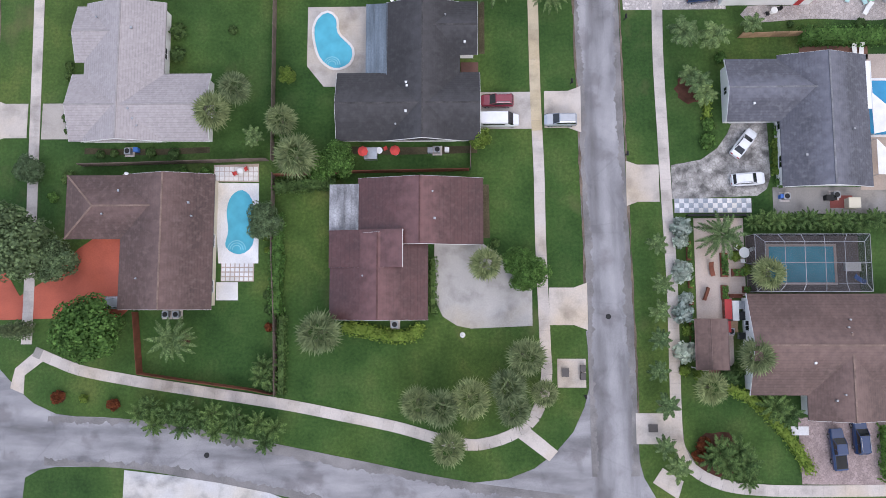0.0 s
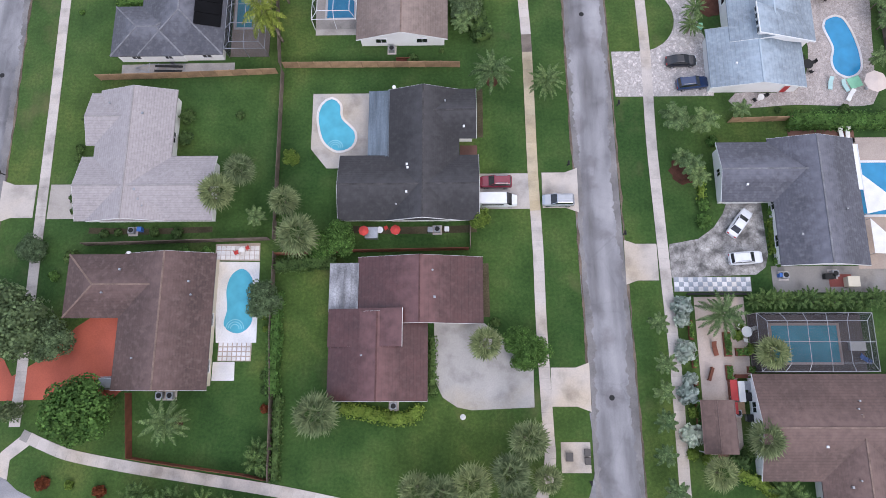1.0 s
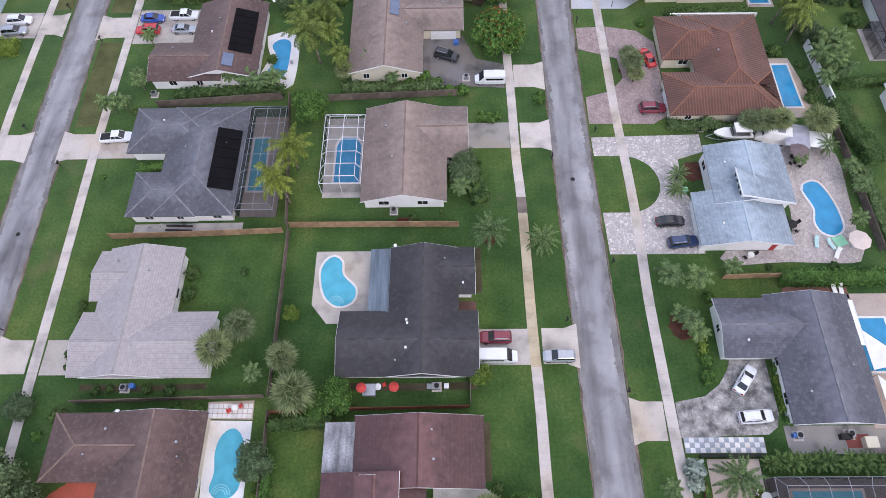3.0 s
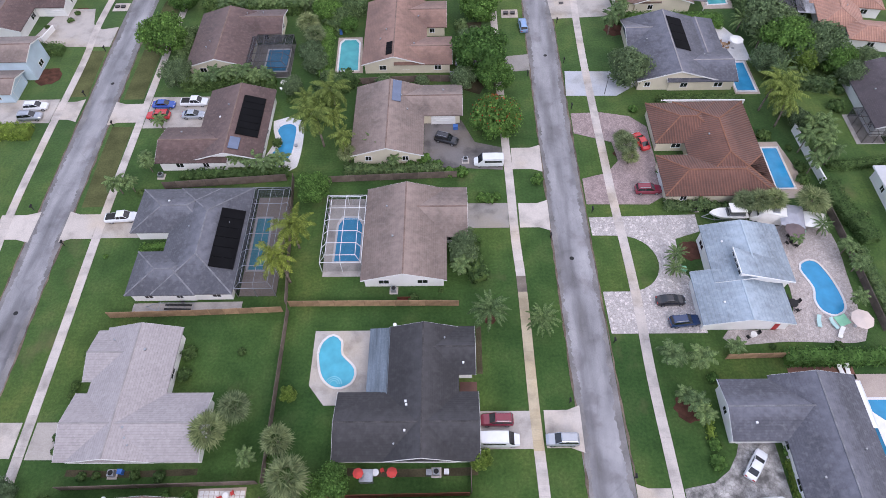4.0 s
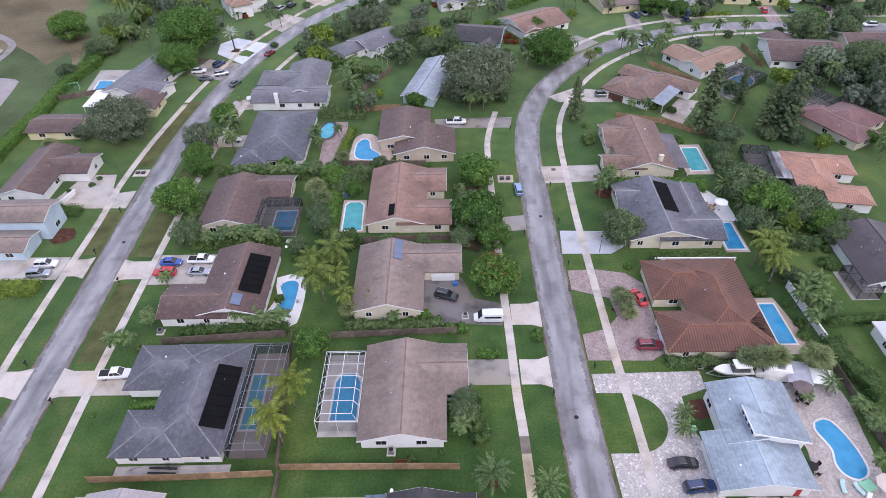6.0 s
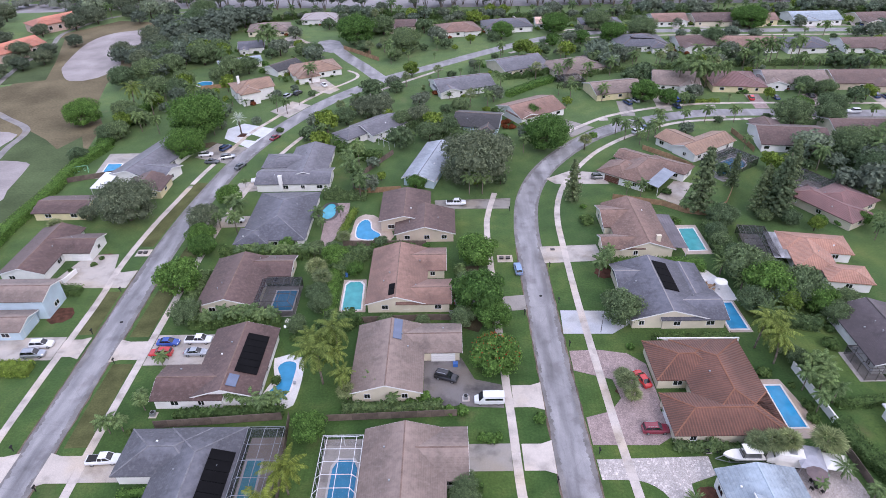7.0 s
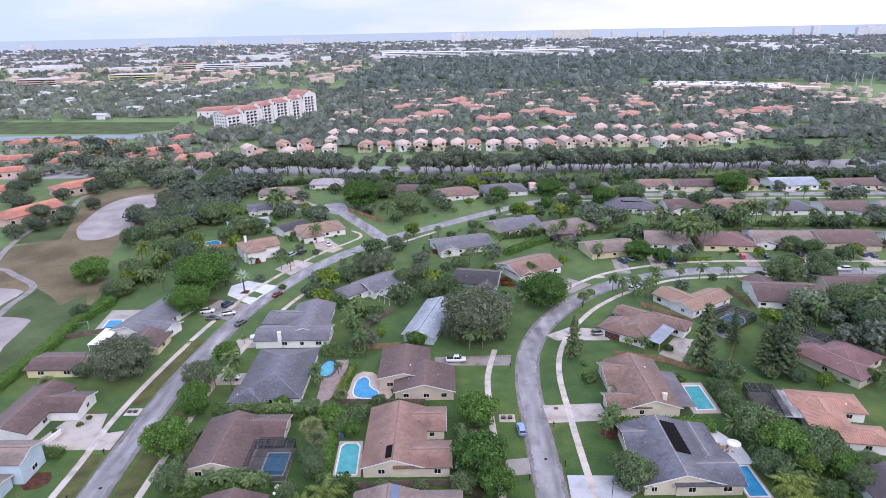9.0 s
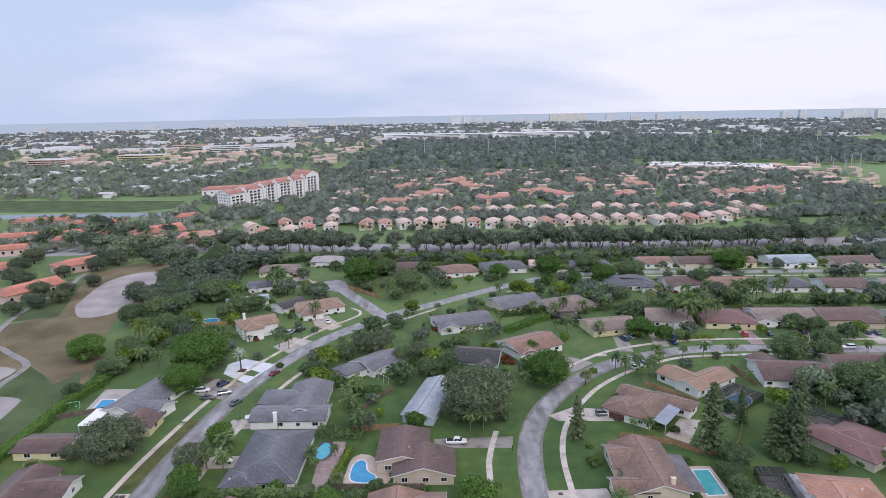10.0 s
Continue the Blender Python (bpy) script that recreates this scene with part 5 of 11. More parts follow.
# the raised clerestory of the pale blue house
_t = [(-2.2, 3.4, 5.65), (-2.1, -1.7, 5.65), (6.5, -2.6, 4.35), (5.2, 1.6, 4.30)]
part("dormer_roof", Geo().add(_t + [(x, y, z - 0.14) for x, y, z in _t], [(0, 1, 2, 3), (7, 6, 5, 4), (0, 4, 5, 1), (1, 5, 6, 2), (2, 6, 7, 3), (3, 7, 4, 0)]), ROOF_BLUE, BLUE_HOUSE)
_w = [(-1.9, 3.2), (-1.8, -1.4), (6.0, -2.2), (4.9, 1.4)]
_z = (5.5, 5.5, 4.3, 4.25)
part("dormer_wall", Geo().add([(x, y, 3.4) for x, y in _w] + [(x, y, z) for (x, y), z in zip(_w, _z)], [(0, 1, 5, 4), (1, 2, 6, 5), (2, 3, 7, 6), (3, 0, 4, 7)][::1]), WALL_WHITE, BLUE_HOUSE)
part("fascia", Geo().bar(_t[0], _t[1], 0.12, 0.24), TRIM_WHITE, BLUE_HOUSE)
part("fascia", Geo().bar(_t[1], _t[2], 0.12, 0.24), TRIM_WHITE, BLUE_HOUSE)
for k in range(4):
    far_window(BLUE_HOUSE, -1.93, 2.6 - 1.15 * k, 4.55, -90, 0.95, 0.8)


# ---------------------------------------------------------------- far rows of houses
def far_house(label, x, y, turn, w, d, roof_mat, wall_mat, ends="gg", wing=None, cap=None, seed=1, garage=None, ze=2.8, chimney=None):
    """A low, deep house; one without a wing of its own gets a short front wing."""
    w, d = w * 0.92, d * 1.36
    if not wing:
        a = w * (0.08 if seed % 2 else -0.44)
        wing = (a, a + w * 0.36, -d / 2 - 3.5, 1.0)
    blocks = [blk(-w / 2, w / 2, -d / 2, d / 2, "x", ends, ze, 0.30), blk(*wing, "y", ("gg", "hg")[seed % 2] if ends == "gg" else "hh", ze - 0.05, 0.30)]
    return house(label, x, y, blocks, roof_mat, wall_mat, cap, turn, garage=garage, vents=seed % 2, seed=seed, sides="s" if seed % 3 else "se", chimney=chimney, far=True)


far_house("white two-storey house with a tan roof", -79, 243, 30, 17, 10, ROOF_TAN, WALL_WHITE, "hg", (-7, 1, -10, 2), seed=41, ze=4.9, chimney=(-4.5, 1.5, 8.6))
far_house("white house with a tan roof and open garage court", -59, 271, 24, 24, 12, ROOF_TAN, WALL_WHITE, "hh", (-10, 0, -13, 2), seed=42)
far_house("low white house with a pale blue-grey roof among trees", -95, 282, 24, 21, 7, ROOF_BLUE, WALL_WHITE, "gg", seed=90)
far_house("low black-roofed wing beside a white house", -73, 274, 50, 16, 8, ROOF_BLACK, WALL_WHITE, "gg", seed=89)
far_house("white house with a tan hip roof", -95, 341, 8, 24, 12, ROOF_TAUPE, WALL_CREAM, "hh", (3, 12, -10, 2), seed=43)
far_house("low house with a blue-grey roof", -96, 308, 12, 14, 9, ROOF_SLATE, WALL_WHITE, "gg", seed=44)
far_house("white house with a pale roof", -71, 362, 0, 22, 11, ROOF_LIGHT, WALL_WHITE, "hh", seed=45)
far_house("white house with a slate roof and verandah posts", 6, 247, 18, 26, 12, ROOF_ASH, WALL_WHITE, "gg", (-12, -3, -9, 2), seed=46)
far_house("cream house with a slate roof", 31, 272, 26, 24, 13, ROOF_ASH, WALL_CREAM, "gg", seed=47)
far_house("white house with a rust roof beside a blue patio", 31, 219, 30, 22, 12, ROOF_RUST, WALL_WHITE, "gg", (-10, -2, -8, 2), seed=48)
far_house("low house with dark solar roofs", 11, 208, -12, 18, 11, ROOF_BLACK, WALL_BLUE, "gg", seed=49)
far_house("house with a taupe hip roof", 55, 268, 20, 26, 13, ROOF_TAUPE, WALL_CREAM, "hh", seed=50)
far_house("yellow house with a taupe roof", 66, 239, 12, 22, 11, ROOF_TAUPE, WALL_YELLOW, "gg", (3, 11, -8, 2), seed=51)
far_house("house with a taupe roof and white garage", 93, 248, -12, 20, 14, ROOF_TAUPE, WALL_WHITE, "gg", (1, 10, -11, 2), seed=52)
far_house("yellow house with a plum tile roof", 116, 246, -6, 22, 14, ROOF_PLUM, WALL_YELLOW, "hh", (3, 11, -10, 2), seed=53)
far_house("white house with a long taupe roof", 140, 247, -4, 27, 13, ROOF_TAUPE, WALL_WHITE, "gg", (-13, -4, -10, 2), seed=54)
far_house("house with a long umber roof", 166, 246, -2, 26, 13, ROOF_UMBER, WALL_TAN, "gg", seed=55)
far_house("white house with a brown roof", 194, 243, 0, 24, 12, ROOF_BROWN, WALL_WHITE, "gg", (2, 11, -9, 2), seed=56)
far_house("house with a slate roof and dark solar panels", 93, 303, 4, 26, 15, ROOF_SLATE, WALL_WHITE, "hh", seed=57)
far_house("house with a brown roof", 119, 300, 2, 22, 12, ROOF_BROWN, WALL_WHITE, "gg", seed=58)
far_house("white house with a rust tile roof", 142, 297, -6, 28, 13, ROOF_RUST, WALL_WHITE, "gg", (-12, -3, -9, 2), seed=59)
far_house("house with a slate hip roof", 168, 294, 0, 24, 13, ROOF_SLATE, WALL_WHITE, "hh", (-4, 6, -9, 2), seed=60)
far_house("house with an umber roof", 194, 292, 0, 24, 12, ROOF_UMBER, WALL_WHITE, "gg", seed=61)
far_house("brown-roofed house with a white garage", 119, 344, 0, 20, 12, ROOF_RUST, WALL_WHITE, "gg", (1, 9, -9, 2), seed=62)
far_house("house with a brown roof and cream walls", 142, 343, 0, 24, 12, ROOF_BROWN, WALL_CREAM, "gg", (2, 10, -9, 2), seed=63)
far_house("small yellow house with a tile roof", 168, 342, 0, 16, 10, ROOF_RUST, WALL_YELLOW, "gg", seed=64)
far_house("white house with a pale blue roof", 195, 342, 0, 28, 13, ROOF_BLUE, WALL_WHITE, "gg", (-9, 0, -10, 2), seed=65)
far_house("brown-roofed house with parked cars", 228, 338, 0, 28, 12, ROOF_UMBER, WALL_CREAM, "gg", seed=66)
far_house("house with a rust tile roof", 6, 333, 14, 24, 13, ROOF_RUST, WALL_WHITE, "hh", (1, 10, -10, 2), seed=67)
far_house("house with a grey hip roof and white chimney", 32, 339, 8, 28, 13, ROOF_GREY, WALL_WHITE, "hh", seed=68)
far_house("white gabled house among trees", 53, 343, 0, 12, 10, ROOF_PINK, WALL_WHITE, "gg", seed=69)
far_house("dark-roofed house among trees", -25, 343, 0, 20, 10, ROOF_BROWN, WALL_TAN, "gg", seed=70)
far_house("house with a grey roof among trees", 82, 340, 0, 24, 11, ROOF_SLATE, WALL_CREAM, "hh", seed=71)
far_house("brown-roofed house by the bend", 113, 190, -8, 24, 13, ROOF_BROWN, WALL_WHITE, "gg", (-10, 0, -2, 12), seed=72)
far_house("brown-roofed house among trees", 140, 196, -4, 24, 12, ROOF_BROWN, WALL_CREAM, "gg", seed=73)
far_house("brown-roofed house among trees", 168, 194, 0, 24, 12, ROOF_UMBER, WALL_WHITE, "gg", seed=74)
far_house("house with a slate roof", 222, 245, 0, 24, 12, ROOF_SLATE, WALL_WHITE, "gg", seed=75)
far_house("house with a tan roof", 222, 291, 0, 24, 12, ROOF_TAUPE, WALL_WHITE, "gg", seed=76)
far_house("house with a tan roof", 251, 290, 0, 24, 12, ROOF_RUST, WALL_CREAM, "gg", seed=77)
far_house("white-walled house with an umber roof", 250, 244, 0, 24, 12, ROOF_UMBER, WALL_WHITE, "gg", seed=78)


# ---------------------------------------------------------------- the townhouse estate, the condominium and the city beyond
TH_MESH = {}
WALL_SHELL = surface("shell_pink_stucco", (0.72, 0.60, 0.54), 0.9, 0, 0.35, 9, 0.08, 0.2)
ROOF_CONDO = roofing("red_condo_tile", (0.36, 0.15, 0.11), (0.28, 0.13, 0.10), 0.4, 0.7, 0.12, 0.1)


def townhouse_meshes(k):
    """Shared meshes for a two-storey gabled townhouse; k picks its roof and wall."""
    if k not in TH_MESH:
        roof, wall = Geo(), Geo()
        roof_block(roof, wall, [], (-5.6, 5.6, -7, 8, "y", ("gg", "hg", "hh")[k % 3], 5.4, 2.3))
        roof_block(roof, wall, [], (-5.4, 0.6, -10, -3, "y", "gg" if k % 2 else "hg", 4.9, 1.5))
        roof_block(roof, wall, [], (0.2, 5.4, -9, -4, "x", "gg", 2.7, 1.0))
        rm = (ROOF_PINK, ROOF_SALMON, ROOF_PALE_TILE, ROOF_PINK, ROOF_PALE_TILE, ROOF_RED_TILE, ROOF_SALMON, ROOF_PALE_TILE)[k % 8]
        wm = (WALL_CREAM, WALL_SHELL, WALL_WHITE, WALL_SHELL, WALL_CREAM, WALL_WHITE)[k % 6]
        TH_MESH[k] = (roof.mesh("roof", rm), wall.mesh("wall", wm))
    return TH_MESH[k]


def townhouse(x, y, turn, k, windows=True, s=1.0):
    h = thing("townhouse", pose(x, y, 0, 0, 0, turn) @ Matrix.Scale(s, 4), ("two-storey cream townhouse with a pinkish tile roof", "two-storey pink townhouse with a salmon tile roof")[k % 2], "townhouse", "townhouses of the estate")
    r, w = townhouse_meshes(k)
    part("roof", r, None, h)
    part("wall", w, None, h)
    if windows:
        for wx, wy, wz in ((-2.4, -9.46, 2.6), (3.0, -6.46, 3.9)):
            far_window(h, wx, wy, wz, 0, 1.9, 1.9)


ROOF_PALE_TILE = roofing("pale_sand_tile", (0.47, 0.36, 0.30), (0.40, 0.29, 0.24), 0.4, 0.7, 0.12, 0.1)
ROOF_RED_TILE = roofing("red_estate_tile", (0.37, 0.16, 0.12), (0.30, 0.15, 0.12), 0.4, 0.7, 0.12, 0.1)
rt = random.Random(77)
for i in range(24):
    x = -62 + i * 14.2
    townhouse(x + rt.uniform(-1, 1), 477 + rt.uniform(-2.5, 2.5) + 3 * math.sin(i * 0.6) + 0.45 * max(0, x - 190), rt.choice((-10, 0, 0, 8, 14)), rt.randrange(24))
for i in range(24):
    x = -98 + i * 15.6
    if rt.random() < 0.88:
        townhouse(x + rt.uniform(-2, 2), 536 + rt.uniform(-5, 5) + 5 * math.sin(i * 0.5 + 1), rt.choice((-14, 0, 12, 180)), rt.randrange(24), i % 2 == 0)
for i in range(3):
    townhouse(-184 + i * 12.6, 428 + i * 6.4, 24, (5, 17, 23)[i], True, 1.08)
for x, y, tn in ((-134, 447, 20), (-116, 456, 14), (-104, 461, 10), (-88, 467, 6), (-150, 470, 30), (-128, 486, 20), (-112, 494, 0), (-92, 500, 10)):
    townhouse(x, y, tn, rt.randrange(24))
for cx, cy, n, tn in ((8, 752, 4, 70), (30, 702, 4, 100), (64, 818, 3, 60), (86, 640, 3, 30), (118, 618, 4, 110), (176, 602, 3, 60), (168, 728, 3, 90), (220, 688, 3, 100), (272, 612, 4, 0), (318, 630, 4, 10), (-20, 640, 3, 45), (-46, 700, 3, 80), (40, 600, 3, 20), (-60, 590, 3, 0)):
    for i in range(n):
        a = radians(tn)
        townhouse(cx + math.cos(a) * 11 * i + rt.uniform(-2, 2), cy + math.sin(a) * 11 * i + rt.uniform(-2, 2), tn - 90 * (i % 2), (5, 6, 1, 13, 14)[rt.randrange(5)], False, 1.15)


def orange_hall(x, y, turn, w, d, label):
    h = thing("clubhouse", pose(x, y, 0, 0, 0, turn), label, "building")
    roof, wall, caps = Geo(), Geo(), []
    roof_block(roof, wall, caps, (-w / 2, w / 2, -d / 2, d / 2, "x", "hg", 4.6, d * 0.17))
    part("roof", roof, ROOF_ORANGE, h)
    part("wall", wall, WALL_PINK, h)
    for i in range(int(w / 5)):
        far_window(h, -w / 2 + 3 + i * 5, -d / 2 + 0.55, 1.4, 0, 1.8, 2.0)


for x, y, tn, w, d in ((-214, 303, 62, 30, 17), (-221, 357, 50, 24, 16), (-262, 350, 30, 24, 14), (-218, 458, 40, 36, 26), (-265, 442, 30, 40, 13), (-300, 402, 20, 36, 14), (-325, 446, 15, 44, 14), (-275, 460, 15, 34, 13), (-290, 505, 10, 44, 14), (-345, 520, 5, 46, 14), (-225, 530, 30, 20, 14)):
    orange_hall(x, y, tn, w, d, "low building with an orange tile roof and pink walls")
for x, y, tn, w in ((-190, 440, 22, 40), (-212, 428, 30, 20)):
    orange_hall(x, y, tn, w, 12, "long low building with an orange tile roof and pink walls")


def condominium():
    """A white apartment block that climbs in steps, with red tile roofs, gabled parapets and stacked balconies."""
    a, b = Vector((-206, 589, 0)), Vector((-143, 693, 0))
    run = (b - a).length
    m = Matrix.Translation(a) @ pose(0, 0, 0, 0, 0, math.degrees(math.atan2(b.y - a.y, b.x - a.x)))
    h = thing("apartment_building", m, "stepped white apartment building with red tile roofs and balconies", "apartment building")
    g = Geo().box(-1.6, -1.2, 0, 1.6, 0, 0.18).box(-1.6, -1.2, 0.18, 1.6, -1.1, 1.1).box(-1.5, -0.06, 0.2, 1.5, 0.1, 2.4)
    bal = g.mesh("balcony", TRIM_WHITE)
    bal.materials.append(GLASS_DARK)
    for k, q in enumerate(bal.polygons):
        q.material_index = int(k >= 12)
    tops = (15.0, 17.5, 19.0, 20.0, 20.5, 24.5)
    w = run / len(tops)
    for i, hi in enumerate(tops):
        out = (0.0, 2.4, 0.6, 3.0, 0.8, 3.4)[i]
        roof, wall = Geo(), Geo()
        end = i == len(tops) - 1
        roof_block(roof, wall, [], (i * w - 0.2, (i + 1) * w + 0.2, -out, 20, "y" if end else "x", "gg", hi, 4.2 if end else 3.4))
        part("wall", wall, WALL_WHITE, h)
        part("roof", roof, ROOF_CONDO, h)
        x, t, y0, y1 = (i + 0.98) * w, 1.5, -out - 1.6, 6.0
        if not end:
            fin = [(y0, 0), (y1, 0), (y1, hi + 2.2), ((y0 + y1) / 2 + 1.2, hi + 4.6), ((y0 + y1) / 2 - 1.2, hi + 4.6), (y0, hi + 2.2)]
            n = len(fin)
            part("parapet", Geo().add([(x - t, y, z) for y, z in fin] + [(x + t, y, z) for y, z in fin], [tuple(range(n)), tuple(range(2 * n - 1, n - 1, -1))] + [(k, n + k, n + (k + 1) % n, (k + 1) % n) for k in range(n)]), WALL_WHITE, h)
            part("parapet_cap", Geo().bar((x, y0, hi + 2.3), (x, (y0 + y1) / 2 - 1.2, hi + 4.7), 3.2, 0.3).bar((x, (y0 + y1) / 2 + 1.2, hi + 4.7), (x, y1, hi + 2.3), 3.2, 0.3), ROOF_CONDO, h)
            far_window(h, x, y0 + 0.02, hi - 0.6, 0, 1.5, 2.4)
        for s in range(int(hi / 3.1)):
            for u in (0.2, 0.44, 0.68):
                o = part("balcony", bal, None, h)
                o.matrix_basis = pose((i + u) * w, 0.53 - out, 0.6 + 3.1 * s)
    for s in range(5):
        for k in range(5):
            far_window(h, 0.34, 2.0 + 3.6 * k, 1.4 + 2.9 * s, -90, 1.5, 1.5)
    for s in range(7):
        far_window(h, run - 0.34, 5.0, 1.4 + 3.1 * s, 90, 1.5, 1.5)
    for x, y, tn, w, d in ((-232, 680, 20, 70, 16), (-205, 722, 40, 40, 15), (-170, 745, 30, 34, 15)):
        low = thing("apartment_building", pose(x, y, 0, 0, 0, tn), "low white apartment wing with a long red tile roof", "apartment building")
        roof, wall = Geo(), Geo()
        roof_block(roof, wall, [], (-w / 2, w / 2, -d / 2, d / 2, "x", "hh", 11.0, 3.0))
        part("roof", roof, ROOF_CONDO, low)
        part("wall", wall, WALL_WHITE, low)
        for k in range(int(w / 7)):
            far_window(low, -w / 2 + 4 + 7 * k, -d / 2 + 0.55, 7.0, 0, 1.8, 1.8)


condominium()


def flat_block(label, x, y, turn, w, d, hi, wall_mat, roof_mat=None, floors=None, category="building", band_mat=None):
    """A flat-roofed block with a parapet and rows of windows."""
    h = thing("building", pose(x, y, 0, 0, 0, turn), label, category)
    part("wall", Geo().box(-w / 2, -d / 2, 0, w / 2, d / 2, hi), wall_mat, h)
    part("roof", Geo().box(-w / 2 + 0.4, -d / 2 + 0.4, hi, w / 2 - 0.4, d / 2 - 0.4, hi + 0.3), roof_mat or FLAT_ROOF, h)
    floors = floors or max(1, int(hi / 3.6))
    fh = hi / floors
    bands = Geo()
    for s in range(floors):
        bands.box(-w / 2 + w * 0.03, -d / 2 - 0.08, s * fh + fh * 0.35, w / 2 - w * 0.03, -d / 2 + 0.1, s * fh + fh * 0.75)
    tagged(part("window_band", bands, band_mat or GLASS_DARK, h), kind="stuff")
    return h


FLAT_ROOF = surface("flat_white_roof", (0.56, 0.56, 0.57), 0.8, 0, 0.03, 0.6, 0.12, 0.0)
WHITE_TOP = surface("white_membrane_roof", (0.66, 0.66, 0.67), 0.7, 0, 0.03, 0.6, 0.08, 0.0)
flat_block("long white flat-roofed warehouse", -65, 2030, 2, 250, 80, 21, WALL_WHITE, WHITE_TOP)
flat_block("long white flat-roofed warehouse", 290, 2000, 0, 270, 90, 22, WALL_WHITE, WHITE_TOP)
flat_block("long white flat-roofed warehouse", 130, 2060, 0, 130, 70, 19, WALL_WHITE, WHITE_TOP)
SHOPS = [flat_block("long flat-roofed shopping centre with a pale roof", 372, 935, -14, 120, 60, 6, WALL_SHELL, WHITE_TOP, 1, "building", WALL_SHELL),
         flat_block("long flat-roofed shopping centre with a pale roof", 425, 895, -28, 90, 56, 6.4, WALL_SHELL, WHITE_TOP, 1, "building", WALL_SHELL)]
for shop, w, d, hi in ((SHOPS[0], 120, 60, 6.3), (SHOPS[1], 90, 56, 6.7)):
    for i in range(14):
        x, y = -w * 0.45 + w * 0.9 * (i + 0.5) / 14, d * (0.35 - 0.7 * ((i * 5) % 7) / 6)
        part("roof_unit", Geo().box(x - 2.2, y - 1.6, hi, x + 2.2, y + 1.6, hi + 1.6 + 0.5 * (i % 3)), GALV if i % 2 else WALL_SHELL, shop)
flat_block("low shopping pavilion with a pinkish tile roof", 448, 846, -28, 40, 24, 6, WALL_SHELL, ROOF_PINK, 1, "building", WALL_PINK)
flat_block("low shopping pavilion with a pinkish tile roof", 486, 852, -28, 34, 22, 6, WALL_SHELL, ROOF_PINK, 1, "building", WALL_PINK)
flat_block("long yellow flat-roofed building with windows", -632, 1312, 4, 96, 40, 13, WALL_YELLOW)
flat_block("white office building with dark window bands", -545, 1570, 6, 76, 46, 17, WALL_WHITE)
flat_block("white office building with dark window bands", -470, 1580, 6, 66, 40, 12, WALL_WHITE)
flat_block("pink flat-roofed building with window bands", -742, 1180, 0, 74, 46, 15, WALL_PINK)
flat_block("cream hotel with an orange roof", -690, 1700, 0, 90, 30, 14, WALL_CREAM, ROOF_ORANGE)
rt = random.Random(5)
# tower window bands paled, with distance haze painted into the glass colour
SKY_BAND = surface("pale_tower_glass", (0.60, 0.62, 0.66), 0.5, 0, 0.05, 0.4, 0.1, 0.0)
SKY_WHITE = surface("pale_tower_wall", (0.78, 0.77, 0.78), 0.9, 0, 0.05, 0.4, 0.1, 0.0)
SKY_TAN = surface("tan_tower_wall", (0.74, 0.68, 0.58), 0.9, 0, 0.05, 0.4, 0.1, 0.0)
for x, y, w, hi in ((-1900, 4100, 70, 46), (-760, 4300, 46, 50), (250, 4350, 36, 56), (1330, 4330, 80, 52), (1480, 4300, 50, 60), (2150, 3950, 60, 64), (2240, 3930, 40, 74), (2560, 3690, 50, 72), (-1010, 4250, 70, 58), (-955, 4280, 60, 52), (85, 4300, 60, 72), (120, 4320, 70, 70), (160, 4300, 40, 66), (860, 4350, 250, 76), (1160, 4380, 55, 60), (2390, 3710, 80, 62), (2470, 3730, 105, 68), (2640, 3700, 140, 56),
                    (-330, 4350, 40, 44), (-2500, 3900, 60, 46), (-1500, 4200, 110, 42), (-1430, 4230, 60, 50), (520, 4350, 60, 50), (600, 4330, 40, 46), (1700, 4300, 160, 42), (1950, 4320, 90, 46), (2300, 4280, 110, 50), (-640, 4330, 80, 40), (330, 4380, 80, 44)):
    flat_block("pale high-rise tower on the horizon", x, y, 0, w, 30, hi * 0.86, SKY_TAN if w > 200 else SKY_WHITE, None, max(4, int(hi / 6)), "tower", SKY_BAND)
far_walls, far_tops = Geo(), Geo()
for i in range(110):
    y = rt.uniform(1500, 4400)
    x = rt.uniform(-0.68, 0.68) * y
    if 900 < y < 1900 and -150 < x < 900:
        continue
    w, d, hi = rt.uniform(20, 75), rt.uniform(15, 30), rt.uniform(7, 17)
    far_walls.box(x - w, y - d, 0, x + w, y + d, hi)
    far_tops.box(x - w + 0.5, y - d + 0.5, hi, x + w - 0.5, y + d - 0.5, hi + 0.4)
h = thing("far_buildings", pose(0, 0, 0), "scattered pale commercial buildings far away", "buildings", "", "stuff")
tagged(part("walls", far_walls, SKY_WHITE, h), kind="stuff")
tagged(part("flat_roofs", far_tops, FLAT_ROOF, h), kind="stuff")


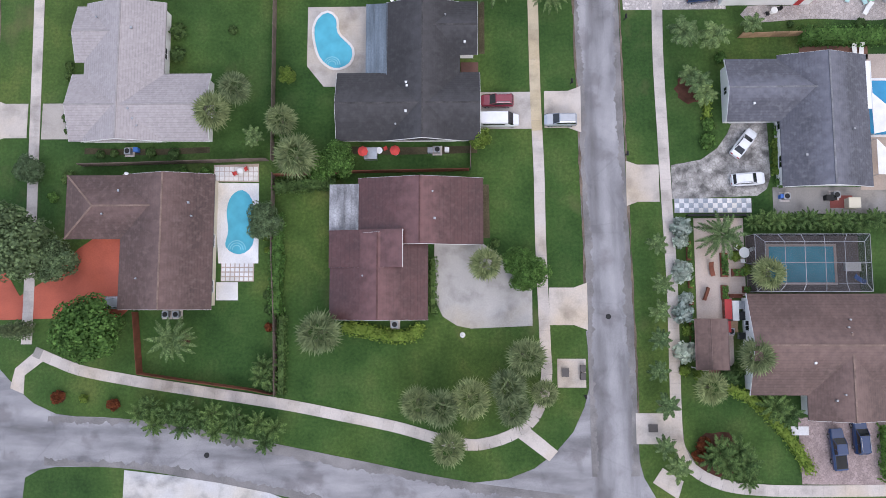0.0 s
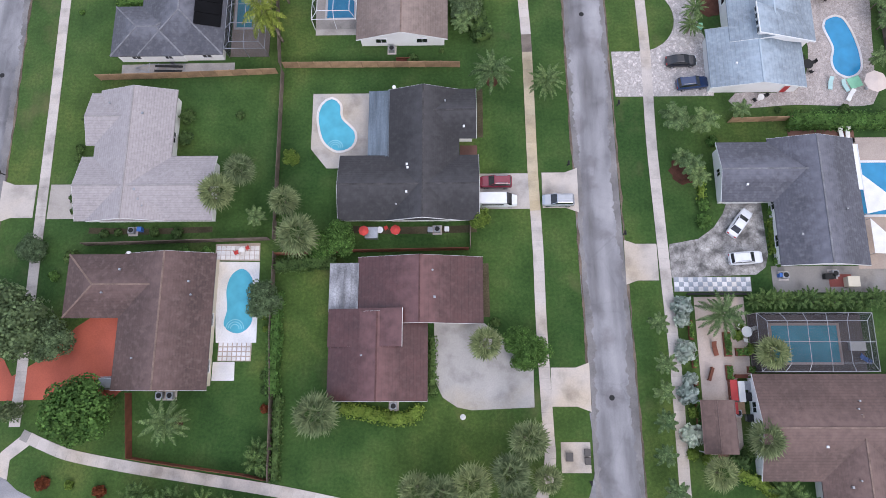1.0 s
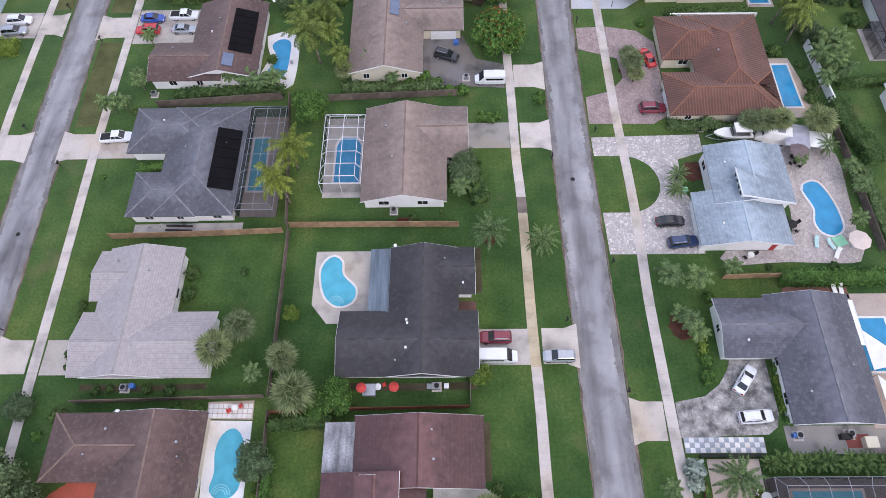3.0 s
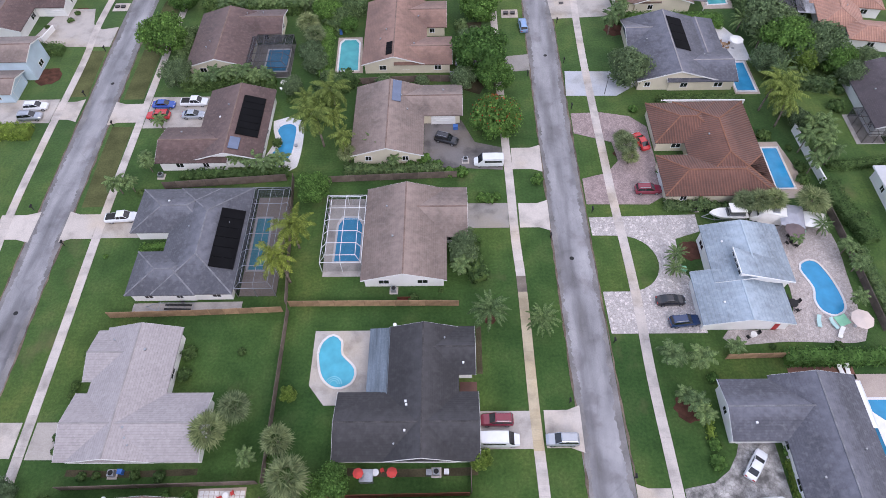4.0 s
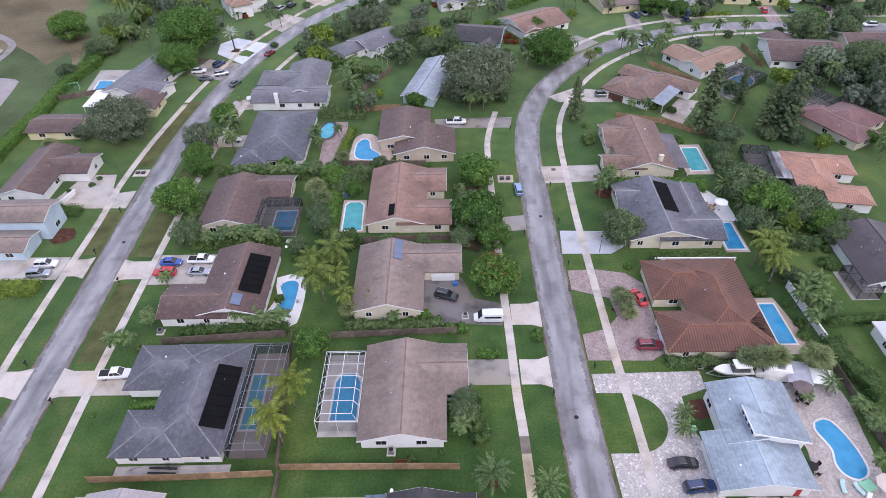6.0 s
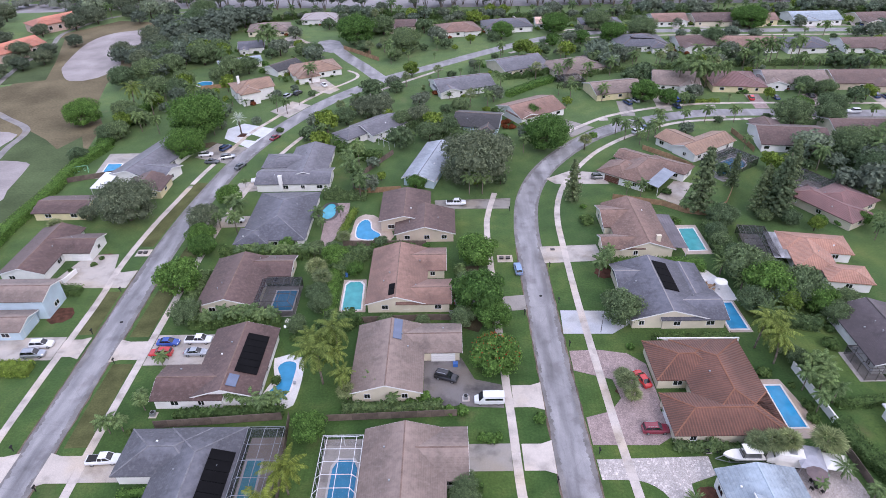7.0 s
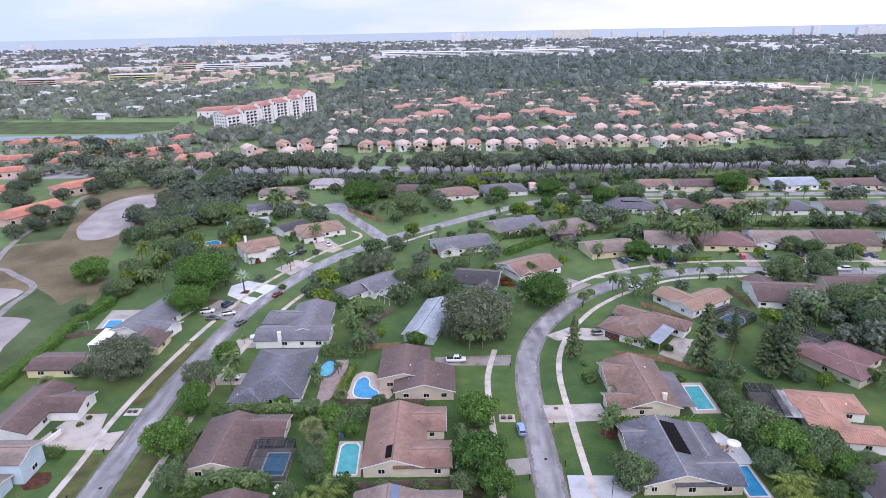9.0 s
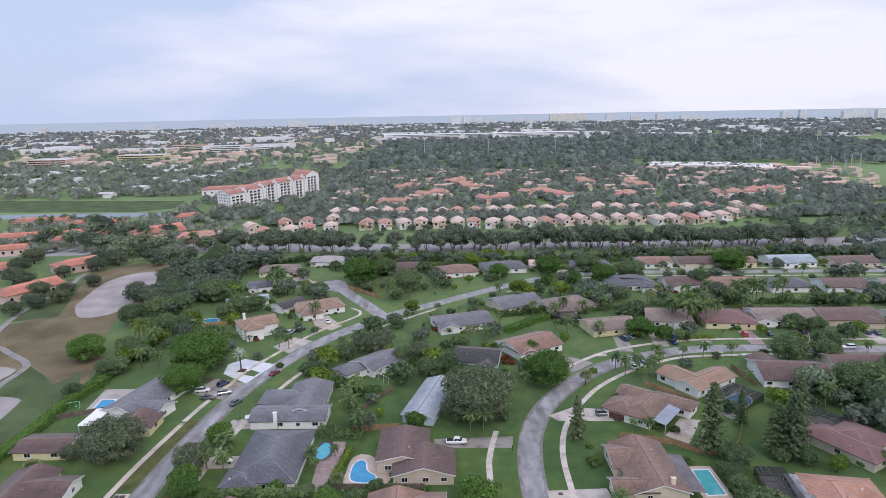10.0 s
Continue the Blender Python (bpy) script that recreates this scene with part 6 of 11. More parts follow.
def roof_scatter(name, label, n, area, roof_mat, wall_mat, size, seed, hi=3.0):
    """Countless small gabled roofs far off, as one mesh each of roofs and walls."""
    r = random.Random(seed)
    roof, wall = Geo(), Geo()
    for _ in range(n):
        x, y = area(r)
        w, d = r.uniform(*size), r.uniform(size[0] * 0.6, size[1] * 0.6)
        m = pose(x, y, 0, 0, 0, r.choice((0, 20, 80, 95, -15)))
        a, b = len(roof.v), len(wall.v)
        roof_block(roof, wall, [], (-w / 2, w / 2, -d / 2, d / 2, "x", "gg", hi, d * 0.16))
        roof.turn(m, a)
        wall.turn(m, b)
    h = thing(name, pose(0, 0, 0), label, "houses", "", "stuff")
    tagged(part("roof", roof, roof_mat, h), kind="stuff")
    tagged(part("wall", wall, wall_mat, h), kind="stuff")


roof_scatter("far_houses", "crowd of small white-roofed houses far away", 90, lambda r: (r.uniform(-860, -330), r.uniform(690, 1150)), FLAT_ROOF, WALL_WHITE, (12, 24), 3, 5.0)
roof_scatter("far_houses", "scattered pink-roofed houses far away", 150, lambda r: (r.uniform(-120, 560), r.uniform(620, 930)), ROOF_PINK, WALL_CREAM, (11, 18), 4, 4.5)
roof_scatter("far_houses", "scattered pale roofs far away", 340, lambda r: (lambda y: (r.uniform(-0.72, 0.72) * y, y))(r.uniform(1950, 4450)), FLAT_ROOF, WALL_WHITE, (20, 50), 6, 9.0)
roof_scatter("far_houses", "scattered red roofs far away", 300, lambda r: (lambda y: (r.uniform(-0.7, -0.1) * y, y))(r.uniform(1100, 3800)), ROOF_PINK, WALL_CREAM, (16, 38), 7, 7.5)

# upright glowing wall stands in for hazy sea, its height fits the camera's horizon
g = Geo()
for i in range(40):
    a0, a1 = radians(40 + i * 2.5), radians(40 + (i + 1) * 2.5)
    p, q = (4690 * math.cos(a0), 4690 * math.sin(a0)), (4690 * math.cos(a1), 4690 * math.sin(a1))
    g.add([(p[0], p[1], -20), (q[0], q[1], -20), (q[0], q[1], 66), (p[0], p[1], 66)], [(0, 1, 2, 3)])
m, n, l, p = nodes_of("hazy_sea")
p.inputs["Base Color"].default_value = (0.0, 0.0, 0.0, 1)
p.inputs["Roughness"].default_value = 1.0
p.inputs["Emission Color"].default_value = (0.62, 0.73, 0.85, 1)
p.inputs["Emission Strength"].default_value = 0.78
solid("backdrop", g, m, "pale blue glowing backdrop in place of sea along the horizon", "backdrop", "structure")

POLE = surface("pale_steel_pole", (0.52, 0.52, 0.52), 0.6, 0.2, 0.3, 3, 0.1, 0.0)


def pylon(x, y, hi, label="tall pale transmission pole with cross arms", arms=3):
    h = thing("transmission_pole", pose(x, y, 0), label, "pole", "transmission poles")
    part("pole", Geo().rod((0, 0, 0), (0, 0, hi), 0.9, 8, 0.4), POLE, h)
    for k in range(arms):
        part("cross_arm", Geo().bar((-4, 0, hi - 2 - 3 * k), (4, 0, hi - 2 - 3 * k), 0.35, 0.35), POLE, h)


for x, y in ((93, 1287), (224, 1251), (377, 1296), (543, 1344), (690, 1390), (-40, 1300), (-180, 1320), (850, 1420), (600, 1180)):
    pylon(x, y, 34)
for i in range(7):
    pylon(rt.uniform(545, 640), rt.uniform(850, 960), rt.uniform(10, 26), "slender pale substation mast", 0)


# ---------------------------------------------------------------- trees, palms, hedges
def leaf_card(g, p, n, size, rng):
    """A small bent leaf clump at p that faces n."""
    n = Vector(n)
    n = (n + Vector((rng.uniform(-1, 1), rng.uniform(-1, 1), rng.uniform(-0.6, 1))) * 0.75).normalized()
    a = n.orthogonal().normalized()
    b = n.cross(a)
    c, s = math.cos(rng.uniform(0, 6.3)), math.sin(rng.uniform(0, 6.3))
    a, b = (a * c + b * s).normalized(), (b * c - a * s).normalized()
    w, h = size * rng.uniform(0.35, 0.6), size * rng.uniform(0.6, 1.0)
    p = Vector(p)
    g.add([p - b * h * 0.5, p + a * w + n * size * 0.12, p + b * h * 0.6, p - a * w + n * size * 0.12], [(0, 1, 2), (0, 2, 3)])


def crown(g, lobes, count, size, rng, low=-0.35):
    total = sum(r * r for *_, r in lobes)
    for x, y, z, r in lobes:
        for _ in range(int(count * r * r / total)):
            while True:
                d = Vector((rng.gauss(0, 1), rng.gauss(0, 1), rng.gauss(0, 1)))
                if d.length > 0.1:
                    d.normalize()
                    if d.z > low:
                        break
            k = r * rng.uniform(0.78, 1.08)
            leaf_card(g, (x + d.x * k, y + d.y * k, z + d.z * k * 0.85), d, size, rng)


def broad_parts(seed, r=4.0, hi=7.0, lobes=14, count=1700, size=0.62, squash=0.62, skirt=8):
    """Trunk with limbs, and a crown of leaf clumps, for a broadleaf tree of crown radius r."""
    rng = random.Random(seed)
    zc = hi - r * squash
    spots = [(0, 0, zc + r * squash * 0.35, r * 0.55)]
    for i in range(lobes):
        a = 2.4 * i + rng.uniform(-0.4, 0.4)
        d = r * math.sqrt((i + 0.6) / lobes) * 0.74
        rr = r * rng.uniform(0.29, 0.43)
        spots.append((math.cos(a) * d, math.sin(a) * d, zc + squash * (r - d) * rng.uniform(0.2, 0.7), rr))
    for i in range(skirt):
        a = 6.283 * i / skirt + rng.uniform(-0.3, 0.3)
        rr = r * rng.uniform(0.24, 0.34)
        spots.append((math.cos(a) * r * 0.62, math.sin(a) * r * 0.62, zc - r * rng.uniform(0.28, 0.42), rr))
    leaves = Geo()
    for x, y, z, rr in spots:
        leaves.ball((x, y, z - 0.15 * rr), rr * 0.6, rr * 0.6, rr * 0.5, 6, 4, 0.16, rng)
    crown(leaves, spots, count, size, rng, -0.6)
    trunk = Geo().rod((0, 0, -0.1), (0.1, 0, zc * 0.6), r * 0.07, 8, r * 0.05)
    for x, y, z, rr in spots[1::3]:
        trunk.rod((0.1, 0, zc * 0.55), (x * 0.8, y * 0.8, z), r * 0.035, 5, r * 0.012)
    return trunk, leaves


def avenue_parts(seed):
    """A tree with several bare stems that fork from the ground into one broad crown."""
    rng = random.Random(seed)
    trunk, leaves, spots = Geo(), Geo(), []
    for i in range(9):
        a, d = 2.4 * i, 5.0 * math.sqrt(i / 9)
        spots.append((math.cos(a) * d, math.sin(a) * d, 9.6 - 0.55 * d + rng.uniform(-1.8, 1.8), rng.uniform(2.4, 3.6)))
    for i in range(4):
        a = 1.57 * i + rng.uniform(-0.5, 0.5)
        top = (math.cos(a) * 2.2, math.sin(a) * 2.2, rng.uniform(5.6, 7.2))
        bend = (math.cos(a) * 0.7, math.sin(a) * 0.7, rng.uniform(1.6, 2.6))
        trunk.rod((0.1 * i - 0.2, 0, -0.1), bend, 0.24, 5, 0.2).rod(bend, top, 0.2, 5, 0.09)
    for x, y, z, r in spots:
        leaves.ball((x, y, z), r * 0.75, r * 0.75, r * 0.68, 6, 4, 0.18, rng)
    crown(leaves, spots, 1100, 1.0, rng, -0.8)
    return trunk, leaves


def frond(g, base, az, el, length, droop, rng, pairs=11, leaf=0.26, width=0.16, hang=0.35):
    """A feather frond: a curved rib with leaflets on both sides."""
    ca, sa = math.cos(az), math.sin(az)
    pts, e, p = [], el, Vector(base)
    for k in range(8):
        pts.append(p.copy())
        st = length / 7
        p = p + Vector((ca * math.cos(e), sa * math.cos(e), math.sin(e))) * st
        e -= droop / 7
    side = Vector((-sa, ca, 0))
    for a, b in zip(pts, pts[1:]):
        w = 0.035
        g.add([a - side * w, a + side * w, b + side * w * 0.7, b - side * w * 0.7], [(0, 1, 2, 3)])
    for i in range(pairs):
        u = 0.12 + 0.88 * (i + 0.5) / pairs
        k = min(6, int(u * 7))
        f = u * 7 - k
        q = pts[k].lerp(pts[k + 1], f)
        d = (pts[k + 1] - pts[k]).normalized()
        ln = length * leaf * (math.sin(math.pi * min(1, u * 0.85 + 0.14)) ** 0.6) * rng.uniform(0.85, 1.1)
        for s in (-1, 1):
            o = (side * s + d * 0.45 - Vector((0, 0, hang * rng.uniform(0.6, 1.3)))).normalized() * ln
            g.add([q - d * width * 0.5, q + d * width * 0.5, q + o * 0.7 + d * width * 0.35, q + o, q + o * 0.6 - d * width * 0.35], [(0, 1, 2, 3, 4)])


def feather_parts(seed, hi=6.0, length=2.8, n=18, droop=1.5, leaf=0.28, pairs=11, width=0.17, lean=0.3, trunk_r=0.14, hang=0.35, up=1.15, lo=-0.35):
    rng = random.Random(seed)
    tr, lv = Geo(), Geo()
    pts = [Vector((lean * (k / 5) ** 2, 0, -0.1 + hi * k / 5)) for k in range(6)]
    for k in range(5):
        tr.rod(pts[k], pts[k + 1], trunk_r * (1.25 - 0.08 * k), 7, trunk_r * (1.17 - 0.08 * k))
    for i in range(n):
        az = i * 2.399 + rng.uniform(-0.2, 0.2)
        el = up + (lo - up) * (i / n) + rng.uniform(-0.15, 0.15)
        frond(lv, pts[-1], az, el, length * rng.uniform(0.85, 1.1), droop * rng.uniform(0.8, 1.2), rng, pairs, leaf, width, hang)
    return tr, lv


def fan_parts(seed, hi=4.6, r=2.25, n=38):
    """A fan palm: a ball of stiff fan leaves on short stalks."""
    rng = random.Random(seed)
    tr, lv = Geo(), Geo()
    tr.rod((0, 0, -0.1), (0.1, 0, hi), 0.24, 8, 0.2)
    c = Vector((0.1, 0, hi))
    for i in range(n):
        z = 1 - 1.45 * (i + 0.5) / n
        az = i * 2.399
        d = Vector((math.cos(az) * math.sqrt(max(0, 1 - z * z)), math.sin(az) * math.sqrt(max(0, 1 - z * z)), z)).normalized()
        q = c + d * r * rng.uniform(0.42, 0.6)
        lv.rod(c, q, 0.03, 3)
        side = d.cross(Vector((0.02, 0.01, 1))).normalized()
        up = side.cross(d).normalized()
        for k in range(11):
            a = (k - 5) * 0.30
            v = (d * math.cos(a) + side * math.sin(a) + up * 0.10 * math.cos(2 * a)).normalized()
            ln = r * rng.uniform(0.55, 0.78)
            t = v.cross(up).normalized() * 0.045 * r
            tip = q + v * ln - Vector((0, 0, 0.16 * ln))
            lv.add([q, q + v * ln * 0.5 + t, tip, q + v * ln * 0.5 - t], [(0, 1, 2, 3)])
    return tr, lv


def pine_parts(seed, hi=15.0, r=2.9):
    """An upright conifer with loose, uneven tiers of drooping branches."""
    rng = random.Random(seed)
    tr, lv = Geo(), Geo()
    tr.rod((0, 0, -0.1), (0, 0, hi), 0.28, 7, 0.05)
    tiers = 20
    for k in range(tiers):
        u = k / tiers
        z = hi * (0.06 + 0.92 * u)
        for j in range(7):
            a = j * 0.9 + k * 0.5 + rng.uniform(-0.25, 0.25)
            rr = r * (1 - 0.85 * u ** 1.4) * rng.uniform(0.6, 1.15)
            root = Vector((0, 0, z + rng.uniform(-0.25, 0.25)))
            tip = root + Vector((math.cos(a) * rr, math.sin(a) * rr, 0.22 * rr))
            lv.rod(root, tip, 0.05, 3, 0.02)
            for w in (0.2, 0.35, 0.5, 0.65, 0.8, 0.95, 1.05):
                p = root.lerp(tip, w)
                for _ in range(3):
                    leaf_card(lv, p + Vector((rng.uniform(-0.3, 0.3), rng.uniform(-0.3, 0.3), rng.uniform(-0.25, 0.15))), (math.cos(a), math.sin(a), 0.7), 0.55, rng)
    return tr, lv


def bush_parts(seed, r=1.0, count=240, size=0.34):
    rng = random.Random(seed)
    lv = Geo()
    spots = [(0, 0, r * 0.55, r * 0.62)]
    for i in range(5):
        a = i * 1.26 + rng.uniform(-0.3, 0.3)
        spots.append((math.cos(a) * r * 0.5, math.sin(a) * r * 0.5, r * rng.uniform(0.35, 0.6), r * rng.uniform(0.36, 0.5)))
    for x, y, z, rr in spots:
        lv.ball((x, y, z), rr * 0.8, rr * 0.8, rr * 0.75, 7, 4, 0.15, rng)
    crown(lv, spots, count, size, rng, -0.6)
    return Geo().rod((0, 0, -0.05), (0, 0, r * 0.5), 0.06, 5), lv


KINDS = {
    "mango": ("round dense bright green broadleaf tree", "tree", LEAF_BRIGHT, BARK_DARK, lambda s: broad_parts(s, 4.5, 6.6, 16, 4700, 0.42)),
    "oak": ("spreading dull green oak tree", "tree", LEAF_OAK, BARK_DARK, lambda s: broad_parts(s, 4.7, 6.6, 19, 4700, 0.40, 0.5)),
    "shade": ("dense dark green broadleaf tree", "tree", LEAF_SHADE, BARK_DARK, lambda s: broad_parts(s, 4.7, 7.0, 17, 4700, 0.42)),
    "poinciana": ("domed bright green tree with scattered red blossom", "tree", LEAF_BRIGHT, BARK_DARK, lambda s: broad_parts(s, 4.6, 6.2, 18, 5600, 0.38)),
    "lime": ("small yellow-green broadleaf tree", "tree", LEAF_LIME, BARK_DARK, lambda s: broad_parts(s, 4.0, 7.4, 10, 2000, 0.55)),
    "big_mango": ("large domed bright green broadleaf tree", "tree", LEAF_BRIGHT, BARK_DARK, lambda s: broad_parts(s, 9.0, 13.0, 30, 9500, 0.56, 0.62, 14)),
    "big_oak": ("large spreading dull green oak tree", "tree", LEAF_OAK, BARK_DARK, lambda s: broad_parts(s, 9.4, 12.6, 36, 10500, 0.54, 0.5, 14)),
    "big_shade": ("large dense dark green broadleaf tree", "tree", LEAF_SHADE, BARK_DARK, lambda s: broad_parts(s, 9.4, 13.4, 30, 9500, 0.56, 0.62, 14)),
    "avenue": ("tall dark avenue tree with bare forked trunks", "tree", LEAF_OAK, BARK, lambda s: avenue_parts(s)),
    "pine": ("tall slender dark green araucaria", "tree", LEAF_PINE, BARK_DARK, lambda s: pine_parts(s)),
    "sabal": ("grey-green cabbage palm with a ball of fan leaves", "palm", LEAF_SABAL, BARK, lambda s: fan_parts(s)),
    "coco": ("tall coconut palm with drooping yellow-green fronds", "palm", LEAF_COCO, BARK, lambda s: feather_parts(s, 8.0, 4.5, 24, 1.7, 0.20, 26, 0.13, 0.8, 0.17, 0.6, 1.15, -0.6)),
    "green_coco": ("tall coconut palm with drooping green fronds", "palm", LEAF_COCO_GREEN, BARK, lambda s: feather_parts(s, 8.0, 4.5, 24, 1.7, 0.20, 26, 0.14, 0.8, 0.17, 0.6, 1.15, -0.6)),
    "star": ("feather palm with long arching fronds", "palm", LEAF_PALM, BARK, lambda s: feather_parts(s, 3.8, 3.7, 26, 1.2, 0.13, 20, 0.16, 0.2, 0.18, 0.4, 1.2, -0.3)),
    "queen": ("slender palm with green feathery fronds", "palm", LEAF_PALM, BARK, lambda s: feather_parts(s, 6.0, 3.2, 20, 1.8, 0.25, 20, 0.17, 0.2, 0.13, 0.6, 1.15, -0.45)),
    "silver_palm": ("pale silver-grey fan palm with a dark trunk", "palm", LEAF_SILVER, BARK_DARK, lambda s: feather_parts(s, 5.4, 2.6, 24, 0.8, 0.16, 12, 0.16, 0.1, 0.2, 0.2, 1.2, -0.3)),
    "areca": ("clump of dark feathery palms", "palm", LEAF_DEEP, BARK, lambda s: feather_parts(s, 1.7, 1.9, 17, 1.0, 0.19, 16, 0.11, 0.1, 0.09, 0.35, 1.15, 0.0)),
    "verge": ("young palm on the verge with a slim pale trunk", "palm", LEAF_PALM, BARK, lambda s: feather_parts(s, 3.0, 2.0, 11, 1.1, 0.24, 12, 0.22, 0.4, 0.09, 0.4, 0.9, -0.1)),
    "bush": ("rounded dark green shrub", "shrub", LEAF_DEEP, BARK_DARK, lambda s: bush_parts(s)),
    "shrub": ("rounded bright green shrub", "shrub", LEAF_BRIGHT, BARK_DARK, lambda s: bush_parts(s)),
    "silver": ("silvery grey-leaved shrub in a bed", "shrub", LEAF_SILVER, BARK, lambda s: bush_parts(s, 1.0, 260, 0.42)),
    "croton": ("reddish-leaved shrub in a mulch bed", "shrub", LEAF_RED, BARK, lambda s: bush_parts(s)),
    "golden": ("low rounded yellow-green shrub", "shrub", LEAF_LIME, BARK, lambda s: bush_parts(s)),
}
PLANT_MESH = {}
prng = random.Random(11)


def plant(kind, x, y, s=1.0, tall=None, z=0.0):
    """One tree, palm or shrub, on meshes shared by its kind; s: its size, tall: its height factor."""
    label, cat, leaf, bark, make = KINDS[kind]
    var = prng.randrange(3)
    if (kind, var) not in PLANT_MESH:
        tr, lv = make(hash_of(kind) + 31 * var)
        PLANT_MESH[kind, var] = (tr.mesh("trunk", bark, True), lv.mesh("crown", leaf))
    tr, lv = PLANT_MESH[kind, var]
    name = {"tree": "tree", "palm": "palm_tree", "shrub": "shrub"}[cat]
    t = thing(name, pose(x, y, z, 0, 0, prng.uniform(0, 360)) @ Matrix.Diagonal((s, s, tall or s, 1)), label, cat)
    part("stem" if cat == "shrub" else "trunk", tr, None, t)
    part("foliage" if cat == "shrub" else "crown", lv, None, t)
    if kind == "poinciana":
        g = Geo()
        for _ in range(110):
            a, u = prng.uniform(0, 6.283), math.sqrt(prng.random())
            leaf_card(g, (math.cos(a) * u * 4.3, math.sin(a) * u * 4.3, 6.55 - 2.5 * u * u + prng.uniform(-0.3, 0.3)), (0, 0, 1), 0.26, prng)
        part("blossom", g, BLOSSOM, t, "small red flowers")


def hash_of(word):
    return sum((i + 1) * ord(c) for i, c in enumerate(word))


def plants(kind, spots, s=1.0, tall=None):
    for x, y, *k in spots:
        f = k[0] if k else 1.0
        if s * f >= 1.45 and "big_" + kind in KINDS:
            plant("big_" + kind, x, y, s * f / 2, (tall or s) * f / 2)
        else:
            plant(kind, x, y, s * f, (tall or s) * f)


def hedge(label, pts, width, height, leaf=None, dense=26, size=0.34, z0=0.0, lump=0.0, name="hedge"):
    """A clipped hedge: a twiggy core and a skin of small leaves, along a line."""
    rng = random.Random(int(abs(pts[0][0]) * 7 + abs(pts[0][1])))
    line = spline(pts, 0.7)
    side = offsets(line)
    c = line[0]
    h = thing(name, pose(c.x, c.y, z0), label, name)
    rel = [(p.x - c.x, p.y - c.y) for p in line]
    lv, core = Geo(), Geo()
    hw = width / 2
    vs = []
    tall = [1 + lump * noise.noise((p.x * 0.45, p.y * 0.45, 3.1)) * 2 for p in line]
    for (x, y), s, top in zip(rel, side, tall):
        j = rng.uniform(0.85, 1.0) * top
        vs += [(x - s.x * hw * 0.85, y - s.y * hw * 0.85, 0), (x + s.x * hw * 0.85, y + s.y * hw * 0.85, 0), (x + s.x * hw * 0.8, y + s.y * hw * 0.8, height * 0.88 * j), (x - s.x * hw * 0.8, y - s.y * hw * 0.8, height * 0.88 * j)]
    fs = [(3, 0, 1, 2)]
    for i in range(len(rel) - 1):
        a, b = 4 * i, 4 * i + 4
        fs += [(a + 3, a + 2, b + 2, b + 3), (a, a + 3, b + 3, b), (a + 2, a + 1, b + 1, b + 2)]
    n = 4 * len(rel)
    fs.append((n - 4, n - 1, n - 2, n - 3))
    core.add(vs, fs)
    base_h = height
    for (x, y), s, top in zip(rel, side, tall):
        height = base_h * top
        for _ in range(int(dense * 0.7 * (width + height))):
            u = rng.uniform(-1, 1) * (width / 2 + height)
            ox, oy = rng.uniform(-0.4, 0.4), rng.uniform(-0.4, 0.4)
            if abs(u) < hw:
                p, nn = (x + s.x * u + ox, y + s.y * u + oy, height * rng.uniform(0.88, 1.06)), (0, 0, 1)
            else:
                k = 1 if u > 0 else -1
                p, nn = (x + s.x * hw * k * rng.uniform(0.9, 1.1) + ox, y + s.y * hw * k + oy, rng.uniform(0.05, height)), (s.x * k, s.y * k, 0.3)
            leaf_card(lv, p, nn, size, rng)
    part("core", core, leaf or LEAF_DEEP, h)
    part("foliage", lv, leaf or LEAF_DEEP, h)


# round the near lots
plants("sabal", [(-34.2, 26.8, 1.15), (-31.1, 30.2), (-22.2, 20.1, 1.25), (-18.3, -4.1, 1.25), (-5.2, -13.5), (-1.8, -14.2, 1.1), (1.9, -12.9, 1.15), (-0.9, -19.3), (9.4, -7.3, 1.1), (7.1, -11.2, 1.1), (7.9, -14.2), (11.9, -12.3, 0.8),
                 (4.0, 5.2, 0.95), (42.4, 3.8, 0.95), (40.4, -7.1, 1.05), (34.3, -11.5, 0.95), (-24.6, 25.7, 0.95)], 1.0, 0.85)
plants("star", [(-38.8, -5.3, 1.0), (36.5, 9.2, 1.0)])
plants("areca", [(-43.9, -15.2), (-42.4, -14.4), (-41.8, -16.9), (-39.7, -15.4), (-37.7, -14.8), (-37.8, -17.3), (-35.4, -16.5), (-33.9, -15.4), (-33.2, -17.8), (-30.6, -15.8), (-30.1, -17.9), (-27.3, -16.7), (-24.9, -17.3), (-26.2, -19.2), (-26.4, -9.8, 0.7), (-26.1, -11.4, 0.7)], 1.0)
plants("verge", [(28.1, 7.8), (28.5, 2.8), (27.8, -1.5), (27.6, -5.3), (28.1, -9.5), (28.4, -14.2, 1.15), (28, -19.8), (29.5, -22.5, 1.2)], 0.9)
plants("areca", [(41.8 + 1.5 * i, 11.2 + 0.3 * (i % 2), 0.8 + 0.1 * (i % 3)) for i in range(14)])
plants("areca", [(35.6, -20, 1.3), (38.2, -20, 1.3), (36.6, -21.9, 1.2), (38.9, -21.5, 1.3), (39.5, -23.7), (34.6, -21.1), (43.4, -14, 1.3), (45.2, -15.1, 1.1), (-27, -10.4), (-26.8, -8.8)])
plants("silver", [(31.9, 10.6), (31.9, 8.8, 0.8), (31.9, 4.3, 1.1), (31.8, -1.5), (32.4, 0.5, 0.7), (32, -6.9, 1.1)], 1.6)
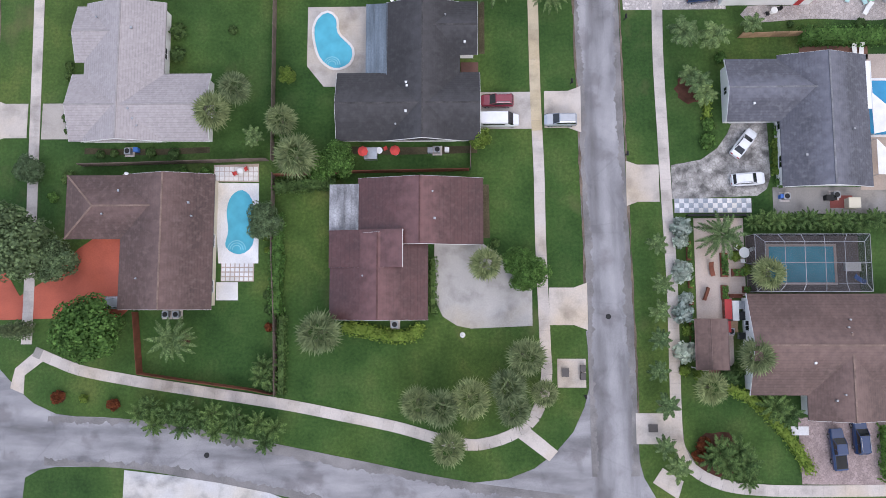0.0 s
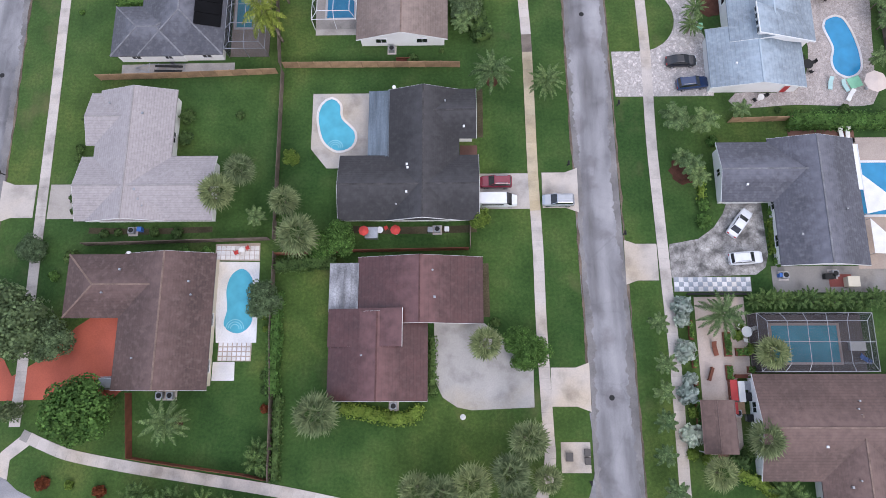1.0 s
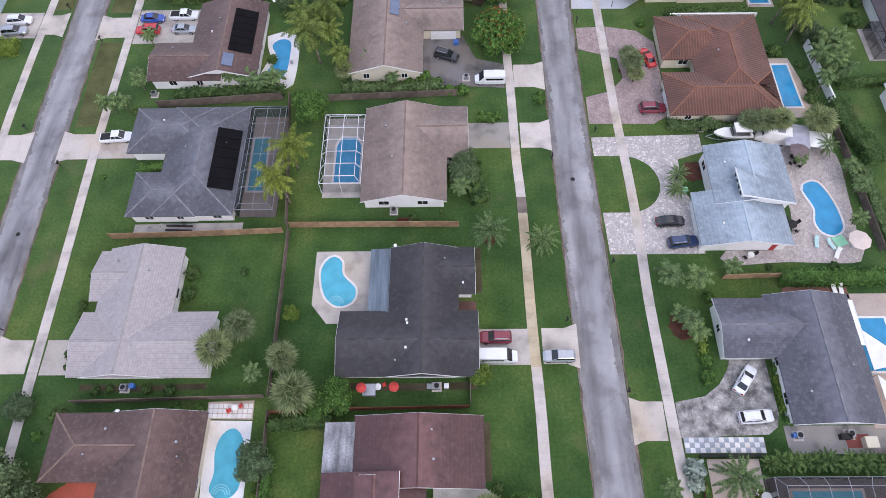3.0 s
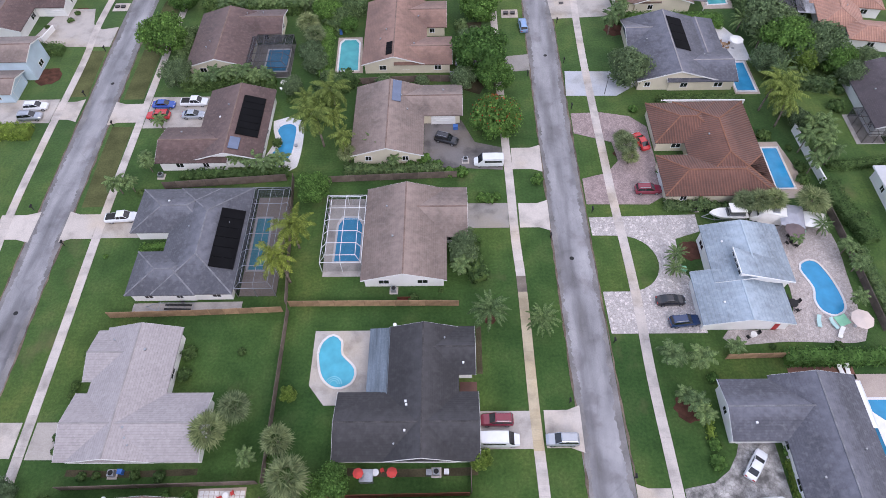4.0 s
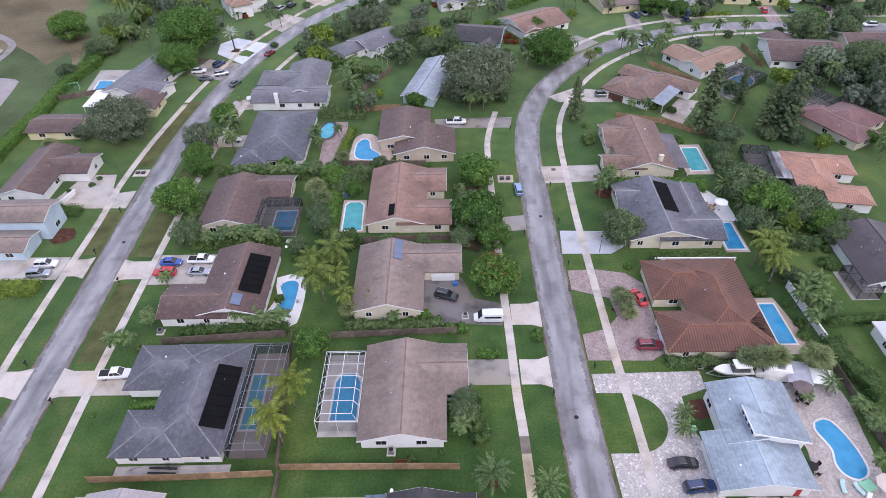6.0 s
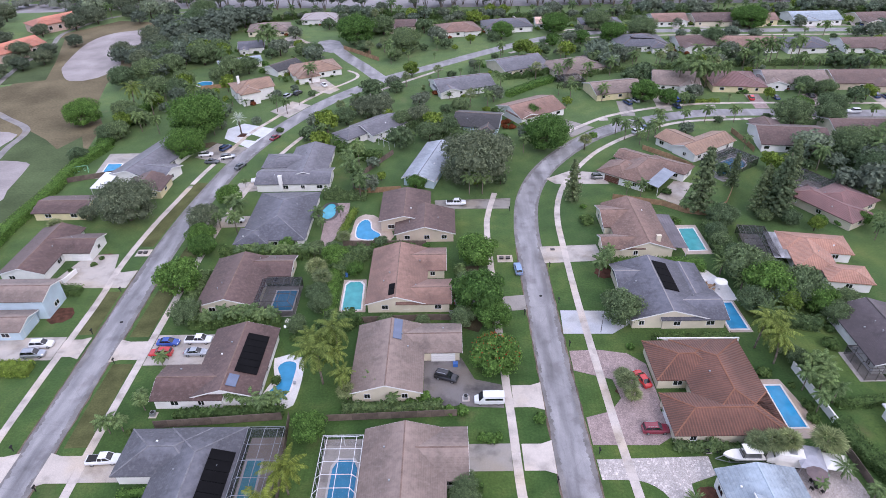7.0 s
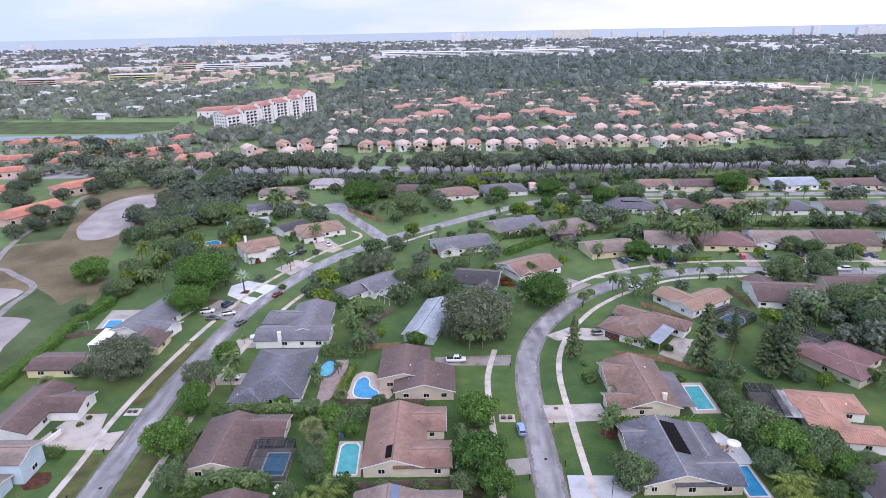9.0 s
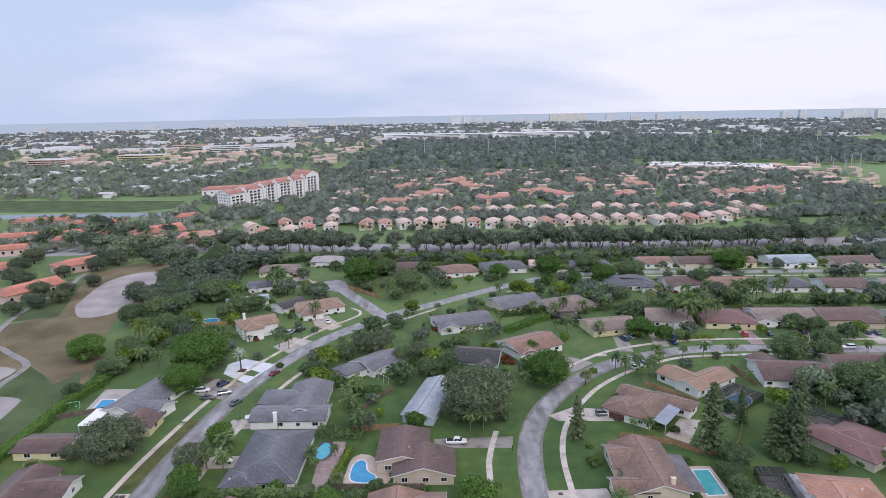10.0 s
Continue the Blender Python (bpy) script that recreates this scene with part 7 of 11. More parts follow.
plants("golden", [(32.5, -4.0), (31.9, -9.5), (33.8, -10.0), (41.2, 4.6), (39.5, 6.5), (39.9, 8.0, 0.8)], 0.9)
plants("shade", [(-61.5, 8.0, 1.15), (-56.5, 6.0, 0.7), (-27.1, 11.5, 0.6), (-61.5, 19.0, 0.45)], 1.0)
plants("mango", [(8.7, 5.6, 0.5), (10.6, 4.4, 0.55), (9.4, 3.2, 0.42)])
plants("mango", [(-50.8, -3.4, 1.05), (-16.8, 20.2, 0.62), (-19.5, 19.6, 0.5)])
plants("lime", [(-24.4, 32.9, 0.34), (3.5, 23.3, 0.42)])
plants("pine", [(-61.2, -3.8, 0.5)], 1.0)
plants("bush", [(-56.2, 18.0, 1.3), (-55.9, 39.6, 1.5), (-57.3, 35, 0.8), (-57.2, 33.4, 0.8), (-57.2, 27.0, 0.9), (-57, 25.2, 0.7), (-41.0, 40, 1.4), (-41.0, 36.5, 1.3), (-38.5, 32.9, 0.9), (-52, 21.6, 0.8), (-50, 21.8, 0.7), (-33, 40.3, 0.8), (-44.5, 21.8, 0.9), (-41, 21.6, 1.0)])
plants("queen", [(-29, 23.7, 0.6), (34.2, 31, 0.7), (35.0, 29.4, 0.7), (33.2, 32.2, 0.6), (32.5, 37.9, 0.9), (36.4, 37.5, 0.85), (42.4, 39.6, 0.6)], 1.0, 0.7)
plants("shrub", [(36.2, 22.9, 1.3), (36.4, 25.6, 1.1), (46.5, 24.4, 1.0), (46.5, 17.2, 1.0), (-58.6, 15.2, 0.9), (-36.5, 18.8, 0.9), (-39.7, 18.9, 0.9), (-25.7, 24.0, 1.0), (-25.2, 6.0, 0.9), (-25.3, 4.0, 0.9), (38.6, 35.5, 1.0)])
plants("croton", [(-56.4, -13.4, 1.1), (-48.4, -14.4, 1.0), (-26.6, -3.5, 0.7), (34.2, -19.5, 1.2), (33.5, -21.0, 1.0)])
plants("golden", [(-52.7, -13.6, 0.75), (-43.4, -14.6, 0.7), (-27.2, 9.4, 0.7), (-27.0, 7.5, 0.6)])
plants("bush", [(5.7, 8.4, 0.8), (-26.6, -1.0, 0.8), (-26.8, 1.0, 0.8), (38, -10.2, 1.6), (39.4, -9.2, 1.2)])
hedge("bright clipped hedge along the front wall", [(-15.9, -3.4), (-11.7, -4.2), (-8.5, -4.8), (-6.2, -4.6), (-5.0, -3.4)], 1.6, 1.0, LEAF_LIME)
hedge("dark clipped hedge along a back fence", [(-25.8, 16.6), (-21.7, 16.9), (-17.4, 17.2)], 1.6, 1.6)
hedge("shaggy green hedge against a back fence", [(-25.5, 12.6), (-25.5, 7.7), (-25.5, 2.9), (-25.3, -1.5)], 1.3, 1.7, LEAF_BRIGHT)
hedge("dark narrow hedge beside a fence", [(-24.6, -2), (-24.5, -12.8)], 0.9, 1.3)
hedge("bright clipped boundary hedge", [(50.1, 38.5), (58, 38.4), (66, 38.4)], 2.2, 1.8, LEAF_BRIGHT)
hedge("yellow-green low hedge along the front lawn", [(37.6, -11.7), (41.0, -13.4), (44.5, -16.8), (47.2, -20.5), (48.6, -23)], 1.3, 0.9, LEAF_LIME)
hedge("green hedge beside a drive", [(59.4, -24), (59.4, -17)], 2.2, 1.5, LEAF_BRIGHT)
hedge("low golden hedge beside a drive", [(46.0, 23.0), (46.0, 18.4)], 0.8, 0.8, LEAF_LIME)
hedge("ivy-dark hedge beside the house wall", [(-3.2, 6.2), (-3.2, -1.5)], 0.7, 1.2)
hedge("low golden flower border", [(36.6, 31.5), (36.3, 26.2)], 0.8, 0.6, LEAF_LIME)

# second row
plants("coco", [(-26.6, 59.9, 0.95), (-27.2, 53.0, 0.95)])
plants("green_coco", [(61.6, 92.2), (63.4, 87.6, 0.95)])
plants("green_coco", [(-24.9, 83.9, 1.1), (-22.7, 91.2, 1.1), (-26.4, 89.0, 0.9), (-20.6, 81.8, 0.7), (65.2, 94.6, 0.8), (-22.0, 86.4, 0.8)])
plants("star", [(5.8, 45.7, 1.0), (13.9, 44.4, 0.85), (-15, 82.3, 0.7), (36.5, 53.7, 0.6), (37.0, 56.5, 0.6), (63.0, 62, 0.6)], 1.0)
plants("poinciana", [(8.6, 87.6, 1.15)])
plants("mango", [(-25.1, 71.2, 0.75), (-62.7, 113.8, 1.2), (6.4, 105.9, 1.35), (9.2, 100.2, 0.9)])
plants("mango", [(6.6, 123.6, 1.1)])
plants("shade", [(1.7, 57.0, 0.55), (1.9, 60.2, 0.5), (-57.5, 102.8, 0.75), (2.5, 100.5, 0.6), (4.5, 111, 0.8)])
plants("queen", [(1.2, 54.2, 0.7), (2.3, 56.5, 0.6), (-61.2, 72.6, 0.8), (-59.0, 73.0, 0.7), (-57, 77.8, 0.7), (-57.8, 89.0, 0.65), (-58.1, 79.8, 0.6), (-11.0, 78.0, 0.55), (58, 59.5, 0.5), (64, 48, 0.6), (66, 54, 0.7), (65.5, 57.5, 0.7)], 1.0, 0.75)
plants("queen", [(-40.2, 79.0, 0.8), (-37.4, 78.2, 0.8), (-34.8, 77.6, 0.8), (-32.1, 78.6, 0.8), (-52.9, 101.6, 0.8), (-49.5, 102.0, 0.9), (-46.8, 102.6, 0.9), (-43.7, 103.0, 0.9), (-41.2, 101.8, 0.8), (-39.0, 102.4, 0.8)], 1.0, 0.6)
plants("sabal", [(50.9, 66.6, 0.95), (53.3, 66.8, 1.0), (55.9, 67.0), (62.2, 66.4, 1.2), (32.6, 80.6, 0.95), (33.2, 78.4, 0.7), (32.4, 82.8, 0.75), (-19.5, 79.8, 0.8)], 1.0, 0.7)
plants("shrub", [(6.7, 69.9, 1.3), (5.2, 70.2, 1.1), (8.0, 70.6, 1.0), (15.6, 74.2, 1.3), (38.8, 75.8, 1.0), (36.5, 92.5, 1.0), (1.8, 76.4, 1.4), (-0.6, 76.5, 1.2), (-5.2, 79.6, 1.5), (-3.0, 78.4, 1.2), (-7.5, 78.0, 1.3), (-60, 58.5, 0.5), (57.8, 86.5, 1.2), (4.2, 60.8, 0.9), (-6.2, 76.9, 1.0)])
plants("bush", [(41.0, 92.4, 1.5), (42.5, 93.5, 1.6), (60.2, 84.8, 1.5), (64.0, 73.5, 1.3), (64.6, 76.5, 1.3), (-57.5, 72.5, 0.9), (59, 40.5, 0.9), (49, 40.5, 0.6), (-6.5, 49.5, 1.0), (-33.2, 96.6, 1.0), (-34.0, 84.5, 1.2), (-50.5, 76.4, 1.0), (-42, 76.6, 1.2), (0.5, 62.6, 1.2), (-2.0, 51.0, 0.5)])
plants("queen", [(65.6, 80.6, 0.8), (65.7, 75.4, 0.75), (67.9, 78.9, 0.8), (69.1, 81.0, 0.85), (67.8, 84, 0.8), (69.6, 77.5, 0.7), (70, 84, 0.8)])
plants("bush", [(64.1, 81.6, 0.8), (64.6, 77.5, 0.8), (65.0, 73.9, 0.8)])
plants("shade", [(67.6, 87.6, 0.5), (65.8, 91, 0.5), (69.5, 86.5, 0.45)])
plants("bush", [(76.8, 92.3, 1.9), (78.6, 99.8, 1.4), (79.2, 97.0, 1.2)])
hedge("tall boundary hedge along a drive", [(-94, 88.2), (-84.2, 88.2)], 3.2, 1.9, LEAF_LIME)
hedge("small clipped hedge by a garage", [(-92, 114.2), (-86.5, 113.6)], 2.6, 1.6)
hedge("long boundary hedge beside a white wall", [(42, 95.0), (58, 94.6)], 1.2, 1.6)
hedge("tall bright boundary hedge", [(40, 120.6), (50, 120.4), (60.5, 119.5)], 3.0, 2.2, LEAF_BRIGHT)
hedge("dark boundary hedge beyond the fence", [(67.8, 72.2), (68.3, 67), (70, 63.1), (70.9, 59.5)], 2.8, 2.3)
hedge("low shrubs beyond the fence", [(68.4, 58), (68.5, 54.4), (68.6, 50.6), (68.8, 43)], 1.8, 1.3, LEAF_PALM)
hedge("clipped hedge in a porch court", [(-54.0, 60.0), (-48.8, 60.4)], 1.2, 0.9, LEAF_BRIGHT)
hedge("dark hedge between two lawns", [(69.8, 76.5), (74.4, 77.0), (81.2, 77.7), (92, 79)], 1.5, 1.3)
hedge("shaggy shrubs behind the pool", [(-27.4, 121), (-27.2, 112), (-27, 104)], 2.6, 2.0, LEAF_BRIGHT)
hedge("golden croton border beside a pool", [(-28.6, 134), (-27.6, 142), (-26.4, 149)], 1.6, 1.5, LEAF_LIME)
hedge("long dark boundary hedge beside the park", [(-117.5, 120), (-119.5, 140), (-119, 160), (-119.8, 178), (-116.5, 195)], 3.0, 2.6, LEAF_BRIGHT)
hedge("tall hedge between gardens", [(24, 237), (36, 248), (44, 254)], 3.0, 2.4, LEAF_BRIGHT)

# third row and the bend
plants("shade", [(68.8, 115.4, 1.2), (77.4, 108.0, 1.1), (66.0, 104.1, 0.8), (73.7, 105.9, 0.9), (73.5, 112.5, 0.9), (67.7, 128.3, 0.6), (71.7, 139.2, 0.85), (68.2, 133.0, 0.6), (84, 141, 0.5), (90, 139, 0.6), (81.5, 100, 0.7), (86.5, 105, 0.6), (69.5, 122.0, 0.7)])
plants("star", [(63.8, 117.2, 0.9), (66.2, 111, 0.8), (67, 99.8, 0.9), (68.5, 126, 0.7), (71.5, 101.8, 0.8)])
plants("mango", [(70.7, 109.2, 1.25), (79.8, 104.4, 0.9)])
plants("lime", [(72.5, 103.2, 0.75), (95, 135.5, 0.55)])
plants("shade", [(36.4, 101.4, 1.0)])
plants("oak", [(-66.0, 141.5, 1.0), (-88.6, 146.5, 1.75), (8.6, 166.0, 2.3), (9.0, 178.0, 1.45), (3.0, 165.0, 1.1), (15, 181, 1.2), (-100, 147, 0.6)])
plants("queen", [(35.1, 116.7, 0.9), (36.6, 119.5, 0.9), (38.2, 122.1, 0.8), (6.0, 158.0, 1.1), (9.8, 158.2, 1.1), (-31.5, 173.5, 1.2), (-28.5, 178.5, 1.2), (-35.4, 142.0, 0.9), (-34.0, 139.0, 0.7), (-30.0, 146.0, 0.6), (-59.5, 147.5, 1.1), (-57.5, 144.5, 1.1), (-62.0, 141.5, 0.9), (-56.8, 139, 1.0), (64, 190, 0.8), (67.5, 193, 1.0), (71, 196.5, 1.0), (74, 201.5, 0.9), (92, 208, 1.0), (117, 178, 1.1), (121, 180, 1.0), (110, 134, 0.9)], 1.0, 0.9)
plants("mango", [(-64.5, 134.0, 0.85), (-62.5, 129.0, 0.8), (-41.5, 131.0, 0.5), (-28.0, 124, 0.75), (-22.8, 119.5, 0.5), (-63, 155, 0.85), (32.4, 188.5, 1.75), (31.0, 215.6, 0.75), (-9.5, 161.5, 0.7), (48, 148.5, 0.4), (108.5, 138.5, 0.55)])
plants("queen", [(-52.5 + 2.3 * i, 127.4 + 0.5 * (i % 2), 0.75) for i in range(9)], 1.0, 0.6)
plants("shade", [(-30, 110, 0.6), (-28.5, 106, 0.6), (-33, 99.5, 0.5), (-25, 100.6, 0.55), (-29, 128, 0.5), (-25.5, 96.5, 0.55), (-33.5, 128.4, 0.5), (-17.5, 131.5, 0.4), (-14, 100.5, 0.4), (-6.0, 100.8, 0.35)])
plants("pine", [(35.0, 153.0, 0.9), (68.0, 145.5, 1.35), (82.7, 159.7, 0.75), (87.0, 142.0, 1.3), (84.0, 144.8, 1.0), (92.0, 149.0, 1.35), (89.2, 146.2, 1.1), (94.8, 152.4, 1.0)], 1.0)
plants("bush", [(36.8, 141.0, 2.2), (38, 121, 1.3), (60.5, 141.5, 1.2), (42.5, 119.8, 1.6), (-13.5, 130.5, 1.0), (-98, 130, 0.9), (-88.7, 124.8, 0.9), (-88.0, 127.5, 0.8), (-93.5, 122.5, 0.7), (-60, 206, 1.6), (58.5, 158.5, 1.6), (63, 156.5, 1.6), (52.5, 176, 1.8), (56, 178.5, 1.6), (94.8, 155, 1.5)])
plants("shrub", [(-94, 147.5, 2.0), (-91, 149, 1.6), (61, 140.4, 1.1), (-6, 130.5, 1.2), (37.5, 149, 1.1), (99, 140, 1.8), (103, 138, 1.5), (110, 205, 2.2), (50, 197, 1.6)])
plants("sabal", [(-105.0, 139.5, 0.9), (-31.5, 117.5, 1.1), (-29.5, 114, 1.0), (-27, 132, 0.8), (45, 187, 1.0)], 1.0, 0.8)

# the wood beside the park and the streets beyond
plants("mango", [(-88, 205, 2.25), (-86.5, 187, 1.5), (-134.6, 216, 1.5), (-44.8, 316, 2.2), (28, 319, 1.3), (84, 226, 0.9), (158, 330, 1.8), (128, 214, 1.0)])
plants("queen", [(-112.7, 224.6, 1.3), (-103.4, 206.1, 1.0), (-110.5, 208.2, 1.1), (-90, 315.8, 1.6), (-85.6, 307.9, 1.6), (-89.1, 304.6, 1.5), (-101.7, 279.4, 1.3), (-57.5, 256.9, 1.2), (-61, 223.2, 0.9), (-28.3, 162.6, 1.4), (-25.6, 156.2, 1.1), (-26.7, 161, 1.1), (-65.2, 225.4, 0.9), (-99.3, 234.8, 1.3),
                 (51.3, 258.5, 1.2), (59.1, 255.8, 1.1), (59.9, 229.7, 1.0), (93.7, 243.8, 1.7), (98, 238.5, 1.8), (104.3, 243.1, 1.5), (143.1, 272.5, 1.5), (133.9, 267, 1.4), (128.1, 264.9, 1.3), (74.7, 206.4, 0.9), (88.2, 220.8, 0.9), (84, 206.5, 0.8), (58.1, 199.4, 0.9), (60.1, 194.3, 1.0), (64.8, 196.4, 1.0), (102.1, 207.4, 0.9),
                 (177.3, 256.9, 1.3), (162, 284.9, 1.2), (112.3, 169.1, 1.2), (107.9, 130.6, 0.8), (151.2, 208, 0.8), (157, 258.5, 1.1), (173.3, 263.5, 1.0), (182.4, 257, 1.1), (54.9, 154.5, 0.8), (51.5, 156.5, 0.6)])
plants("silver_palm", [(-73.2, 203.8, 1.15)])
plants("green_coco", [(-121.7, 229.7, 1.15)])
plants("shade", [(-137.5, 256.2, 1.3), (-129.1, 263.7, 1.4), (-132.7, 290.5, 1.5), (-135.2, 323, 1.6), (-135.9, 348.5, 1.7), (-139.2, 371, 1.7), (-122, 271.7, 1.3), (-116, 202.5, 0.9), (-121.5, 184.7, 0.7), (-94.5, 267.2, 1.3), (-98.3, 261.3, 0.9), (-88.3, 271.7, 1.1), (-112.7, 286, 1.4), (-107.6, 294.4, 1.3), (-19.3, 299.8, 1.7), (-32.9, 331.4, 1.4), (-24.1, 286.5, 0.8), (-62.8, 293.7, 1.0), (-68.6, 296.2, 0.9), (-117.5, 243.2, 1.2), (-109.4, 242.7, 1.1), (-119.9, 201.5, 0.8), (-121.9, 221.5, 1.0), (-115.9, 216.2, 0.9), (-109.9, 252.5, 1.1)])
plants("oak", [(-156.4, 299.1, 1.1), (-146.6, 291.8, 1.1), (-139.5, 282.2, 1.2), (-140.7, 304.9, 1.3), (-149.6, 320, 1.4), (-127, 305, 1.3), (-126, 280, 1.0), (-206.1, 352.9, 1.3), (-193.8, 301.5, 1.0), (-200.4, 271.1, 1.0), (-202, 286.1, 0.9), (-206.6, 371.6, 1.3), (-209.8, 393.3, 1.4), (-197.2, 392.2, 1.3), (-258.7, 375.8, 1.5), (-45.7, 208.2, 0.7), (-31, 219.1, 1.1), (-25.1, 218.2, 1.2), (-10.4, 210.4, 1.0)])
plants("lime", [(-15.1, 263, 0.9), (34.9, 288, 1.1), (159.6, 226.5, 0.8)])
plants("mango", [(56, 328, 1.6), (82, 311.1, 1.5), (75.8, 229.3, 1.25), (155.3, 336, 1.4), (66, 308, 1.0), (52, 306, 0.9)])
plants("shade", [(97, 313, 1.7), (120, 203, 1.4), (127.3, 176.9, 1.6), (124.9, 160.3, 1.5), (127.3, 300, 1.2), (140.4, 236, 0.9), (146.8, 232, 0.9), (78.5, 333, 1.5)])
plants("shade", [(-40, 300, 0.7), (-37, 212, 0.9), (-6.2, 196, 1.0), (-16, 208, 0.9), (-1, 201, 1.0), (5, 221, 0.8), (138, 212, 1.2), (133, 203, 1.1), (150, 187, 1.5), (160, 180, 1.5), (158, 172, 1.4), (170, 180, 1.4), (149, 177, 1.2)])
wood = random.Random(21)
GROVE_GEO = {}
# coarser builds of the same plants, for the groves far off
COARSE = {
    "mango": lambda s: broad_parts(s, 4.5, 6.6, 10, 540, 1.05, 0.62, 5),
    "oak": lambda s: broad_parts(s, 4.7, 6.6, 12, 540, 1.05, 0.5, 5),
    "shade": lambda s: broad_parts(s, 4.7, 7.0, 11, 540, 1.05, 0.62, 5),
    "lime": lambda s: broad_parts(s, 4.0, 7.4, 8, 540, 0.95, 0.62, 5),
    "queen": lambda s: feather_parts(s, 6.0, 3.1, 15, 1.7, 0.29, 9, 0.36, 0.2, 0.13, 0.6, 1.1, -0.4),
    "sabal": lambda s: fan_parts(s, n=24),
    "areca": lambda s: feather_parts(s, 1.7, 1.9, 10, 0.9, 0.17, 7, 0.26, 0.1, 0.09, 0.35, 1.0, 0.0),
    "bush": lambda s: bush_parts(s, 1.0, 90, 0.55), "shrub": lambda s: bush_parts(s, 1.0, 90, 0.55),
    "golden": lambda s: bush_parts(s, 1.0, 90, 0.55), "croton": lambda s: bush_parts(s, 1.0, 90, 0.55),
}


# the groves swap to duller leaf colours in place of haze
GROVE_LEAF = {"shade": LEAF_GROVE_HAZED, "oak": LEAF_GROVE_DARK_HAZED, "avenue": LEAF_GROVE_DARK_HAZED, "mango": LEAF_SHADE, "big_oak": LEAF_GROVE_DARK_HAZED}


def grove(label, spots):
    """Trees that stand too close and too many to tell apart, as one mesh a kind of part."""
    h = thing("grove", pose(0, 0, 0), label, "woods", "", "stuff")
    sets = {}
    for kind, x, y, s, tall in spots:
        _, _, leaf, bark, make = KINDS[kind]
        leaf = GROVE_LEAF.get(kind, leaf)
        var = wood.randrange(2)
        if (kind, var) not in GROVE_GEO:
            GROVE_GEO[kind, var] = [(np.array(g.v), g.f) for g in COARSE.get(kind, make)(hash_of(kind) + 31 * var)]
        a = wood.uniform(0, 6.3)
        turn = np.array([[math.cos(a) * s, -math.sin(a) * s, 0], [math.sin(a) * s, math.cos(a) * s, 0], [0, 0, tall]])
        for (v, f), mat in zip(GROVE_GEO[kind, var], (bark, leaf)):
            name = "trunks" if mat is bark else "crowns"
            vs, fs, n = sets.setdefault((name, mat.name), ([], [], [0, mat]))
            vs.append(v @ turn.T + (x, y, 0))
            fs.extend([tuple(i + n[0] for i in q) for q in f])
            n[0] += len(v)
    for (name, _), (vs, fs, n) in sets.items():
        me = bpy.data.meshes.new(name)
        me.from_pydata(np.concatenate(vs).tolist(), [], fs)
        me.materials.append(n[1])
        tagged(part(name, me, None, h), kind="stuff")


spots = []
for i in range(74):
    y = wood.uniform(204, 352)
    u = (y - 204) / 148
    x = wood.uniform(-121 - 36 * u + 18 * max(0, u - 0.6), -103 - 12 * u)
    if x > -123 and 252 < y < 284:
        continue
    if y < 262:
        s = wood.uniform(0.45, 0.95)
        spots.append((wood.choice(("shade", "queen", "sabal", "lime", "mango", "queen", "oak")), x, y, s, s * wood.uniform(0.9, 1.3)))
    else:
        s = wood.uniform(0.9, 1.35)
        spots.append((wood.choice(("shade", "oak", "oak", "oak", "mango")), x, y, s, s))
for x, y, s in ((-144.7, 322, 1.5), (-134.2, 317, 1.9), (-127, 326, 2.0), (-121, 333, 2.0), (-118, 346, 1.9), (-111, 351, 1.8), (-104, 356, 1.7), (-152.9, 291, 1.2), (-144, 286.5, 1.3), (-136, 288, 1.4), (-128, 290, 1.3), (-138, 334, 1.6), (-152, 344, 1.6), (-130, 352, 1.7)):
    spots.append(("oak", x, y, s, s * 0.85))
for x, y in ((-118, 290), (-113, 296), (-105, 292)):
    spots.append(("lime", x, y, 1.05, 1.1))
grove("dense mixed wood beside the park", spots)
spots = []
for i in range(26):
    s = wood.uniform(0.6, 1.2)
    spots.append((wood.choice(("shade", "oak", "queen", "mango", "queen")), wood.uniform(60, 250), wood.choice((262, 266, 271, 276, 280, 284)) + wood.uniform(-3, 3), s, s))
for i in range(20):
    s = wood.uniform(0.5, 1.0)
    spots.append((wood.choice(("shade", "oak", "queen")), wood.uniform(60, 250), wood.choice((310, 313, 331, 335, 230)) + wood.uniform(-2, 2), s, s))
for i in range(14):
    s = wood.uniform(0.9, 1.4)
    spots.append((wood.choice(("queen", "queen", "sabal", "shade")), wood.uniform(14, 130), wood.uniform(252, 292), s, s))
for x, y in ((108, 251), (111, 243), (104, 256), (100, 252), (106, 240), (133, 272), (137, 273), (141, 272), (146, 273), (151, 271), (156, 274)):
    spots.append(("queen", x, y, 1.15, 1.6))
grove("garden trees and palms between the far houses", spots)
spots = []
for i in range(48):
    s = wood.uniform(0.8, 1.6)
    spots.append((wood.choice(("shade", "oak", "mango", "queen")), wood.uniform(112, 200), wood.uniform(100, 186), s, s))
grove("garden trees beyond the eastern houses", spots)
spots = []
for i in range(52):
    x = -148 + i * 7.6 + wood.uniform(-2.6, 2.6)
    if not -44 < x < -26 and wood.random() < 0.92:
        k = wood.uniform(0.95, 1.3)
        spots.append(("avenue", x, 386 + wood.uniform(-3, 5) - 6 * (x < -40) * (x + 40) / 60, k, k * wood.uniform(0.95, 1.15)))
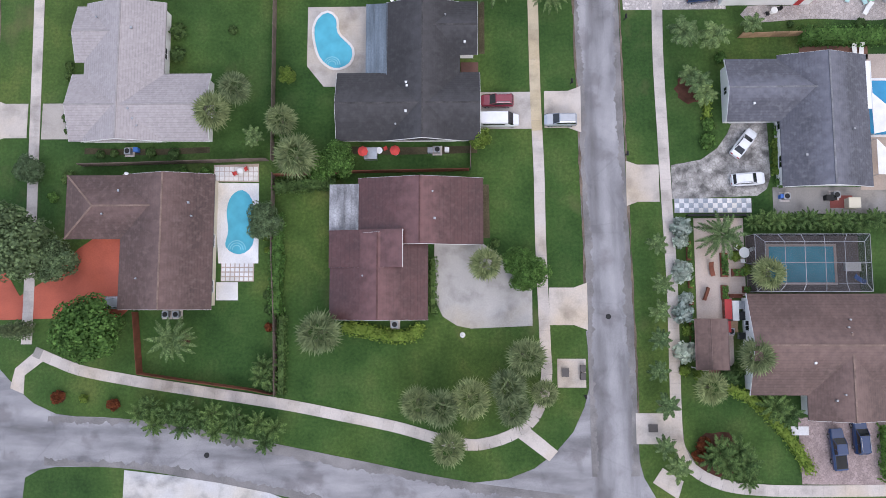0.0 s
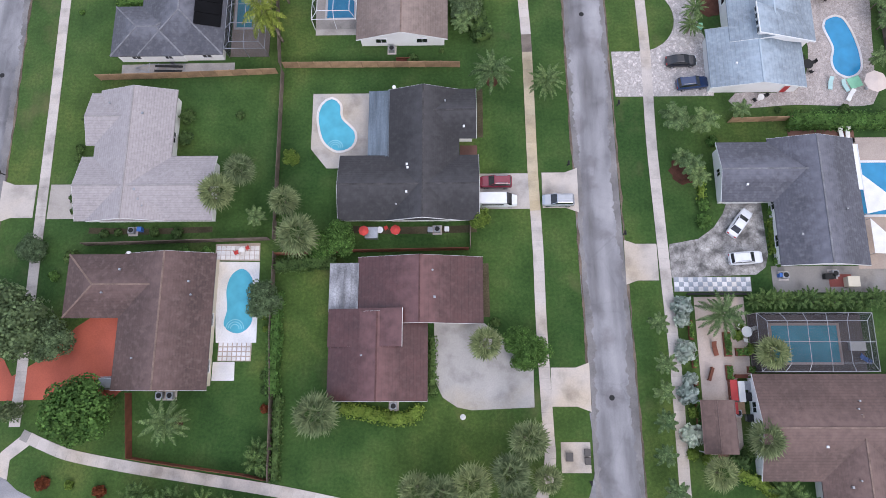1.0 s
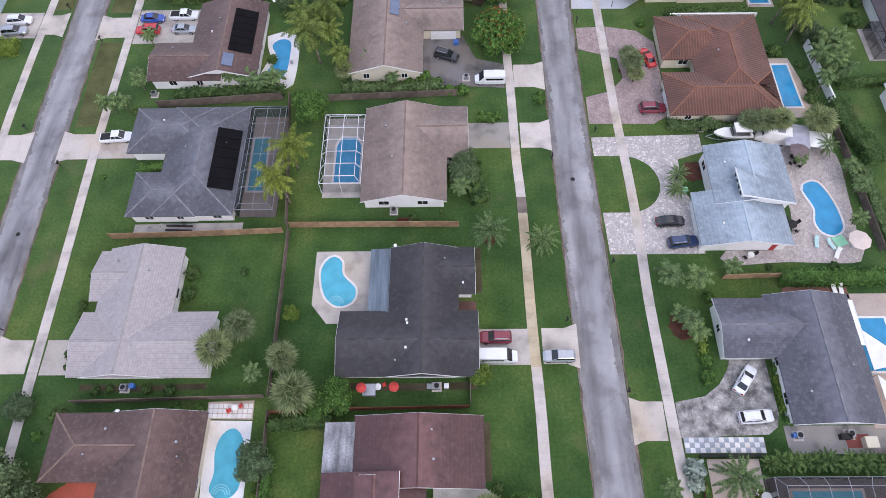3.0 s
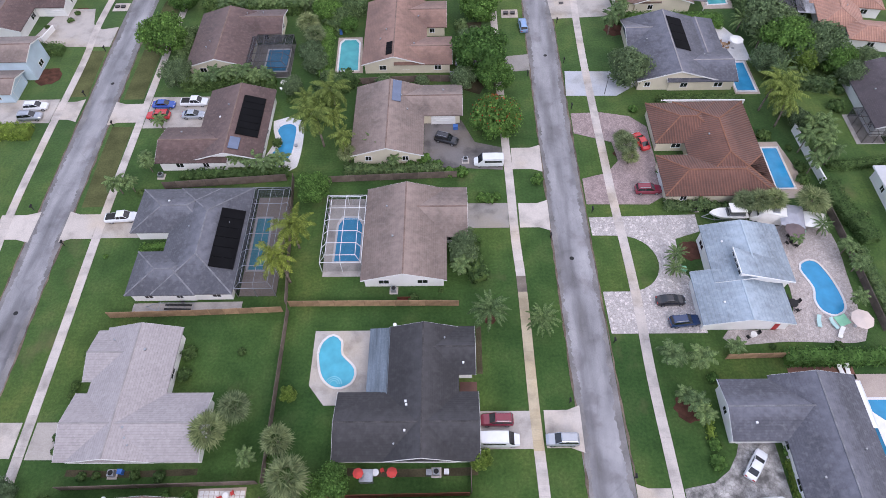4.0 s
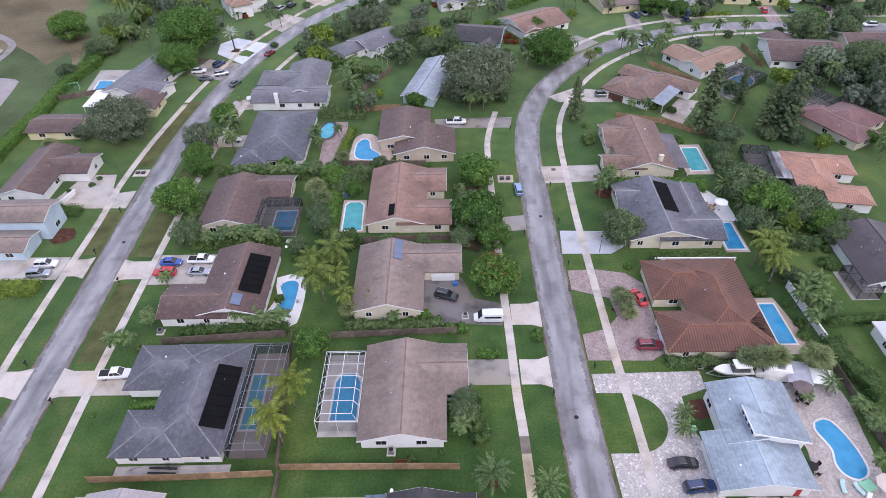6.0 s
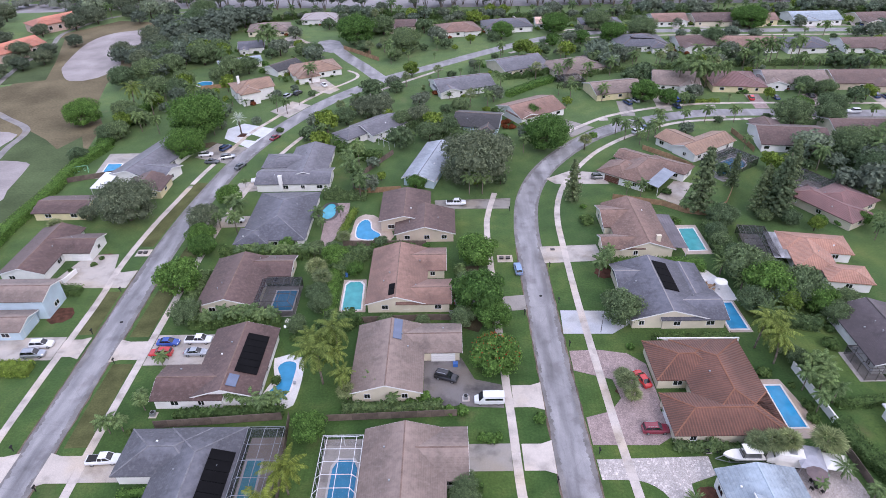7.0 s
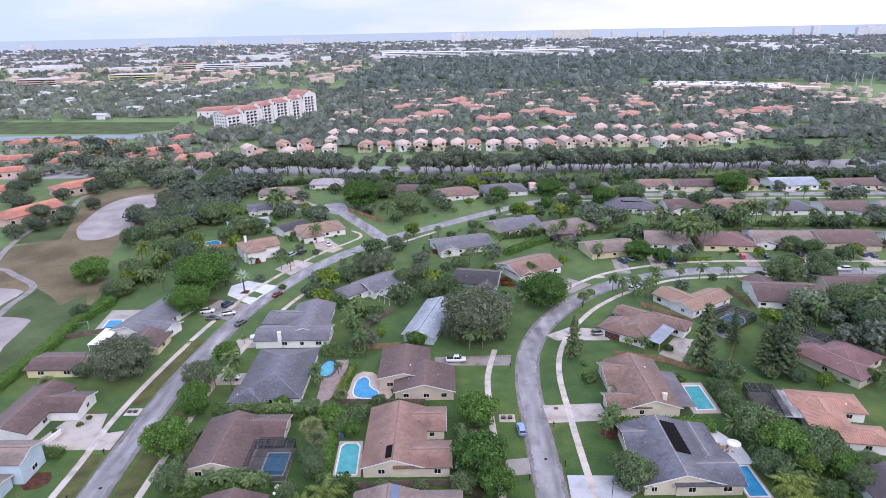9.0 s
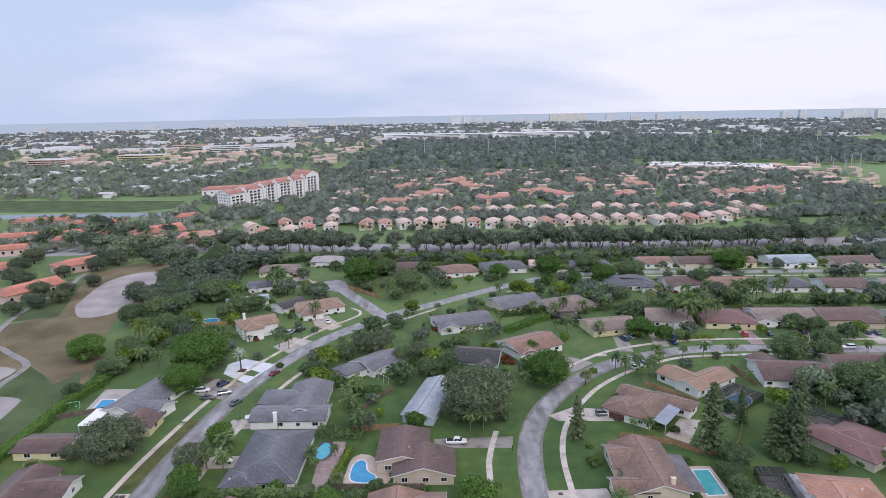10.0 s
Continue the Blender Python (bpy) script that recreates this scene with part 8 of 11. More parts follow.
for i in range(26):
    x = -30 + i * 11 + wood.uniform(-5, 5)
    k = wood.uniform(0.75, 1.0)
    spots.append(("avenue", x, 395 + wood.uniform(-2, 2), k, k))
for i in range(22):
    x = -170 + i * 20 + wood.uniform(-8, 8)
    k = wood.uniform(0.4, 0.75)
    spots.append((wood.choice(("oak", "shade", "queen")), x, 428 + wood.uniform(0, 14), k, k))
for i in range(54):
    x = -130 + i * 7.4 + wood.uniform(-4, 4)
    s = wood.uniform(0.7, 1.3)
    spots.append((wood.choice(("shade", "oak", "queen")), x, 358 + wood.uniform(-4, 8) + 12 * (x < -20), s, s))
for i in range(46):
    k = wood.uniform(0.45, 0.8)
    spots.append((wood.choice(("queen", "queen", "shade", "sabal")), -70 + i * 7.4 + wood.uniform(-3, 3), 463 + wood.uniform(-4, 3), k, k))
grove("long avenue of dark trees along the boulevard", spots)
spots = []
for i in range(56):
    a = wood.uniform(-330, -150)
    s = wood.uniform(1.0, 1.7)
    spots.append((wood.choice(("oak", "shade", "queen")), a, 300 + (-(a + 150)) * 0.65 + wood.uniform(40, 130), s, s))
grove("trees round the orange roofs", spots)
for x, y, s in ((-190.8, 291, 1.0), (-218, 340, 1.0), (-196, 282, 0.9), (-226, 318, 1.3), (-206, 300, 1.2), (-240, 330, 1.3), (-236, 300, 1.2), (-250, 350, 1.4), (-190, 320, 0.9), (-200, 366, 1.3), (-214, 372, 1.3), (-186, 378, 1.1)):
    plant("oak", x, y, s)


def far_woods(name, label, n, area, size, seed, cards, material):
    """Woods too far and many to count: lumpy crowns with loose leaf clumps, as one mesh."""
    rng = random.Random(seed)
    v, f = [], []
    for _ in range(n):
        x, y = area(rng)
        r = rng.uniform(*size)
        hi = r * rng.uniform(1.1, 1.6)
        b = len(v)
        ring = 6
        for k in range(ring):
            a = 2 * math.pi * k / ring + rng.uniform(-0.3, 0.3)
            v.append((x + math.cos(a) * r * rng.uniform(0.8, 1.1), y + math.sin(a) * r * rng.uniform(0.8, 1.1), hi * rng.uniform(0.25, 0.5)))
        for k in range(ring):
            a = 2 * math.pi * (k + 0.5) / ring
            v.append((x + math.cos(a) * r * rng.uniform(0.4, 0.7), y + math.sin(a) * r * rng.uniform(0.4, 0.7), hi * rng.uniform(0.75, 1.0)))
        v.append((x, y, hi * rng.uniform(0.9, 1.1)))
        for k in range(ring):
            k2 = (k + 1) % ring
            f.append((b + k, b + k2, b + ring + k))
            f.append((b + k2, b + ring + k2, b + ring + k))
            f.append((b + ring + k, b + ring + k2, b + 2 * ring))
        for _ in range(cards):
            a, e = rng.uniform(0, 6.3), rng.uniform(0.0, 1.4)
            c = (x + math.cos(a) * math.cos(e) * r, y + math.sin(a) * math.cos(e) * r, hi * (0.4 + 0.6 * math.sin(e)))
            s = r * rng.uniform(0.22, 0.4)
            b2 = len(v)
            v += [(c[0] + rng.uniform(-s, s), c[1] + rng.uniform(-s, s), c[2] + rng.uniform(-s, s)) for _ in range(4)]
            f.append((b2, b2 + 1, b2 + 2, b2 + 3))
    g = Geo()
    g.v, g.f = v, f
    solid(name, g, material, label, "woods", "stuff")


def among_townhouses(r):
    y = r.choice((r.uniform(490, 524), 556 + 400 * r.random(), 545 + 420 * r.random() ** 1.1, 545 + 420 * r.random()))
    return r.uniform(-150, 460), y


def round_lake(r):
    """Round the orange roofs, off the lake and the meadow behind it."""
    while True:
        x, y = r.uniform(-520, -170), r.uniform(400, 720)
        if not (x < -255 and 538 < y < 700):
            return x, y


def round_condominium(r):
    """Anywhere near the apartment building but under it."""
    while True:
        x, y = r.uniform(-400, -20), r.uniform(520, 960)
        u = (y - 589) / 104
        if not (-0.3 < u < 1.8 and -60 < x - (-206 + 63 * u) < 9) and not (x < -255 and y < 700):
            return x, y


far_woods("far_woods", "dark green trees round the apartment building", 700, round_condominium, (3.0, 6.0), 37, 22, LEAF_WOODS_HAZED)
far_woods("far_woods", "dark green trees between the townhouses", 2900, among_townhouses, (3.0, 5.6), 31, 14, LEAF_WOODS_HAZED)
far_woods("far_woods", "dark green trees round the orange roofs", 560, round_lake, (3.0, 5.0), 32, 26, LEAF_WOODS_HAZED)
def behind_estate(r):
    """Woodland that leaves the shopping centre free."""
    while True:
        x, y = r.uniform(-160, 1000), r.uniform(930, 1900)
        if not (290 < x < 540 and y < 990):
            return x, y


far_woods("far_woods", "continuous dark green woodland", 2900, behind_estate, (6, 11), 33, 5, LEAF_WOODS_HAZED)
far_woods("far_woods", "row of trees before the shopping centre", 90, lambda r: (lambda u: (300 + 210 * u, 860 - 70 * u + r.uniform(-14, 10)))(r.random()), (3.0, 4.6), 41, 16, LEAF_WOODS_HAZED)
far_woods("far_woods", "trees between the white roofs", 700, lambda r: (r.uniform(-900, -330), r.uniform(680, 1200)), (3.5, 7.0), 38, 14, LEAF_WOODS_HAZED)
far_woods("far_woods", "trees between far houses", 1500, lambda r: (r.uniform(-1250, -180), r.uniform(720, 1900)), (4, 8), 34, 12, LEAF_WOODS_HAZED)
far_woods("far_woods", "dark trees reaching the horizon with haze in their leaf colour", 8200, lambda r: (lambda y: (r.uniform(-0.75, 0.75) * y, y))(1700 + 2950 * r.random() ** 0.8), (6, 13), 35, 2, LEAF_FAR_HAZED)
far_woods("far_woods", "trees along the eastern streets", 420, lambda r: (r.uniform(250, 520), r.uniform(230, 480)), (3.0, 5.5), 36, 26, LEAF_GROVE_DARK_HAZED)


def shrubbery(label, pts, width, height, leaf=None, lump=0.45):
    """A loose bank of mixed shrubs."""
    hedge(label, pts, width, height, leaf, 20, 0.5, 0.0, lump, "shrubbery")


shrubbery("loose bank of dark green shrubs", [(-50, 76.0), (-40, 76.6), (-31, 76.8)], 1.8, 1.7)
shrubbery("loose bank of mixed green shrubs", [(-20, 77.0), (-10, 77.2), (-2, 77.4)], 1.6, 1.5, LEAF_PALM)
shrubbery("dense bank of tall green shrubs", [(-27.5, 96), (-24, 99.5), (-20.5, 102.5)], 3.6, 3.0)
shrubbery("dense bank of tall green shrubs", [(-27, 119), (-24, 123.5), (-21, 128)], 4.0, 2.8, LEAF_PALM)
shrubbery("dense bank of dark shrubs below palms", [(-56, 101), (-48, 101.4), (-37, 101.2)], 2.4, 2.2)
shrubbery("dense bank of dark shrubs below palms", [(-57, 127), (-46, 127.4), (-35, 127.0)], 2.6, 2.2)
shrubbery("loose bank of garden shrubs", [(2.6, 100), (3.2, 106), (3.2, 114), (2.2, 120)], 2.0, 2.0, LEAF_PALM)
shrubbery("dense bank of tall garden shrubs", [(66.5, 98), (71, 99.5), (77, 98)], 3.0, 2.4, LEAF_PALM)
shrubbery("dense bank of tall garden shrubs", [(66.8, 122), (67.2, 130), (68.0, 138)], 2.6, 2.4, LEAF_PALM)
shrubbery("dense bank of shrubs behind the pool", [(-36, 158), (-30, 157), (-24, 156.5)], 3.0, 2.4, LEAF_PALM)
shrubbery("dense bank of shrubs between houses", [(-36, 190), (-30, 184), (-22, 181)], 3.6, 3.0)
shrubbery("loose undergrowth below trees", [(-22, 214), (-8, 206), (4, 198), (14, 190)], 5.0, 2.6, LEAF_PALM)
shrubbery("loose undergrowth beside the park", [(-118, 190), (-119, 210), (-117, 232)], 4.0, 2.4, LEAF_BRIGHT)
shrubbery("loose undergrowth beside the park", [(-124, 268), (-130, 300), (-134, 340)], 6.0, 3.0, LEAF_PALM)
shrubbery("shrubs along the side of the house", [(-58.4, 104.5), (-58.6, 112), (-58.8, 120)], 2.4, 2.2, LEAF_PALM)
shrubbery("low shrubs along a front wall", [(4.6, 52.8), (3.4, 56), (3.0, 60)], 2.6, 1.7)
shrubbery("low shrubs along a front wall", [(38.0, 68.0), (48, 67.2), (57, 66.6)], 1.4, 1.5, LEAF_PALM)
shrubbery("low shrubs along the house wall", [(-19.8, 131.2), (-15, 130.6), (-9, 130.8)], 1.6, 1.4)
shrubbery("shrubs behind the terrace", [(88, 228), (104, 227.6)], 1.6, 1.2, LEAF_LIME)
WAYS = [spline(w, 4.0) for w in ([(-72.4, 150), (-68.8, 180), (-64.6, 197), (-56.8, 217), (-48.0, 234), (-36, 250), (-23, 264), (-5, 278), (21, 299), (48, 318), (72, 327), (110, 329), (170, 326), (300, 322)],
                                 [(20.2, 128), (20.8, 142), (23.0, 156), (28.2, 170), (36.5, 183), (48, 196), (60, 205), (76, 212), (95, 216.5), (125, 216), (170, 213), (300, 209)], [(-31, 259), (-40, 276), (-50, 297), (-58, 314)])]


# lawns, drives and courts that stay free of trees
OPEN = ((-71, 202, 9), (-76, 185, 8), (-104, 259, 7), (-87, 318, 7), (-63, 329, 9), (-60, 314, 11), (-44, 264, 8), (-55, 252, 7), (-62, 229, 8), (-72, 222, 6), (44, 212, 9), (66, 225, 7), (82, 231, 7), (56, 222, 6))


def clear(x, y, r):
    """True where a crown of radius r keeps off the streets and the houses."""
    if any((p.x - x) ** 2 + (p.y - y) ** 2 < (r + 6.0) ** 2 for w in WAYS for p in w):
        return False
    if any(abs(hx - x) < hr and 0 < hy - y < hr + 3 + r for hx, hy, hr in HOMES):
        return False
    return not any((hx - x) ** 2 + (hy - y) ** 2 < (hr + r * 0.55) ** 2 for hx, hy, hr in HOMES) and not any((hx - x) ** 2 + (hy - y) ** 2 < (hr + r * 0.8) ** 2 for hx, hy, hr in OPEN)


spots = []
for i in range(9000):
    x, y = wood.uniform(-95, 245), wood.uniform(160, 372)
    s = wood.choice((0.4, 0.5, 0.6, 0.75, 0.9, 1.1))
    if x < -70 and y < 200 or len(spots) > 360 or (x > 30 and y < 200 and x < 75):
        continue
    if clear(x, y, 4.5 * s) and not any((a - x) ** 2 + (b - y) ** 2 < 22 for _, a, b, *_ in spots):
        spots.append((wood.choice(("shade", "oak", "mango", "lime", "queen", "queen", "sabal", "mango")), x, y, s, s))
grove("garden trees and palms round the far houses", spots)
shrubbery("garden shrubs between far houses", [(60, 262), (90, 268), (130, 270), (200, 268)], 2.4, 1.8, LEAF_PALM)
shrubbery("garden shrubs between far houses", [(24, 258), (40, 262), (48, 270)], 2.6, 2.0)
shrubbery("garden shrubs behind the far houses", [(-120, 356), (-60, 376), (0, 362), (60, 360), (160, 360), (250, 358)], 4.0, 2.4)
shrubbery("garden shrubs beside the avenue", [(-40, 330), (-20, 346), (60, 352), (110, 354)], 3.0, 2.4, LEAF_PALM)

spots = []
for hx, hy, hr in HOMES:
    if hy < 196 or hy > 372:
        continue
    for _ in range(7):
        a = wood.uniform(-3.3, 0.4) + (math.pi if wood.random() < 0.25 else 0)
        x, y = hx + math.cos(a) * (hr + wood.uniform(0.2, 4.5)), hy + math.sin(a) * (hr * 0.8 + wood.uniform(0.2, 3.0))
        if all((p.x - x) ** 2 + (p.y - y) ** 2 > 36 for w in WAYS for p in w) and not any((bx - x) ** 2 + (by - y) ** 2 < (br * 0.7) ** 2 for bx, by, br in HOMES):
            s = wood.uniform(0.7, 1.6)
            spots.append((wood.choice(("bush", "shrub", "golden", "shrub", "croton", "areca")), x, y, s, s))
grove("low garden shrubs round the far houses", spots)


# ---------------------------------------------------------------- park
DRY = surface("dry_park_grass", (0.185, 0.155, 0.095), 0.95, 0, 0.05, 1.2, 0.35, 0.3, 0.1)
paved("park_lawn", "dry brownish park grass", [(-122, 100), (-121, 150), (-123, 190), (-128, 215), (-140, 235), (-148, 262), (-146, 300), (-150, 345), (-168, 368), (-190, 372), (-210, 345), (-200, 300), (-190, 262), (-230, 230), (-260, 190), (-240, 100)], DRY, 0.012, "park")
GREEN_STRIP = surface("park_green", (0.095, 0.130, 0.060), 0.95, 0, 0.06, 1.5, 0.3, 0.3, 0.1)
paved("park_green", "greener strip of park grass beside the path", [(-196, 262), (-206, 300), (-213, 335), (-205, 338), (-188, 296), (-178, 268)], GREEN_STRIP, 0.018, "park")
paved("park_green", "greener strip of park grass beside the hedge", [(-122, 118), (-121.5, 160), (-124, 192), (-131, 205), (-136, 190), (-131, 150), (-130, 118)], GREEN_STRIP, 0.018, "park")


paved("park_green", "greener park grass beside the worn court", [(-153.2, 211), (-143, 203), (-134, 194), (-126, 174), (-120, 152), (-134, 140), (-150, 152), (-158, 186), (-157, 200)], GREEN_STRIP, 0.022, "park")


def smooth_loop(pts, step=0.6):
    """A closed smooth outline through the points."""
    n = len(pts)
    out = []
    for i in range(n):
        a, b, c, d = (Vector((*pts[(i + k - 1) % n], 0)) for k in range(4))
        m = max(2, int((c - b).length / step))
        for k in range(m):
            t = k / m
            q = 0.5 * (2 * b + (c - a) * t + (2 * a - 5 * b + 4 * c - d) * t * t + (3 * b - 3 * c + d - a) * t ** 3)
            out.append((q.x, q.y))
    return out


def grown(loop, r):
    """The outline moved outwards by r."""
    n = len(loop)
    area = sum(loop[i][0] * loop[(i + 1) % n][1] - loop[(i + 1) % n][0] * loop[i][1] for i in range(n))
    s = 1 if area > 0 else -1
    out = []
    for i in range(n):
        dx, dy = loop[(i + 1) % n][0] - loop[i - 1][0], loop[(i + 1) % n][1] - loop[i - 1][1]
        k = math.hypot(dx, dy) or 1
        out.append((loop[i][0] + s * dy / k * r, loop[i][1] - s * dx / k * r))
    return out


paved("sand_court", "pale sandy clearing in the park", smooth_loop([(-176.7, 279.5), (-181.4, 291.6), (-187.3, 325.8), (-181.7, 345), (-164.4, 350.4), (-158.8, 339.3), (-159, 320), (-161, 308), (-158, 297), (-152.9, 287), (-155.8, 269.9), (-166.3, 266.2)], 4), SAND, 0.03, "clearing")
paved("sand_court", "grey worn court in the park", smooth_loop([(-152, 186), (-139.5, 184.5), (-136.8, 180), (-134.4, 165), (-133, 156), (-150, 150), (-166, 162), (-164, 180)], 4), SAND, 0.03, "clearing")
paved("sand_court", "grey worn court in the park", smooth_loop([(-185, 213), (-166.9, 211.2), (-156, 208), (-156, 198), (-158, 190), (-180, 192), (-195, 200)], 4), SAND, 0.034, "clearing")
PARK_PATH = concrete_material("grey_park_path", (0.27, 0.255, 0.25), 0.7)
for line_ in ([(-200, 236), (-179.7, 231), (-169, 223.6), (-156.7, 214.3), (-153.4, 207), (-153, 197), (-151, 186)], [(-150, 150), (-170, 200), (-193, 251.6), (-201, 283.8), (-202.6, 302.4), (-204.4, 323.2), (-210, 350), (-195, 384), (-150, 392)]):
    solid("park_path", strip(Geo(), line_, 2.6, -0.05, 0.026), PARK_PATH, "grey path that winds through the park", "path", "structure")
paved("lake", "grey lake with wooded banks", smooth_loop([(250, 330), (262, 378), (285, 420), (330, 440), (400, 420), (400, 330), (300, 300)], 8), LAKE, 0.03, "lake")
paved("lake", "narrow pale lake behind the trees", smooth_loop([(-420, 560), (-330, 548), (-262, 560), (-262, 578), (-340, 580), (-420, 582)], 8), LAKE, 0.03, "lake")
paved("meadow", "open green meadow in front of far houses", [(-520, 606), (-300, 586), (-268, 606), (-280, 660), (-520, 690)], GREEN_STRIP, 0.02, "meadow")


# ---------------------------------------------------------------- pools, decks and screen enclosures
def pool(label, pts, water, cx=None, rim=0.35, smooth=True, steps=None, spa=None, rim_mat=None):
    loop = smooth_loop(pts) if smooth else pts
    ox, oy = sum(p[0] for p in loop) / len(loop), sum(p[1] for p in loop) / len(loop)
    loop = [(x - ox, y - oy) for x, y in loop]
    big = grown(loop, rim) if smooth else [(x + (rim if x > 0 else -rim), y + (rim if y > 0 else -rim)) for x, y in loop]
    p = thing("swimming_pool", pose(ox, oy, 0), label, "pool")
    part("water", Geo().slab(loop, -0.05, 0.085), water, p)
    n = len(loop)
    ring = Geo().add([(x, y, 0.02) for x, y in loop] + [(x, y, 0.15) for x, y in loop] + [(x, y, 0.15) for x, y in big] + [(x, y, 0.02) for x, y in big],
                     [f for i in range(n) for f in ((n + i, n + (i + 1) % n, (i + 1) % n, i), (n + i, 2 * n + i, 2 * n + (i + 1) % n, n + (i + 1) % n), (2 * n + i, 3 * n + i, 3 * n + (i + 1) % n, 2 * n + (i + 1) % n))])
    part("coping", ring, rim_mat or DECK_WHITE, p)
    if steps:
        sx, sy, r = steps
        for k in range(3):
            rr = r * (1 - 0.26 * k)
            ring_ = [(sx - ox + math.cos(math.pi * j / 10) * q, sy - oy + math.sin(math.pi * j / 10) * q) for q, o in ((rr + 0.06, 1), (rr - 0.06, -1)) for j in range(11)[::o]]
            g = Geo().slab(ring_, 0.05, 0.105)
            part("step", g, POOL_STEP, p)
    part("ladder", Geo().rod((loop[0][0], loop[0][1], 0.1), (loop[0][0], loop[0][1], 0.7), 0.03, 6).rod((loop[1][0], loop[1][1], 0.1), (loop[1][0], loop[1][1], 0.7), 0.03, 6), GALV, p)
    return p


def deck(label, pts, mat, z=0.06):
    paved("patio", label, pts, mat, z, "patio")


deck("white painted pool deck", [(-35.2, 17.4), (-28.6, 17.3), (-28.4, 5.6), (-34.2, 5.6)], DECK_WHITE)
deck("white-tiled terrace with worn joints", [(-35.3, 20.0), (-28.7, 20.2), (-28.6, 17.5), (-35.2, 17.6)], DECK_TAN, 0.05)
deck("white painted step terrace", [(-34.4, 2.9), (-31.3, 2.9), (-31.2, 0.3), (-34.4, 0.3)], DECK_WHITE)


def stepping(x0, y0, nx, ny, s, gap, label, mat, z=0.05):
    base = new("patio", Geo().box(x0 - 0.1, y0 - 0.1, -0.05, x0 + nx * (s + gap), y0 + ny * (s + gap), 0.03).mesh("patio_bed", DECK_TAN))
    tagged(base, label, "patio", "", "structure")
    me = Geo().box(0, 0, 0, s, s, 0.05).mesh("slab", mat)
    for i in range(nx):
        for k in range(ny):
            ob = new("slab", me)
            ob.location = (x0 + i * (s + gap), y0 + k * (s + gap), 0.02)
            ob.parent = base


stepping(-33.7, 3.1, 7, 4, 0.5, 0.17, "grid of white stepping slabs beside the pool", DECK_WHITE)
stepping(-35.1, 17.7, 9, 3, 0.62, 0.09, "worn terrace of square white slabs", DECK_WHITE, 0.06)
pool("kidney-shaped turquoise pool with curved steps", [(-33.2, 13.2), (-32.6, 15.4), (-31.0, 16.3), (-29.5, 14.8), (-29.2, 11.5), (-29.3, 8.2), (-31.2, 6.9), (-33.2, 8.0), (-32.9, 10.4)], POOL, steps=(-31.6, 7.6, 1.3))
deck("pale concrete pool deck with cut corner", [(-21.9, 43.9), (-9.6, 43.9), (-9.6, 33.4), (-16.9, 33.2), (-17.3, 31.7), (-19.4, 31.7), (-21.9, 34.8)], DRIVE)
pool("bean-shaped bright blue pool with curved steps", [(-20.9, 39.8), (-20.4, 42.0), (-19.0, 43.0), (-17.7, 42.0), (-17.4, 39.8), (-15.3, 37.4), (-15.7, 35.2), (-17.9, 34.5), (-20.0, 36.2)], POOL, steps=(-18.2, 35.0, 1.2))
deck("tan tiled pool terrace", [(34.0, 12.0), (41.0, 12.0), (41.0, 1.0), (39.0, 0.6), (39.0, -9.5), (34.0, -9.5)], DECK_TAN)
deck("dark deck inside a screen enclosure", [(41.2, 9.6), (57.0, 9.6), (57.0, 1.4), (41.2, 1.4)], concrete_material("brown_pool_deck", (0.15, 0.12, 0.11), 0.7))
pool("rectangular teal pool inside a screen enclosure", [(44.4, 2.8), (53.5, 2.8), (53.5, 7.9), (44.4, 7.9)], POOL, smooth=False, rim_mat=DECK_TAN)
deck("pale pool terrace beside the house", [(57.9, 36), (66, 36), (66, 16), (57.9, 16)], DECK_TAN)
pool("rectangular pool at the side of the house", [(59.5, 24), (64, 24), (64, 32), (59.5, 32)], POOL_DEEP, smooth=False)
deck("reddish timber terrace behind the house", [(50.2, 37.2), (60, 37.2), (60, 35.2), (50.2, 35.2)], TIMBER_DECK)
deck("pinkish deck inside a screen enclosure", [(-35.4, 71.2), (-29.3, 71.2), (-29.3, 50.4), (-35.4, 50.4)], DECK_TAN)
pool("long teal pool inside a screen enclosure", [(-34.8, 55.5), (-32.2, 55.5), (-32.5, 66.4), (-34.9, 66.4)], POOL, smooth=False)
deck("pale deck inside a screen enclosure", [(-22.4, 70.6), (-15.0, 70.6), (-14.8, 54.0), (-22.0, 54.0)], DRIVE)
pool("blue keyhole pool inside a screen enclosure", [(-20.3, 57.0), (-16.0, 57.0), (-16.0, 64.6), (-16.9, 66.3), (-19.4, 66.3), (-20.2, 64.6)], POOL_DEEP, smooth=False)
deck("tan paved pool terrace", smooth_loop([(53, 63.5), (64.6, 63.2), (65.0, 52), (64.4, 46), (63.6, 41.4), (52, 41.4), (43, 41.0), (43, 43.4), (52.2, 44), (55, 51)], 2.0), TERRACE)
pool("kidney-shaped vivid blue pool", [(57.9, 54.6), (59.0, 56.0), (60.7, 56.0), (61.9, 53.5), (62.6, 50.0), (62.4, 47.2), (60.6, 46.0), (58.9, 46.8), (58.4, 48.6), (58.9, 51.0)], POOL_DEEP)
deck("pale stone pool surround", [(58.2, 83.5), (62.6, 83.5), (64.2, 76), (64.0, 69.6), (58.4, 69.6)], DECK_TAN)
pool("rectangular vivid blue pool", [(59.2, 72), (62.4, 72), (62.0, 81.8), (59.2, 81.8)], POOL_DEEP, smooth=False)
